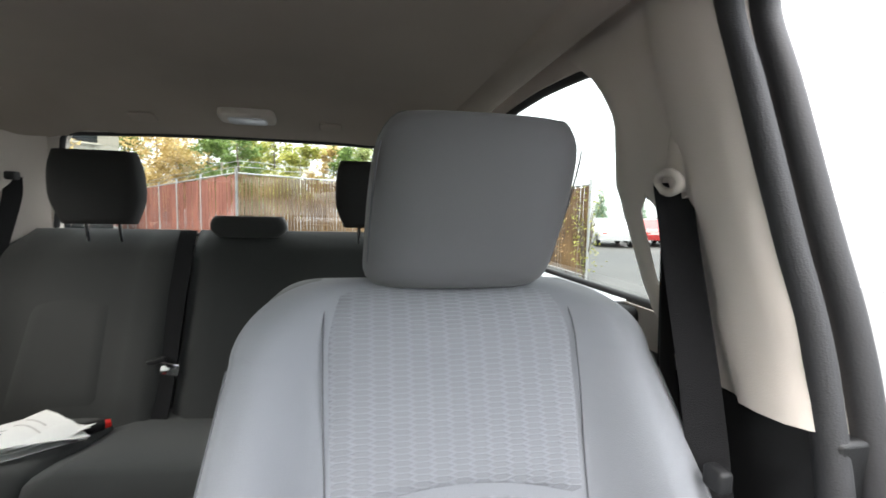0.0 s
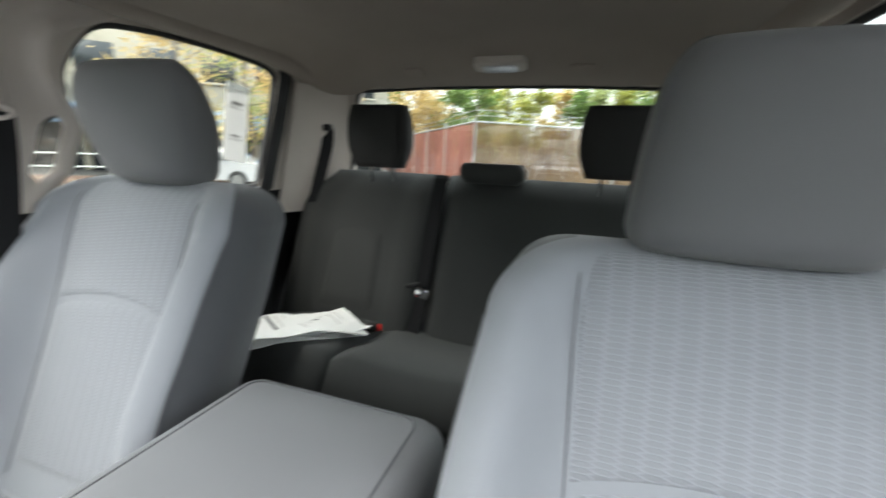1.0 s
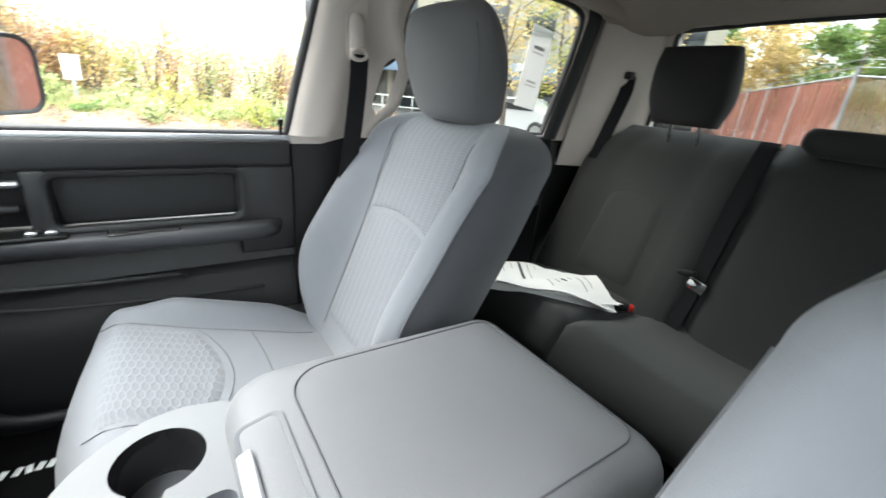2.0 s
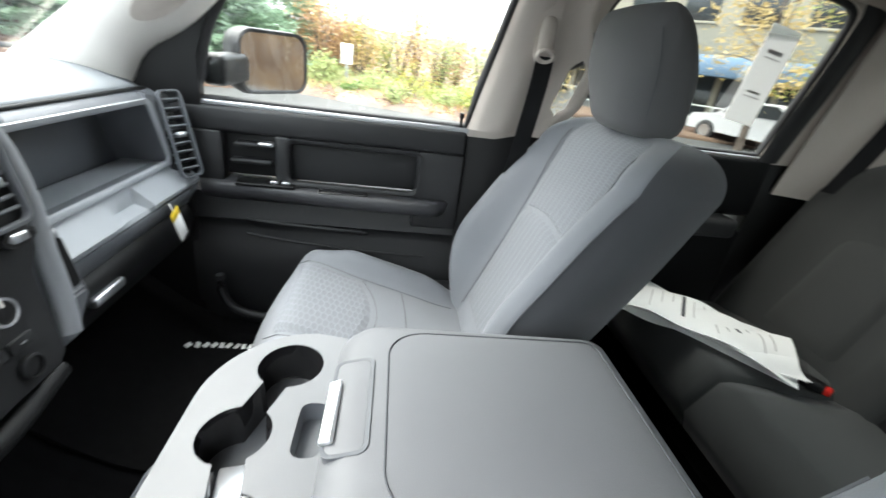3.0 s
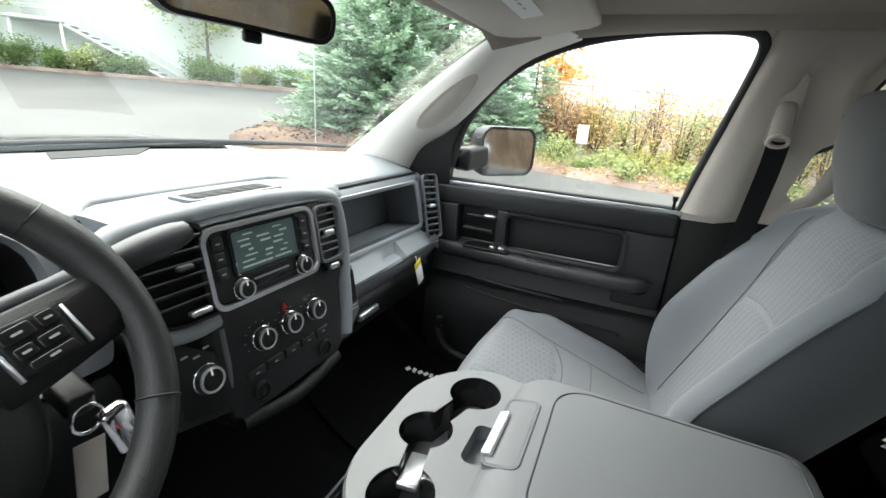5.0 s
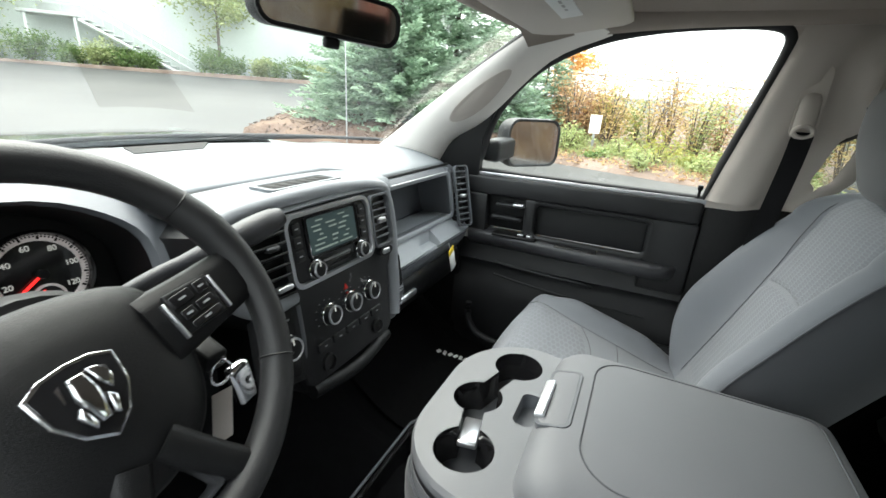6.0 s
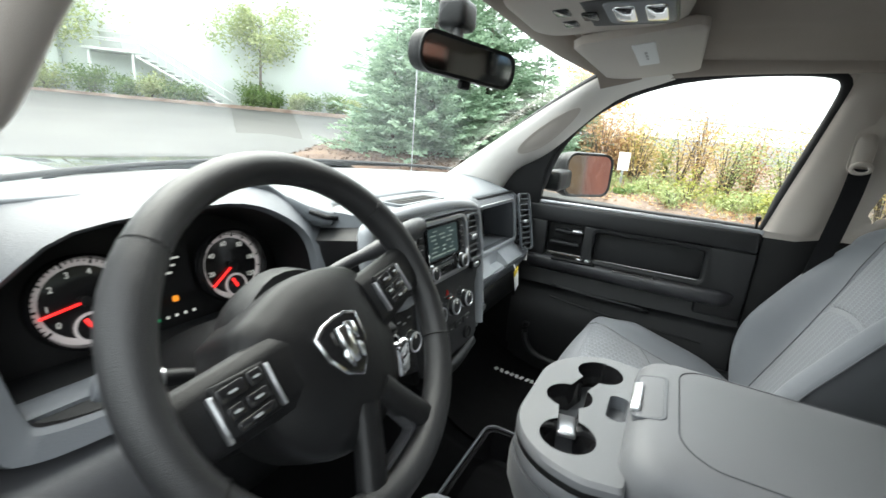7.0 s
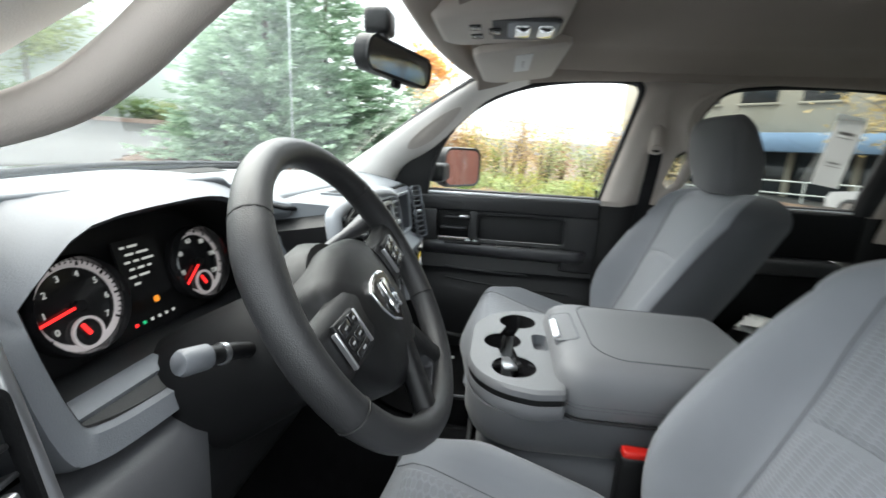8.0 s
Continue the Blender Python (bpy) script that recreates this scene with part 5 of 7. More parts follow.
def knob(m, r, parent, depth=.02, cap=M_BLACK):
    k = dpart("knob", lathe([(r, 0), (r, depth * .6), (r * .93, depth * .9), (r * .8, depth), (r * .3, depth * 1.0), (.0005, depth * 1.0)], 26, m), cap, parent)
    dpart("knob_ring", lathe([(r * 1.08, 0), (r * 1.08, depth * .45), (r * .95, depth * .5)], 26, m), M_CHROME, k, "chrome ring")
    dpart("face_ring", lathe([(r * .92, depth * .90), (r * .90, depth * 1.05), (r * .76, depth * 1.05), (r * .74, depth)], 26, m), M_SILVER, k, "satin chrome dial face")
    dpart("marker", block((-.0012, r * .35, depth), (.0012, r * .9, depth * 1.08), .0004, 1, m), M_LCD, k)
    return k


for sg in (-1, 1):
    knob(RF @ Matrix.Translation((sg * .062, -.036, .010)), .0150, radio, .018)
dpart("disc_slot", prism(rounded(.070, .010, .003, 3), .004, RF @ Matrix.Translation((0, -.038, .010)), .001), M_GLOSS, radio)
dpart("slot_edge", prism(rounded(.070, .003, .001, 2), .003, RF @ Matrix.Translation((0, -.030, .011))), M_SILVER, radio)
vent(tuple(stack_pt(.131, .066, .002)), .066, .108, 10, 6, None, frame_mat=M_DASH_MID, slat_mat=M_DASH_MID)
vent(tuple(stack_pt(.131, .001, .002)), .045, .020, 10, 1, None, frame_mat=M_BLACK_SOFT, tab=True)


def wide_vent():
    """Broad outlet beside the wheel: deep black well with a rounded outer corner, six slats, two bright tabs."""
    o = [(-.122, .006), (-.188, .010), (-.208, .030), (-.218, .070), (-.214, .112), (-.192, .130), (-.122, .134)]
    c = (-.168, .070)
    inner = [(c[0] + (u - c[0]) * .90, c[1] + (v - c[1]) * .92) for u, v in o]
    o, inner = [[(p.x, p.y) for p in catmull([(u, v, 0) for u, v in q + q[:1]], 3)[:-1]] for q in (o, inner)]
    v = dpart("vent", frame_ring(o, inner, .012, SF), M_BLACK)
    dpart("well", prism(inner, .003, SF @ Matrix.Translation((0, 0, .0005))), M_MATT, v)
    for k in range(6):
        vv = .034 + .0165 * k
        dpart("slat", block((-.208 + .006 * (k == 5) + .004 * (k == 0), -.0018, .001), (-.126, .0018, .016), .0012, 2, SF @ Matrix.Translation((0, vv, 0)) @ Matrix.Rotation(radians(-24), 4, 'X')), M_BLACK_SOFT, v)
    for u, vv, w in ((-.158, .085, .022), (-.150, .022, .030)):
        dpart("slide_tab", block((-w / 2, -.004, .008), (w / 2, .004, .021), .003, 3, SF @ Matrix.Translation((u, vv, 0))), M_SILVER if vv < .05 else M_ARM, v)


wide_vent()
# climate knobs
for k, u in enumerate((-.06, 0, .06)):
    kn = knob(SF @ Matrix.Translation((u, -.060, .0)), .0185, dash, .022)
    for q in range(9):
        a = radians(-120 + 30 * q)
        dpart("dial_mark", prism(rounded(.0030, .0012, .0004, 2), .0006, SF @ Matrix.Translation((u + .026 * math.sin(a), -.060 + .026 * math.cos(a), .0005))), M_RED if (k == 1 and q > 5) else M_MARK, kn)
dpart("warning_light", prism([(-.006, -.005), (.006, -.005), (0, .006)], .002, SF @ Matrix.Translation((0, -.031, .0005))), M_RED, label="red warning triangle button")
for k in range(5):
    dpart("button", prism(rounded(.034, .016, .003, 3), .005, SF @ Matrix.Translation((-.078 + .039 * k, -.112, -.001)), .0015), M_BLACK_SOFT)
    dpart("button_mark", prism(rounded(.007, .002, .0006, 2), .0006, SF @ Matrix.Translation((-.078 + .039 * k, -.112, .0045))), M_MARK)
for u in (.075, -.075):
    sock = dpart("socket", lathe([(.016, 0), (.016, .006), (.013, .007), (.0125, -.004), (.001, -.004)], 20, SF @ Matrix.Translation((u, -.145, .0))), M_BLACK_SOFT)
    dpart("socket_cap", lathe([(.012, -.002), (.011, .004), (.001, .005)], 18, SF @ Matrix.Translation((u, -.145, .0))), M_BLACK, sock)
dpart("stack_foot", sweep(catmull([stack_pt(-.115, -.182, -.01), stack_pt(0, -.195, -.004), stack_pt(.115, -.182, -.01)], 6), .014, 10), M_BLACK)
# cubby on the passenger flank and four-wheel switch panel on the driver flank
dpart("flank", prism([(.125, -.030), (.172, -.025), (.214, -.020), (.218, -.125), (.165, -.168), (.120, -.165)], .05, SF @ Matrix.Translation((0, 0, -.062)), .006), M_DASH_MID)
dpart("flank_pocket", prism([(u + .190, v - .066) for u, v in rounded(.038, .072, .006)], .0025, SF @ Matrix.Translation((0, 0, -.0125))), M_MATT)
for v in (-.108, -.115):
    dpart("slot_trim", prism([(u + .190, v + w) for u, w in rounded(.036, .0025, .001, 2)], .003, SF @ Matrix.Translation((0, 0, -.0125))), M_SILVER)
swp = dpart("switch_panel", prism([(-.118, .0), (-.197, .002), (-.206, -.130), (-.124, -.150)], .02, SF @ Matrix.Translation((0, 0, -.022)), .004), M_BLACK_SOFT)
dpart("switch_inset", prism([(-.131, -.018), (-.138, -.012), (-.182, -.010), (-.188, -.015), (-.196, -.116), (-.191, -.123), (-.140, -.135), (-.134, -.131)], .004, SF @ Matrix.Translation((0, 0, -.004)), .0015), M_BLACK, swp)
dpart("panel_rail", sweep([stack_pt(*p) for p in ((-.118, -.02, -.002), (-.119, -.08, -.002), (-.124, -.150, -.008))], .005, 8), M_DASH_MID, swp)
knob(SF @ Matrix.Translation((-.159, -.074, .0)), .020, swp, .020)
for k in range(3):
    dpart("mark_bar", prism(rounded(.010, .003, .001, 2), .0006, SF @ Matrix.Translation((-.146 - .016 * k, -.034 - .007 * (k % 2), .0002))), M_MARK, swp)

# ---- instrument cluster ----
CF = facing((.445, -.255, .762), 14)
dpart("cluster_panel", prism(rounded(.46, .26, .03), .01, CF @ Matrix.Translation((0, -.015, -.02))), M_BLACK)
# hooded surround: outer outline at the face, inner outline deep
co = [(-0.216, 0.082), (-0.190, 0.106), (-0.130, 0.113), (0.0, 0.115), (0.126, 0.11), (0.197, 0.088), (0.239, 0.055), (0.248, -0.05), (0.239, -0.125), (0.214, -0.140), (0.109, -0.138), (-0.0, -0.134), (-0.126, -0.130), (-0.190, -0.122), (-0.212, -0.100), (-0.220, -0.02)]
ci = [(-0.190, 0.030), (-0.165, 0.052), (-0.108, 0.090), (0.0, 0.101), (0.084, 0.099), (0.147, 0.07), (0.186, 0.025), (0.19, -0.05), (0.181, -0.100), (0.16, -0.110), (0.101, -0.110), (0.0, -0.108), (-0.108, -0.104), (-0.166, -0.096), (-0.180, -0.080), (-0.188, -0.02)]
co, ci = [[(p.x, p.y) for p in catmull([(u, v, 0) for u, v in q + q[:1]], 3)[:-1]] for q in (co, ci)]
ci = [(u, v * (.90 if v > 0 else 1)) for u, v in ci]
cb = [(u * .97, v * .97) for u, v in ci]
bm = bmesh.new()
# over the dials the surround slopes back to meet the top pad
back = [smooth01(v / .09) for u, v in co]
secs = [[tuple(CF @ Vector((u, v + .022 * b, -.03))) for (u, v), b in zip(co, back)], [tuple(CF @ Vector((u, v + .022 * b, .075 - .060 * b))) for (u, v), b in zip(co, back)],
        [tuple(CF @ Vector((u * .985, v * .985 + .020 * b, .088 - .058 * b))) for (u, v), b in zip(co, back)],
        [tuple(CF @ Vector((u * 1.04, v * 1.04, .085))) for u, v in ci], [tuple(CF @ Vector((u, v, .075))) for u, v in ci]]
rings(bm, secs, True, False)
# One piece with the top pad; its shade is painted by the darker grey.
dpart("cluster_surround", bm, M_DASH_SHADED, sharp=50)
bm = bmesh.new()
rings(bm, [[tuple(CF @ Vector((u, v, .076))) for u, v in ci], [tuple(CF @ Vector((u, v, .0))) for u, v in cb]], True, False)
dpart("cluster_hood", bm, M_BLACK, sharp=50)


def text_mesh(body, size, m, mat, parent, name="numeral"):
    cu = bpy.data.curves.new("numeral", 'FONT')
    cu.body, cu.size, cu.align_x, cu.align_y, cu.extrude = body, size, 'CENTER', 'CENTER', .0003
    tmp = bpy.data.objects.new("numeral", cu)
    me = bpy.data.meshes.new_from_object(tmp)
    bpy.data.objects.remove(tmp)
    me.transform(Matrix.Translation(-DO) @ m)
    me.materials.clear()
    me.materials.append(mat)
    ob = new(name, me)
    ob.parent = parent
    return ob


def gauge(u0, v0, r, numbers, needle, sub, name):
    """A round dial: white ring, ticks, numbers, red needle and a small sub-dial. Mirrored u so that it reads."""
    G = CF @ Matrix.Translation((u0, v0, .004))
    g = dpart("gauge", lathe([(r * 1.12, -.004), (r * 1.12, .012), (r * 1.05, .016), (r * 1.0, .008), (r, 0), (.0005, 0)], 40, G), M_GLOSS, None, name)
    dpart("ring", lathe([(r, .001), (r, .0025), (r * .85, .0018), (r * .85, .001)], 40, G), M_DIAL_WHITE, g, "pale dial ring")
    n = len(numbers)
    for k in range((n - 1) * 5 + 1):
        a = radians(-125 + 250 * k / ((n - 1) * 5))
        big = k % 5 == 0
        mt = G @ Matrix.Rotation(-a, 4, 'Z')
        dpart("tick", block((-.0008 - .0005 * big, r * (.94 if not big else .89), .0022), (.0008 + .0005 * big, r * .985, .0032), 0, 1, mt), M_GLOSS, g)
    for k, s in enumerate(numbers):
        a = radians(-125 + 250 * k / (n - 1))
        if s:
            text_mesh(s, r * .2, G @ Matrix.Translation((r * .70 * math.sin(a), r * .70 * math.cos(a), .002)), M_LCD, g)
    mt = G @ Matrix.Rotation(radians(-needle), 4, 'Z')
    dpart("needle", block((-.0016, -.004, .004), (.0016, r * .9, .006), .0005, 1, mt), M_NEEDLE, g, "lit red needle")
    dpart("needle_hub", lathe([(.006, .002), (.006, .008), (.001, .009)], 16, G), M_BLACK, g)
    S = G @ Matrix.Translation((sub * .0, -r * .62, .002))
    dpart("sub_dial", lathe([(r * .36, 0), (r * .36, .003), (r * .30, .003), (r * .30, .001), (.0005, .001)], 26, S), M_DIAL_WHITE, g)
    dpart("sub_face", lathe([(r * .30, .001), (r * .30, .0016), (.0005, .0016)], 22, S), M_GLOSS, g)
    dpart("sub_needle", block((-.0022, -.003, .002), (.0022, r * .24, .004), .0005, 1, S @ Matrix.Rotation(radians(25), 4, 'Z')), M_NEEDLE, g, "lit red needle")
    return g


gauge(-.089, .004, .050, ["0", "1", "2", "3", "4", "5", "6", "7"], -100, 1, "round engine speed dial with white ring")
gauge(.100, .004, .050, ["", "20", "", "40", "", "60", "", "80", "", "100", "", "120"], -125, 1, "round road speed dial with white ring")
scr = dpart("info_screen", prism(rounded(.066, .078, .004), .003, CF @ Matrix.Translation((.004, .022, .004))), M_BLACK)
rng = random.Random(5)
for k, words in enumerate(((.006, .014), (.012, .018), (.008, .008, .018), (.007, .010, .006), (.010, .016), (.009,))):
    u = -.020 + .004 * (k % 2)
    for wv in words:
        dpart("text_bar", prism(rounded(wv, .0030, .0006, 2), .0008, CF @ Matrix.Translation((u + wv / 2, .052 - .0095 * k, .0072))), M_LCD, scr)
        u += wv + .005
dpart("amber_lamp", prism([(u + .008, v - .022) for u, v in rounded(.008, .008, .002, 2)], .001, CF @ Matrix.Translation((0, 0, .007))), M_AMBER, scr)
for k in range(6):
    dpart("indicator", prism(rounded(.004, .004, .001, 2), .001, CF @ Matrix.Translation((-.03 + .012 * k, -.045, .005))), (M_NEEDLE, M_GREEN, M_LCD, M_LCD, M_LCD, M_LCD)[k], scr)
dpart("cluster_chin", loft([[tuple(CF @ Vector((u, v, w))) for v, w in ((-.060, .0), (-.064, .012), (-.082, .045), (-.106, .076), (-.115, .07), (-.115, 0))] for u in (-.20, -.1, 0, .1, .185)]), M_BLACK)
dpart("chin_strip", loft([[tuple(CF @ Vector((u, v, w))) for v, w in ((-.076, .034), (-.077, .048), (-.088, .060), (-.094, .058), (-.088, .03))] for u in (-.19, -.12, -.05, .03)]), M_DASH_MID)
# knee panel and end cap
dpart("knee_panel", face_strip([(-.20, .648), (-.150, .645), (-.118, .622), (-.122, .50), (-.17, .42), (-.30, .38), (-.40, .38), (-.40, .605)], .22, .755), M_MATT)
dpart("knee_cover", face_strip([(-.20, .652), (-.148, .649), (-.113, .626), (-.117, .50), (-.162, .415), (-.20, .415)], .528, .672), M_ARM)
dpart("knee_panel_seam", sweep([(.640, -.113, .626), (.642, -.117, .50), (.645, -.162, .415)], .0018, 6), M_BLACK)
dpart("end_cap", loft([[(.735, y, z) for y, z in ((-.14, .84), (-.155, .70), (-.14, .60), (-.15, .45), (-.45, .40), (-.45, .845))], [(.765, y, z) for y, z in ((-.17, .84), (-.175, .70), (-.17, .60), (-.18, .45), (-.45, .40), (-.45, .845))]]), M_BLACK)
dpart("end_rail", sweep(catmull([(.682, -.165, .84), (.685, -.145, .77), (.683, -.130, .69), (.678, -.122, .61), (.670, -.135, .47)], 6), .008, 10), M_SILVER)
vent((.722, -.122, .705), .058, .16, 8, 6, None, turn=10, frame_mat=M_BLACK, slat_mat=M_BLACK_SOFT)
lsw = dpart("lamp_switch_panel", prism(rounded(.07, .085, .008), .012, facing((.718, -.125, .575), -4, 10), .003), M_BLACK)
knob(facing((.718, -.111, .555), -4, 10), .017, lsw, .016)
knob(facing((.718, -.111, .595), -4, 10), .010, lsw, .010)

# ---- steering wheel ----
WC = Vector((.448, .047, .792))
wheel = thing("steering_wheel", "black leather steering wheel with chrome shield badge", "steering wheel", tuple(WC))
WM = facing((0, 0, 0), 32)


def wp(u, v, w=0.0):
    return WM @ Vector((u, v, w))


WR = WM @ Matrix.Rotation(radians(9), 4, 'Z')
HM = WR @ Matrix.Translation((-.008, -.022, -.023))


def hp(u, v, w=0.0):
    """A place on the hub, which sits a little below the rim's centre."""
    return HM @ Vector((u, v, w))


R0 = .1745
bm = bmesh.new()
loops = []
for k in range(64):
    a = 2 * math.pi * k / 64
    grip = .0165 + .0022 * math.exp(-((math.sin(a) - .45) / .22) ** 2)
    loops.append([wp((R0 + grip * 1.02 * math.cos(q)) * math.cos(a), (R0 + grip * 1.02 * math.cos(q)) * math.sin(a), grip * 1.1 * math.sin(q)) for q in [2 * math.pi * i / 14 for i in range(14)]])
rings(bm, loops + [loops[0]], True, False)
bmesh.ops.remove_doubles(bm, verts=bm.verts, dist=1e-6)
rim = part("rim", bm, M_LEATHER, wheel)
for a in (205, 335, 40, 140):
    a = radians(a)
    part("rim_joint", sweep([wp((R0 + .0172 * math.cos(q)) * math.cos(a), (R0 + .0172 * math.cos(q)) * math.sin(a), .0186 * math.sin(q)) for q in [2 * math.pi * i / 18 for i in range(18)]], .0012, 5, closed=True), M_BLACK, rim)
# airbag cover: domed shield
hub_o = catmull([(-.078, .070, 0), (0, .088, 0), (.078, .070, 0), (.098, .025, 0), (.088, -.040, 0), (.055, -.082, 0), (0, -.096, 0), (-.055, -.082, 0), (-.088, -.040, 0), (-.098, .025, 0), (-.078, .070, 0)], 5)[:-1]
part("airbag_cover", loft([[hp(p.x * f, p.y * f - .004, w) for p in hub_o] for f, w in ((.98, -.055), (1.0, -.02), (1.0, .002), (.985, .012), (.93, .020), (.76, .030), (.5, .036), (.25, .039), (.1, .040))]), M_BLACK, wheel, sharp=50)
part("hub_back", lathe([(.075, -.085), (.08, -.05), (.07, -.03), (.001, -.03)], 28, WM), M_BLACK, wheel)
# spokes
def spoke(pts, ws, nm, mat):
    line = catmull(pts, 5)
    n = len(line)
    secs = []
    for i, p in enumerate(line):
        t = i / (n - 1)
        w = ws[0] + (ws[1] - ws[0]) * t
        d = (line[min(i + 1, n - 1)] - line[max(i - 1, 0)]).normalized()
        sd = Vector((-d.y, d.x, 0))
        secs.append([WR @ (p + sd * w * a + Vector((0, 0, b))) for a, b in ((-1, -.008), (-.9, .005), (-.5, .009), (.5, .009), (.9, .005), (1, -.008), (.5, -.015), (-.5, -.015))])
    return part(nm, loft(secs), mat, wheel)


for sg in (-1, 1):
    sp = spoke([(sg * .06, -.008, .002), (sg * .11, -.004, .001), (sg * .168, .002, 0)], (.036, .030), "spoke", M_BLACK)
    BM = HM @ Matrix.Translation((sg * .108, .018, .034)) @ Matrix.Scale(.74, 4) @ Matrix.Rotation(radians(sg * 4), 4, 'Z')
    pod = part("button_pod", prism([(-.033, -.026), (.028, -.030), (.033, .026), (-.028, .030)], .006, BM, .003), M_BLACK, sp)
    for side in (-1, 1):
        part("pod_trim", prism([(side * .034 - .0015, -.029), (side * .034 + .0025, -.029), (side * .034 + .0025, .022), (side * .034 - .0015, .022)], .0075, BM, .002), M_SILVER, pod, "satin silver trim bar")
    for u, v, w, h in ((-.012, .016, .030, .016), (.017, .016, .018, .016), (-.016, -.004, .018, .014), (.010, -.004, .026, .014), (.0, -.020, .044, .010)):
        b2 = part("button", prism(rounded(w, h, .003, 3), .003, BM @ Matrix.Translation((u, v, .006)), .001), M_GLOSS, pod)
        part("button_mark", prism(rounded(min(.010, w * .45), .0026, .0008, 2), .0005, BM @ Matrix.Translation((u, v, .0091))), M_MARK, pod)
    sp2 = spoke([(sg * .014, -.085, .004), (sg * .036, -.125, .002), (sg * .058, -.160, 0)], (.016, .015), "lower_spoke", M_BLACK)
hole = [(-.014, -.098), (.014, -.098), (.034, -.140), (.026, -.148), (-.026, -.148), (-.034, -.140)]
rimo = [(u * 1.22, -.122 + (v + .122) * 1.16) for u, v in hole]
part("spoke_bezel", frame_ring([(p.x, p.y) for p in catmull([(u, v, 0) for u, v in rimo + rimo[:1]], 3)[:-1]], [(p.x, p.y) for p in catmull([(u, v, 0) for u, v in hole + hole[:1]], 3)[:-1]], .014, WR @ Matrix.Translation((-.010, 0, -.012))), M_ARM, wheel, "satin charcoal surround of the spoke opening")
badge_o = [(0, .036), (.020, .034), (.036, .026), (.033, -.004), (.020, -.028), (0, -.042), (-.020, -.028), (-.033, -.004), (-.036, .026), (-.020, .034)]
bd = part("badge", prism(badge_o, .006, HM @ Matrix.Translation((0, 0, .036)) @ Matrix.Scale(.86, 4), .002), M_CHROME, wheel, "chrome shield badge")
part("badge_field", prism([(u * .9, v * .9) for u, v in badge_o], .001, HM @ Matrix.Translation((0, 0, .0412)) @ Matrix.Scale(.86, 4)), M_GLOSS, bd)
boss = [[(-.006, .022), (.006, .022), (.009, .004), (.004, -.022), (-.004, -.022), (-.009, .004)], [(.009, .023), (.024, .019), (.025, .006), (.017, -.004), (.012, .006)], [(-.009, .023), (-.024, .019), (-.025, .006), (-.017, -.004), (-.012, .006)], [(.006, -.020), (.011, -.002), (.016, -.008), (.010, -.024)], [(-.006, -.020), (-.011, -.002), (-.016, -.008), (-.010, -.024)]]
for k, o in enumerate(boss):
    part("badge_boss", prism(o, .005 - .0012 * (k % 3), HM @ Matrix.Translation((0, 0, .0418)) @ Matrix.Scale(.9, 4) @ Matrix.Rotation(radians((0, 9, -9, -12, 12)[k]), 4, 'Y'), .003), M_CHROME, bd)
# column, stalk, shifter, key
col = thing("steering_column", "black steering column cover with stalk, shifter and key", "steering column", (.448, -.10, .70))
CO = Vector((.448, -.10, .70))
ax = (WM @ Vector((0, 0, -1)))


def cl(p):
    return Vector(p) - CO


part("cover", loft([[cl(WC + ax * d + (WM @ Vector((r * 1.05 * math.cos(q), r * math.sin(q) - .022, 0)))) for q in [2 * math.pi * i / 24 for i in range(24)]] for d, r in ((.075, .052), (.085, .068), (.16, .080), (.24, .086), (.34, .085))]), M_MATT, col)
root = WC + ax * .125
st = part("stalk", sweep([cl(root + Vector((dx, dy, dz))) for dx, dy, dz in ((.06, .0, .0), (.09, -.006, .012), (.125, -.012, .022))], [.008, .009, .010], 14), M_BLACK, col)
part("stalk_end", sweep([cl(root + Vector((dx, dy, dz))) for dx, dy, dz in ((.126, -.0125, .0225), (.150, -.017, .028), (.154, -.018, .029))], [.0125, .0128, .0105], 18), M_DASH_MID, st)
part("stalk_ring", sweep([cl(root + Vector((dx, dy, dz))) for dx, dy, dz in ((.104, -.009, .016), (.110, -.010, .0175))], [.0112, .0112], 16), M_SILVER, st)
sh = part("shift_lever", sweep([cl(p) for p in catmull([(.40, -.06, .775), (.33, -.045, .805), (.252, -.022, .828), (.172, -.018, .845)], 5)], [.009] * 8 + [.011, .013, .015, .017, .018, .0175, .016, .012], 14), M_ARM, col, "charcoal column shift lever")
part("ignition", lathe([(.019, 0), (.019, .018), (.014, .022), (.001, .022)], 20, Matrix.Translation(cl((.335, -.02, .735))) @ WM @ Matrix.Rotation(radians(25), 4, 'Y')), M_CHROME, col, "chrome ignition barrel")
key = thing("key_ring", "ignition key with fob and a pale paper tag hanging", "keys", (.328, .005, .742))
part("key_head", block((-.012, 0, -.012), (.012, .04, .012), .005, 3, Matrix.Rotation(radians(-20), 4, 'X')), M_BLACK, key)
part("ring", sweep([(.012 * math.cos(a), .04, -.025 + .014 * math.sin(a)) for a in [2 * math.pi * i / 18 for i in range(18)]], .0018, 6, closed=True), M_CHROME, key)
part("fob", block((-.026, .03, -.085), (.0, .046, -.03), .006, 3, Matrix.Rotation(radians(12), 4, 'Y')), M_CHROME, key, "bright metal key fob")
part("tag", block((-.014, .042, -.108), (.011, .0435, -.045), .001, 1, Matrix.Rotation(radians(-6), 4, 'Y')), M_BEIGE, key, "pale card tag")

# hanging yellow card under the glovebox
tagp = thing("hang_tag", "white and yellow card tag hanging under the glovebox", "tag", (-.545, -.072, .575))
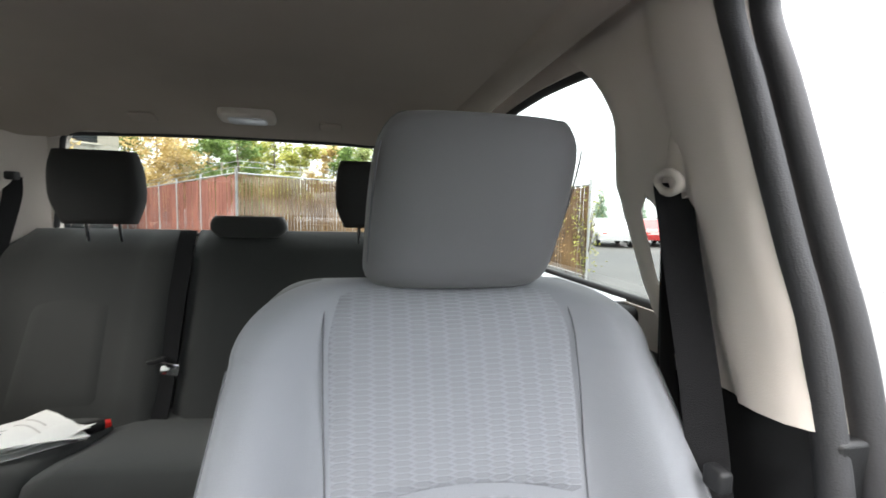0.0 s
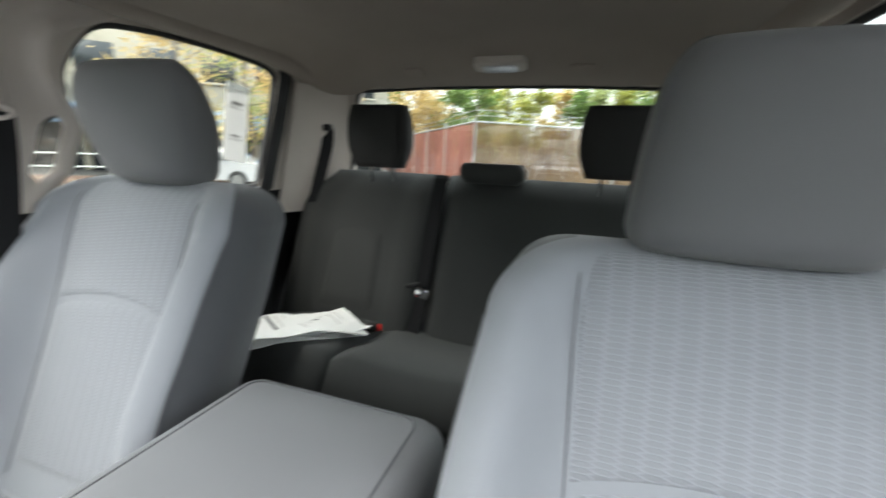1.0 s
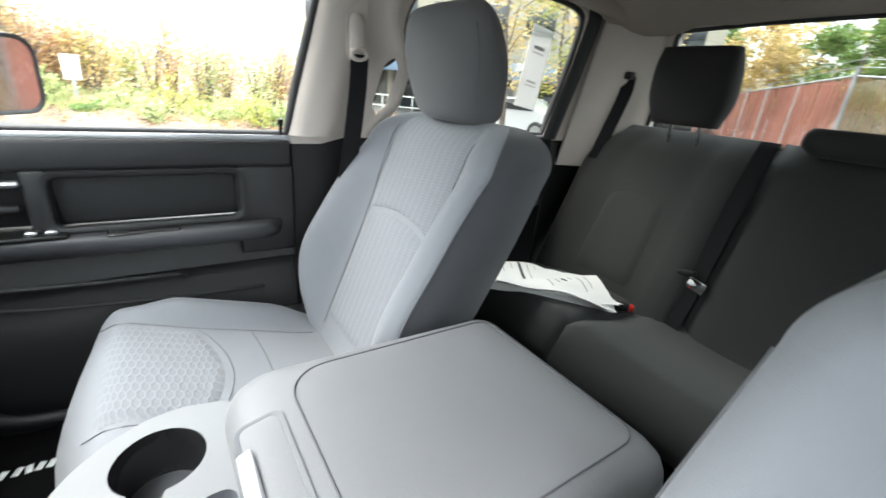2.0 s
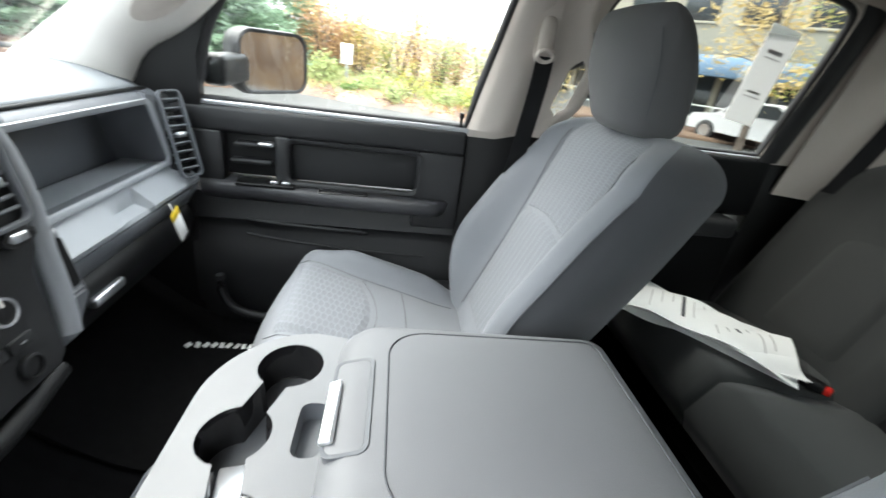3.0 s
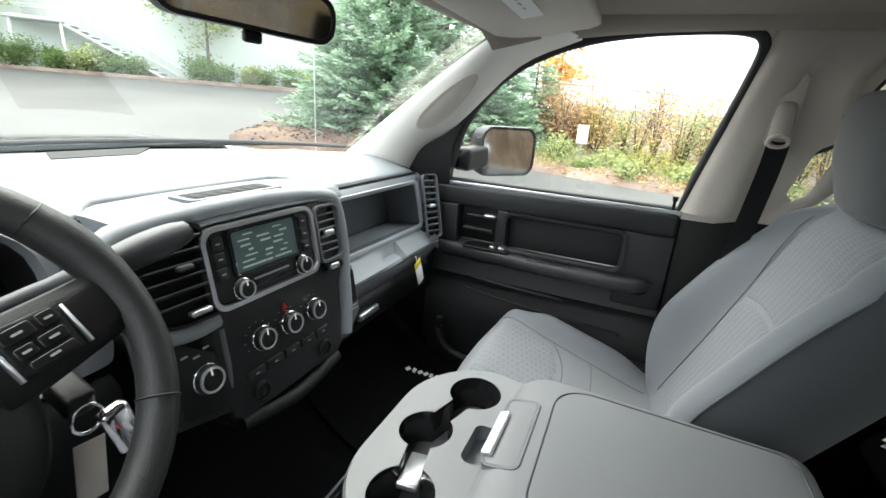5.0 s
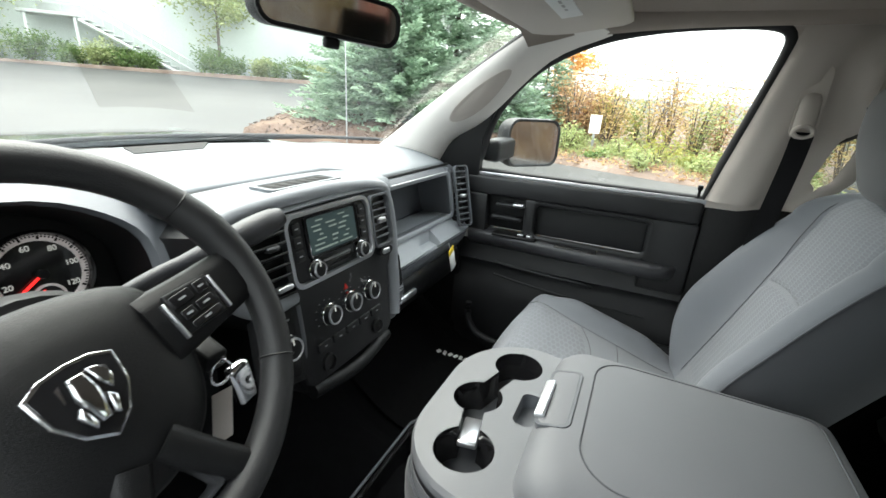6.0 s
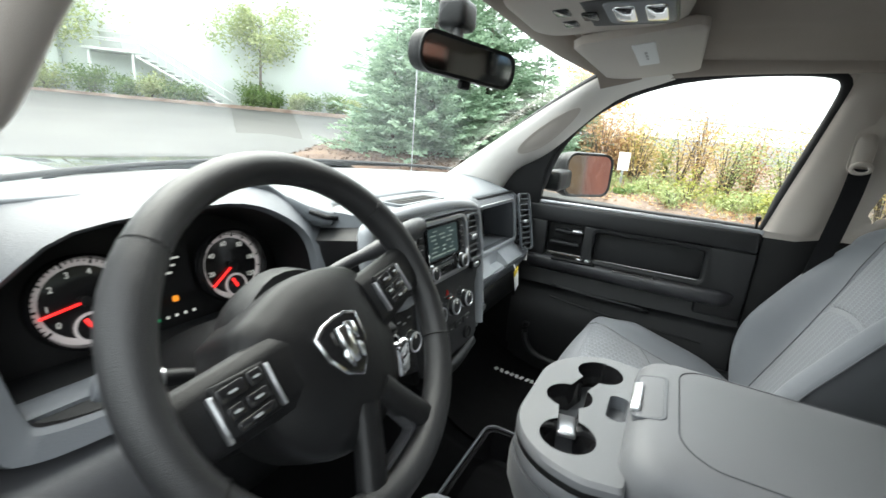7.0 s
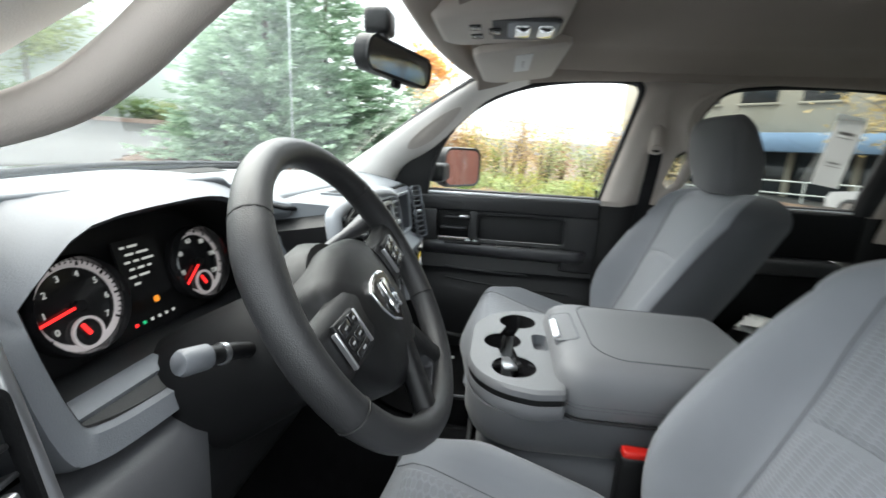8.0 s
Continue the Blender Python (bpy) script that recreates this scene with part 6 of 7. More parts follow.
part("card", block((-.018, 0, -.075), (.018, .0015, -.012), .001, 1, Matrix.Rotation(radians(24), 4, 'Y')), M_PAPER, tagp)
part("card_top", block((-.018, -.0005, -.012), (.018, .002, .008), .001, 1, Matrix.Rotation(radians(24), 4, 'Y')), M_YELLOW, tagp, "yellow upper part of the tag")
part("string", sweep([(0, 0, .0), (-.004, -.01, .02)], .0012, 5), M_PAPER, tagp)

# ---- overhead ----
def visor(s):
    v = thing("sun_visor", "beige sun visor folded up with a white label", "sun visor", (s * .335, .215, 1.185))
    pl = [(-.19, -.075), (-.17, -.092), (.12, -.085), (.165, -.06), (.185, -.02), (.185, .085), (.17, .10), (-.17, .10), (-.19, .085)]
    pl = [(a * (1.18 if s > 0 else -1.18), b * 1.15) for a, b in pl]
    tilt = Matrix.Rotation(radians(8), 4, 'X')
    part("panel", loft([[tuple(tilt @ Vector((a * f, b * f, z))) for a, b in pl] for f, z in ((.95, -.012), (1, -.007), (1, .007), (.95, .012))]), M_BEIGE, v)
    part("label", prism(rounded(.205, .040, .003, 2), .0015, tilt @ Matrix.Translation((-s * .075, .012, -.014))), M_PAPER, v, "white warning label")
    for k in range(3):
        part("print_bar", prism(rounded(.02 if k else .012, .005, .001, 2), .0004, tilt @ Matrix.Translation((-s * (.04 + .03 * k), .012, -.0146))), M_PINK_INK, v)
    part("pivot", sweep([(-s * .17, -.085, .0), (-s * .20, -.09, .012)], .009, 10), M_BEIGE, v)
    part("clip", block((s * .17 - .012, -.09, -.012), (s * .17 + .012, -.06, .012), .004), M_BEIGE, v)


visor(-1)


def overhead():
    o = thing("overhead_console", "beige overhead console with dark buttons and lamps", "overhead console", (0, .17, 1.215))
    part("shell", prism(rounded(.25, .26, .05), .055, Matrix.Translation((0, 0, .025)) @ Matrix.Rotation(radians(180), 4, 'X') @ Matrix.Rotation(radians(4), 4, 'X'), .02), M_BEIGE, o)
    part("button_panel", prism(rounded(.135, .235, .016), .005, Matrix.Translation((0, -.002, -.026)) @ Matrix.Rotation(radians(180), 4, 'X'), .002), M_ARM, o)
    part("lamp_panel", prism(rounded(.11, .095, .014), .004, Matrix.Translation((.005, .064, -.029)) @ Matrix.Rotation(radians(180), 4, 'X'), .002), M_DASH, o)
    for v in (.045, .088):
        l = part("lamp", prism(rounded(.075, .030, .008), .005, Matrix.Translation((.01, v, -.0325)) @ Matrix.Rotation(radians(180), 4, 'X'), .002), M_CHROME, o, "chrome-rimmed reading lamp")
    for u, v in ((-.035, -.085), (.03, -.085), (-.035, -.045), (.03, -.045), (0, -.008)):
        part("button", prism(rounded(.036, .024, .005, 3), .004, Matrix.Translation((u, v, -.031)) @ Matrix.Rotation(radians(180), 4, 'X'), .001), M_GLOSS, o)


overhead()


def mirror_inside():
    m = thing("rear_view_mirror", "black framed inside mirror on the windscreen", "mirror", (.055, -.012, 1.108))
    tilt = Matrix.Rotation(radians(-20), 4, 'Z') @ Matrix.Rotation(radians(-6), 4, 'X') @ Matrix.Rotation(radians(-2), 4, 'Y') @ facing((0, 0, 0))
    o = rounded(.222, .061, .025)
    part("housing", prism(o, .028, tilt @ Matrix.Translation((0, 0, -.026)), .006), M_BLACK, m)
    part("rim", frame_ring(o, rounded(.209, .049, .020), .005, tilt), M_BLACK, m)
    part("mirror_glass", prism(rounded(.212, .051, .021), .0025, tilt), M_MIRROR, m, "silvered mirror glass")
    part("tab", block((-.012, -.045, -.012), (.012, -.03, .0), .004, 2, tilt), M_BLACK, m)
    part("stem", sweep([(-.01, -.02, .0), (-.03, -.045, .04), (-.045, -.05, .085)], .011, 10), M_BLACK, m)
    part("mount", block((-.08, -.085, .060), (-.02, -.03, .11), .012, 3), M_BLACK, m)


mirror_inside()
dm = thing("dome_light", "small cab dome light with clear lens", "lamp", (.03, 1.60, 1.225))
part("base", prism(rounded(.16, .07, .02), .02, Matrix.Rotation(radians(180 - 14), 4, 'X'), .005), M_BEIGE, dm)
part("lens", prism(rounded(.11, .045, .014), .006, Matrix.Translation((0, .004, -.019)) @ Matrix.Rotation(radians(180 - 14), 4, 'X'), .003), M_SILVER, dm)
for x in (-.27, .27):
    hk = thing("coat_hook", "small beige coat hook panel on the headliner", "hook", (x, 1.64, 1.212))
    part("plate", prism(rounded(.07, .05, .012), .012, Matrix.Rotation(radians(180 - 18), 4, 'X'), .004), M_ROOF, hk)


# big windscreen-pillar grab handle on the driver side
gh = thing("grab_handle", "large beige grab handle on the windscreen pillar", "handle", (.68, -.12, .95))
GO = Vector((.68, -.12, .95))
part("grip", sweep([Vector(p) - GO for p in catmull([(.60, .10, 1.17), (.618, .035, 1.09), (.627, -.025, 1.038), (.63, -.069, 1.003), (.632, -.12, .974), (.637, -.19, .953), (.648, -.26, .946), (.672, -.31, .96)], 6)], .018, 12, 1.0), M_BEIGE, gh)
for p, r in (((.602, .10, 1.172), .024), ((.676, -.315, .962), .026)):
    part("mount", lathe([(r * .6, -.022), (r * .95, -.014), (r, 0), (r * .95, .014), (r * .6, .022), (.001, .024)], 20, Matrix.Translation(Vector(p) - GO)), M_BEIGE, gh)

# floor mat with woven lettering shown as bars
fm = thing("floor_mat", "black pile floor mat with pale woven bars", "floor mat", (-.48, .02, .13))
rows = []
for j in range(15):
    y = -.28 + .52 * j / 14
    rows.append([(-.23 + .46 * i / 12, y, .12 + .30 * smooth01((-.04 - y) / .5) + .012 - .13) for i in range(13)])
mt = part("mat_body", sheet(rows, .006), M_MAT, fm)
for k in range(11):
    y0 = -.138 + .0175 * k + .005 * (k > 5)
    z0 = -.01 + .30 * smooth01((-.04 - y0) / .5) + .0185
    slope = -.30 * 6 * (min(1, max(0, (-.04 - y0) / .5)) * (1 - min(1, max(0, (-.04 - y0) / .5)))) / .5
    part("woven_bar", block((-.011, -.0060, 0), (.011, .0060, .0016), .0006, 1, Matrix.Translation((-.11 - (.05 - z0) * 1.54 + .001 * k, y0, z0)) @ Matrix.Rotation(math.atan(slope), 4, 'X') @ Matrix.Rotation(radians(-18 + 25 * (k % 3 == 1)), 4, 'Z')), M_PAPER, fm, "pale woven bar")

# sticker sheet in the rear side window
stk = thing("window_sticker", "white price sheet taped inside the rear window", "sticker", (-.752, 1.34, 1.01))
SK = Matrix.Rotation(radians(-9), 4, 'X')
part("sheet", block((-.0008, -.045, -.12), (.0008, .045, .12), 0, 1, SK), M_STICKER, stk, smooth=False)
for k, (v, h, wv) in enumerate(((.060, .010, .045), (.045, .003, .05), (-.040, .006, .04), (-.052, .003, .05))):
    part("print_bar", block((.0009, -wv / 2, v - h / 2), (.0014, wv / 2, v + h / 2), 0, 1, SK), M_PINK_INK, stk, smooth=False)


# ---- outside of the truck ----
def door_mirror():
    m = thing("door_mirror", "black towing door mirror with flat glass", "mirror", (-1.05, .012, .875))
    face = Matrix.Rotation(radians(-36), 4, 'Z') @ facing((0, 0, 0))
    o = rounded(.245, .172, .045)
    part("housing", loft([[tuple(face @ Vector((u * f, v * f, w))) for u, v in o] for f, w in ((.5, -.10), (.8, -.085), (.97, -.05), (1.03, -.01), (1.0, .012))]), M_BLACK, m)
    part("mirror_glass", prism(rounded(.224, .153, .038), .003, face @ Matrix.Translation((0, 0, .012))), M_MIRROR, m, "silvered mirror glass")
    part("rim", frame_ring(rounded(.245, .172, .045), rounded(.225, .154, .038), .008, face @ Matrix.Translation((0, 0, .010))), M_BLACK_SOFT, m)
    part("arm", block((.06, -.10, -.055), (.26, -.04, .02), .016, 3), M_BLACK, m)


door_mirror()
hood = thing("hood", "dark painted truck bonnet with raised centre", "bonnet", (0, -1.2, .72))
rows = []
for j in range(13):
    t = j / 12
    y = -.66 - 1.15 * t
    rows.append([(u * (.80 - .02 * t), y + 1.2, .80 + .05 * smooth01((.62 - abs(u)) / .15) - .10 * t ** 2 - .03 * abs(u) ** 3 - .693) for u in [-1 + 2 * i / 24 for i in range(25)]])
part("panel", sheet(rows, .01), M_PAINT, hood)
part("cowl", block((-.74, .50, .07), (.74, .60, .115), .01), M_BLACK, hood)
for s in (-1, 1):
    part("fender", block((s * .86 - .06, -.62, -.95), (s * .86 + .06, .52, .075), .04, 3), M_PAINT, hood)
part("nose", block((-.80, -.68, -.95), (.80, -.60, -.02), .03, 3), M_PAINT, hood)
for k, (xa, ya, xb, yb) in enumerate(((-.10, -.70, .56, -.62), (-.62, -.60, .02, -.68))):
    wi = thing("wiper", "black windscreen wiper lying at rest", "wiper", (xa, ya, .862))
    part("blade", sweep([(0, 0, 0), ((xb - xa) / 2, (yb - ya) / 2 - .012, .008), (xb - xa, yb - ya, .002)], .005, 6), M_BLACK, wi)
    part("arm", sweep([((xb - xa) * .45, (yb - ya) * .45 - .01, .012), ((xb - xa) * .1, -.06, .0)], .005, 6), M_BLACK, wi)
an = thing("antenna", "thin pale whip antenna on the wing", "antenna", (-.86, -.70, .78))
part("mast", sweep([(0, 0, 0), (0, 0, .8)], .0025, 6), M_SILVER, an)
part("base", lathe([(.015, 0), (.012, .02), (.004, .03)], 12), M_BLACK, an)
bed = thing("pickup_bed", "dark painted pickup bed rail behind the cab", "truck bed", (0, 3.0, .3))
for lo, hi in (((-.98, -1.05, -.5), (-.90, .95, .42)), ((.90, -1.05, -.5), (.98, .95, .42)), ((-.98, .90, -.5), (.98, .96, .42)), ((-.9, -1.05, -.5), (.9, .95, -.42))):
    part("bed_panel", block(lo, hi, .02), M_PAINT, bed)

# ---- outside: yard, buildings, plants ----
def gz(x, y):
    """Height of the yard: level by the truck and behind, rising gently ahead."""
    s = -x * .64 - y * .77
    return -.58 + .08 * (max(0.0, s - 1.0) if s < 60 else 59 + .1 * (s - 60))


def at_az(az, d):
    """A place by bearing (degrees from the passenger side towards the front) and distance."""
    return (.5 - d * math.cos(radians(az)), .35 - d * math.sin(radians(az)))


def outdoor(name, c1, c2, scale, rough=.95, bump=.5, dist=.02, fine=60.0):
    """Rough outdoor surface: two colours by patches, fine grain on top."""
    m = bpy.data.materials.new(name)
    m.use_nodes = True
    n, l = m.node_tree.nodes, m.node_tree.links
    b = n["Principled BSDF"]
    b.inputs["Roughness"].default_value = rough
    b.inputs["Specular IOR Level"].default_value = .25
    tc = n.new("ShaderNodeTexCoord")
    a = n.new("ShaderNodeTexNoise")
    a.inputs["Scale"].default_value, a.inputs["Detail"].default_value = scale, 8
    f = n.new("ShaderNodeTexNoise")
    f.inputs["Scale"].default_value, f.inputs["Detail"].default_value = fine, 4
    l.new(tc.outputs["Object"], a.inputs["Vector"])
    l.new(tc.outputs["Object"], f.inputs["Vector"])
    r = n.new("ShaderNodeMapRange")
    r.inputs[1].default_value, r.inputs[2].default_value = .35, .65
    l.new(a.outputs[0], r.inputs[0])
    mx = n.new("ShaderNodeMix")
    mx.data_type = 'RGBA'
    mx.inputs[6].default_value, mx.inputs[7].default_value = (*c1, 1), (*c2, 1)
    l.new(r.outputs[0], mx.inputs[0])
    g = n.new("ShaderNodeMapRange")
    g.inputs[3].default_value, g.inputs[4].default_value = .75, 1.25
    l.new(f.outputs[0], g.inputs[0])
    sc = n.new("ShaderNodeVectorMath")
    sc.operation = 'SCALE'
    l.new(mx.outputs[2], sc.inputs[0])
    l.new(g.outputs[0], sc.inputs["Scale"])
    l.new(sc.outputs[0], b.inputs["Base Color"])
    bp = n.new("ShaderNodeBump")
    bp.inputs["Strength"].default_value, bp.inputs["Distance"].default_value = bump, dist
    l.new(f.outputs[0], bp.inputs["Height"])
    l.new(bp.outputs[0], b.inputs["Normal"])
    return m


def leafy(name, c1, c2):
    """Leaves whose colour differs from leaf to leaf."""
    m = bpy.data.materials.new(name)
    m.use_nodes = True
    n, l = m.node_tree.nodes, m.node_tree.links
    b = n["Principled BSDF"]
    b.inputs["Roughness"].default_value = .6
    g = n.new("ShaderNodeNewGeometry")
    mx = n.new("ShaderNodeMix")
    mx.data_type = 'RGBA'
    mx.inputs[6].default_value, mx.inputs[7].default_value = (*c1, 1), (*c2, 1)
    l.new(g.outputs["Random Per Island"], mx.inputs[0])
    l.new(mx.outputs[2], b.inputs["Base Color"])
    tr = n.new("ShaderNodeBsdfTranslucent")
    l.new(mx.outputs[2], tr.inputs[0])
    ms = n.new("ShaderNodeMixShader")
    ms.inputs[0].default_value = .35
    l.new(b.outputs[0], ms.inputs[1])
    l.new(tr.outputs[0], ms.inputs[2])
    l.new(ms.outputs[0], n["Material Output"].inputs[0])
    return m


M_ASPHALT = outdoor("asphalt", (.042, .042, .042), (.064, .063, .061), .25, .6, .4, .01, 40)
M_MULCH = outdoor("bark_mulch", (.075, .045, .034), (.15, .10, .07), 1.5, .95, 1.0, .06, 14)
M_GRAVEL = outdoor("gravel_verge", (.12, .085, .066), (.21, .16, .13), 1.2, .95, .8, .03, 25)
M_STUCCO = outdoor("pale_wall", (.50, .55, .51), (.56, .61, .565), .3, .9, .1, .005, 30)
M_CREAM = outdoor("cream_wall", (.33, .305, .25), (.38, .35, .29), .3, .9, .1, .005, 30)
M_BLUE = outdoor("blue_band", (.16, .24, .36), (.19, .28, .40), .5, .7, .1, .005, 30)
M_DARKGLASS = material("dark_building_glass", (.03, .035, .04), .15, tone=.2)
M_STEEL = material("painted_steel", (.5, .52, .5), .5, tone=.1)
M_GALV = material("galvanised_wire", (.35, .36, .37), .5, metal=.6, tone=.1)
M_REDPANEL = outdoor("red_fence_slats", (.17, .065, .05), (.25, .10, .075), .8, .85, .3, .01, 12)
M_SLAT = outdoor("brown_fence_slats", (.075, .042, .022), (.17, .105, .05), 1.2, .85, .4, .01, 16)
M_BARK = outdoor("bark", (.07, .055, .045), (.16, .13, .11), 4, .95, 1.0, .02, 30)
M_BIRCH = outdoor("pale_bark", (.42, .40, .36), (.55, .52, .47), 3, .9, .5, .01, 20)
M_SPRUCE = leafy("spruce_needles", (.14, .225, .14), (.36, .48, .34))
M_LEAF_GREEN = leafy("green_leaves", (.07, .14, .03), (.18, .26, .07))
M_LEAF_YELLOW = leafy("yellow_leaves", (.42, .31, .12), (.62, .47, .22))
M_LEAF_OLIVE = leafy("olive_leaves", (.18, .22, .04), (.42, .40, .10))
M_LEAF_RUST = leafy("rust_leaves", (.34, .18, .10), (.52, .36, .18))
M_LEAF_ORANGE = leafy("orange_leaves", (.60, .28, .06), (.78, .50, .14))
M_LEAF_PALE = leafy("pale_leaves", (.22, .28, .10), (.42, .46, .20))


# ground: one sheet to the horizon
def ground_sheet():
    ticks = [-900, -300, -120, -70, -50] + [-40 + 2.5 * k for k in range(33)] + [50, 70, 120, 300, 900]
    rows = [[(x, y, gz(x, y) + .01 * noise.noise(Vector((x * .3, y * .3, 0)))) for x in ticks] for y in ticks]
    return sheet(rows)


tagged(part("ground", ground_sheet(), M_ASPHALT), "grey asphalt yard rising gently ahead of the truck", "ground", kind="structure")


def patch(name, pts, mat, label, lift=.02, mound=0.0, category="ground"):
    """A low bed of earth or gravel over the yard, domed in the middle."""
    cx, cy = sum(p[0] for p in pts) / len(pts), sum(p[1] for p in pts) / len(pts)
    secs = []
    for f, h in ((1.0, -.05), (.985, lift), (.9, lift + mound * .4), (.7, lift + mound * .75), (.4, lift + mound), (.05, lift + mound)):
        ring = []
        for k, (x, y) in enumerate(pts):
            px, py = cx + (x - cx) * f, cy + (y - cy) * f
            ring.append((px, py, gz(px, py) + h + (.05 * noise.noise(Vector((px, py, 3))) if h > 0 and f < .95 else 0)))
        secs.append(ring)
    ob = part(name, loft(secs), mat)
    return tagged(ob, label, category, kind="structure")


def ring_pts(pts, n=6):
    return [(p.x, p.y) for p in catmull([(x, y, 0) for x, y in pts + pts[:1]], n)[:-1]]


mulch_bed = patch("ground_mulch_bed", ring_pts([at_az(50, 10.2), at_az(44, 8.6), at_az(36, 8.6), at_az(26, 9.0), at_az(14, 10.5), at_az(14, 19), at_az(32, 19), at_az(43, 14)]), M_MULCH, "raised bed of red-brown bark mulch", .12, .25)
verge_bed = patch("ground_verge", ring_pts([at_az(17, 9.8), at_az(4, 9.4), at_az(-8, 9.6), at_az(-18, 10.5), at_az(-18, 30), at_az(0, 32), at_az(17, 30)]), M_GRAVEL, "stony verge at the yard's edge", .06, .2)
patch("ground_grass", ring_pts([at_az(-22, 15), at_az(-32, 16.3), at_az(-46, 19), at_az(-46, 23), at_az(-32, 20), at_az(-22, 18)]), M_MULCH, "planting strip along the building", .08, .1)


class Quads:
    """Collects many small faces for one mesh."""

    def __init__(self):
        self.v, self.f = [], []

    def leaf(self, p, s, rng, up=None, long=1.6):
        a = rng.random() * 6.283
        t = Vector((math.cos(a), math.sin(a), rng.uniform(-.6, .6))).normalized() if up is None else up
        b = t.cross(Vector((rng.uniform(-1, 1), rng.uniform(-1, 1), rng.uniform(-1, 1)))).normalized()
        i = len(self.v)
        p = Vector(p)
        self.v += [p - b * s * .5, p + t * s * long * .5 - b * s * .15, p + t * s * long, p + t * s * long * .5 + b * s * .5]
        self.f.append((i, i + 1, i + 2, i + 3))

    def part(self, name, mat, parent):
        me = bpy.data.meshes.new(name)
        me.from_pydata([tuple(q) for q in self.v], [], self.f)
        me.materials.append(mat)
        ob = new(name, me)
        ob.parent = parent
        return ob


def spruce(x, y, h, seed, r=.44):
    rng = random.Random(seed)
    t = thing("spruce_tree", "dense blue-green spruce on the mulch bed", "tree", (x, y, gz(x, y)), group="spruces")
    part("trunk", sweep([(0, 0, -.1), (.03, 0, h * .5), (0, 0, h * .97)], [.10 * h / 5, .06 * h / 5, .008], 8), M_BARK, t)
    q = Quads()
    br = bmesh.new()
    levels = int(h * 7)
    for k in range(levels):
        z = h * (.03 + .95 * k / levels)
        rr = h * r * (1 - z / h) ** .85 + .05
        for j in range(max(4, int(15 * (1 - z / h) + 4))):
            a = rng.random() * 6.283
            L = rr * rng.uniform(.7, 1.08)
            d = Vector((math.cos(a), math.sin(a), 0))
            droop = rng.uniform(-.25, .05)
            n = max(3, int(L / .10))
            for i in range(n):
                f = (i + .5) / n
                p = Vector((0, 0, z)) + d * L * f + Vector((0, 0, droop * L * f + .12 * L * f * f))
                sd = Vector((-d.y, d.x, 0))
                for sgn in (-1, 1):
                    up = (d * .8 + sd * sgn * rng.uniform(.4, 1.1) + Vector((0, 0, rng.uniform(-.35, .35)))).normalized()
                    q.leaf(p, .085 * rng.uniform(.7, 1.3), rng, up, 3.0 * (1.15 - .5 * f))
                if f > .4:
                    q.leaf(p, .075, rng, (d + Vector((0, 0, rng.uniform(-.2, .5)))).normalized(), 3.0)
    q.part("crown", M_SPRUCE, t)
    return t


def broadleaf(name, x, y, h, w, seed, mat, label, leaves=2200, trunk=M_BARK, bare=.25, leaf=.09, group="", z0=None, category="tree"):
    """Tapered trunk with limbs, and small leaves in loose clumps about the twigs."""
    rng = random.Random(seed)
    t = thing(name, label, category, (x, y, gz(x, y) if z0 is None else z0), group=group)
    lean = rng.uniform(-.05, .05) * h
    line = [(0, 0, -.1), (lean * .3, 0, h * .3), (lean, lean * .5, h * .7), (lean * 1.2, 0, h * .95)]
    tr = part("trunk", sweep(catmull(line, 4), [max(.006, .022 * h * (1 - .9 * k / 12)) for k in range(13)], 8), trunk, t)
    q = Quads()
    limbs = bmesh.new()
    tips = []
    for k in range(int(9 + 2 * h)):
        z = h * rng.uniform(bare, .92)
        a = rng.random() * 6.283
        L = w * .5 * rng.uniform(.55, 1.1) * (1 - .55 * max(0, (z / h - .55)) / .45)
        p0 = Vector((lean * z / h, 0, z))
        p1 = p0 + Vector((math.cos(a) * L, math.sin(a) * L, L * rng.uniform(.15, .75)))
        b2 = sweep([p0, p0.lerp(p1, .5) + Vector((0, 0, .06 * L)), p1], [.008 * h ** .6, .005 * h ** .6, .002], 5)
        me = bpy.data.meshes.new("tmp")
        b2.to_mesh(me)
        b2.free()
        limbs.from_mesh(me)
        bpy.data.meshes.remove(me)
        for f in (.45, .65, .85, 1.0):
            tips.append((p0.lerp(p1, f), L * .30 + .12))
    part("limbs", limbs, trunk, t)
    for k in range(leaves):
        c, r = tips[rng.randrange(len(tips))]
        v = Vector((rng.gauss(0, 1), rng.gauss(0, 1), rng.gauss(0, .8)))
        q.leaf(c + v * r * .5, leaf * rng.uniform(.6, 1.4), rng)
    q.part("crown", mat, t)
    return t


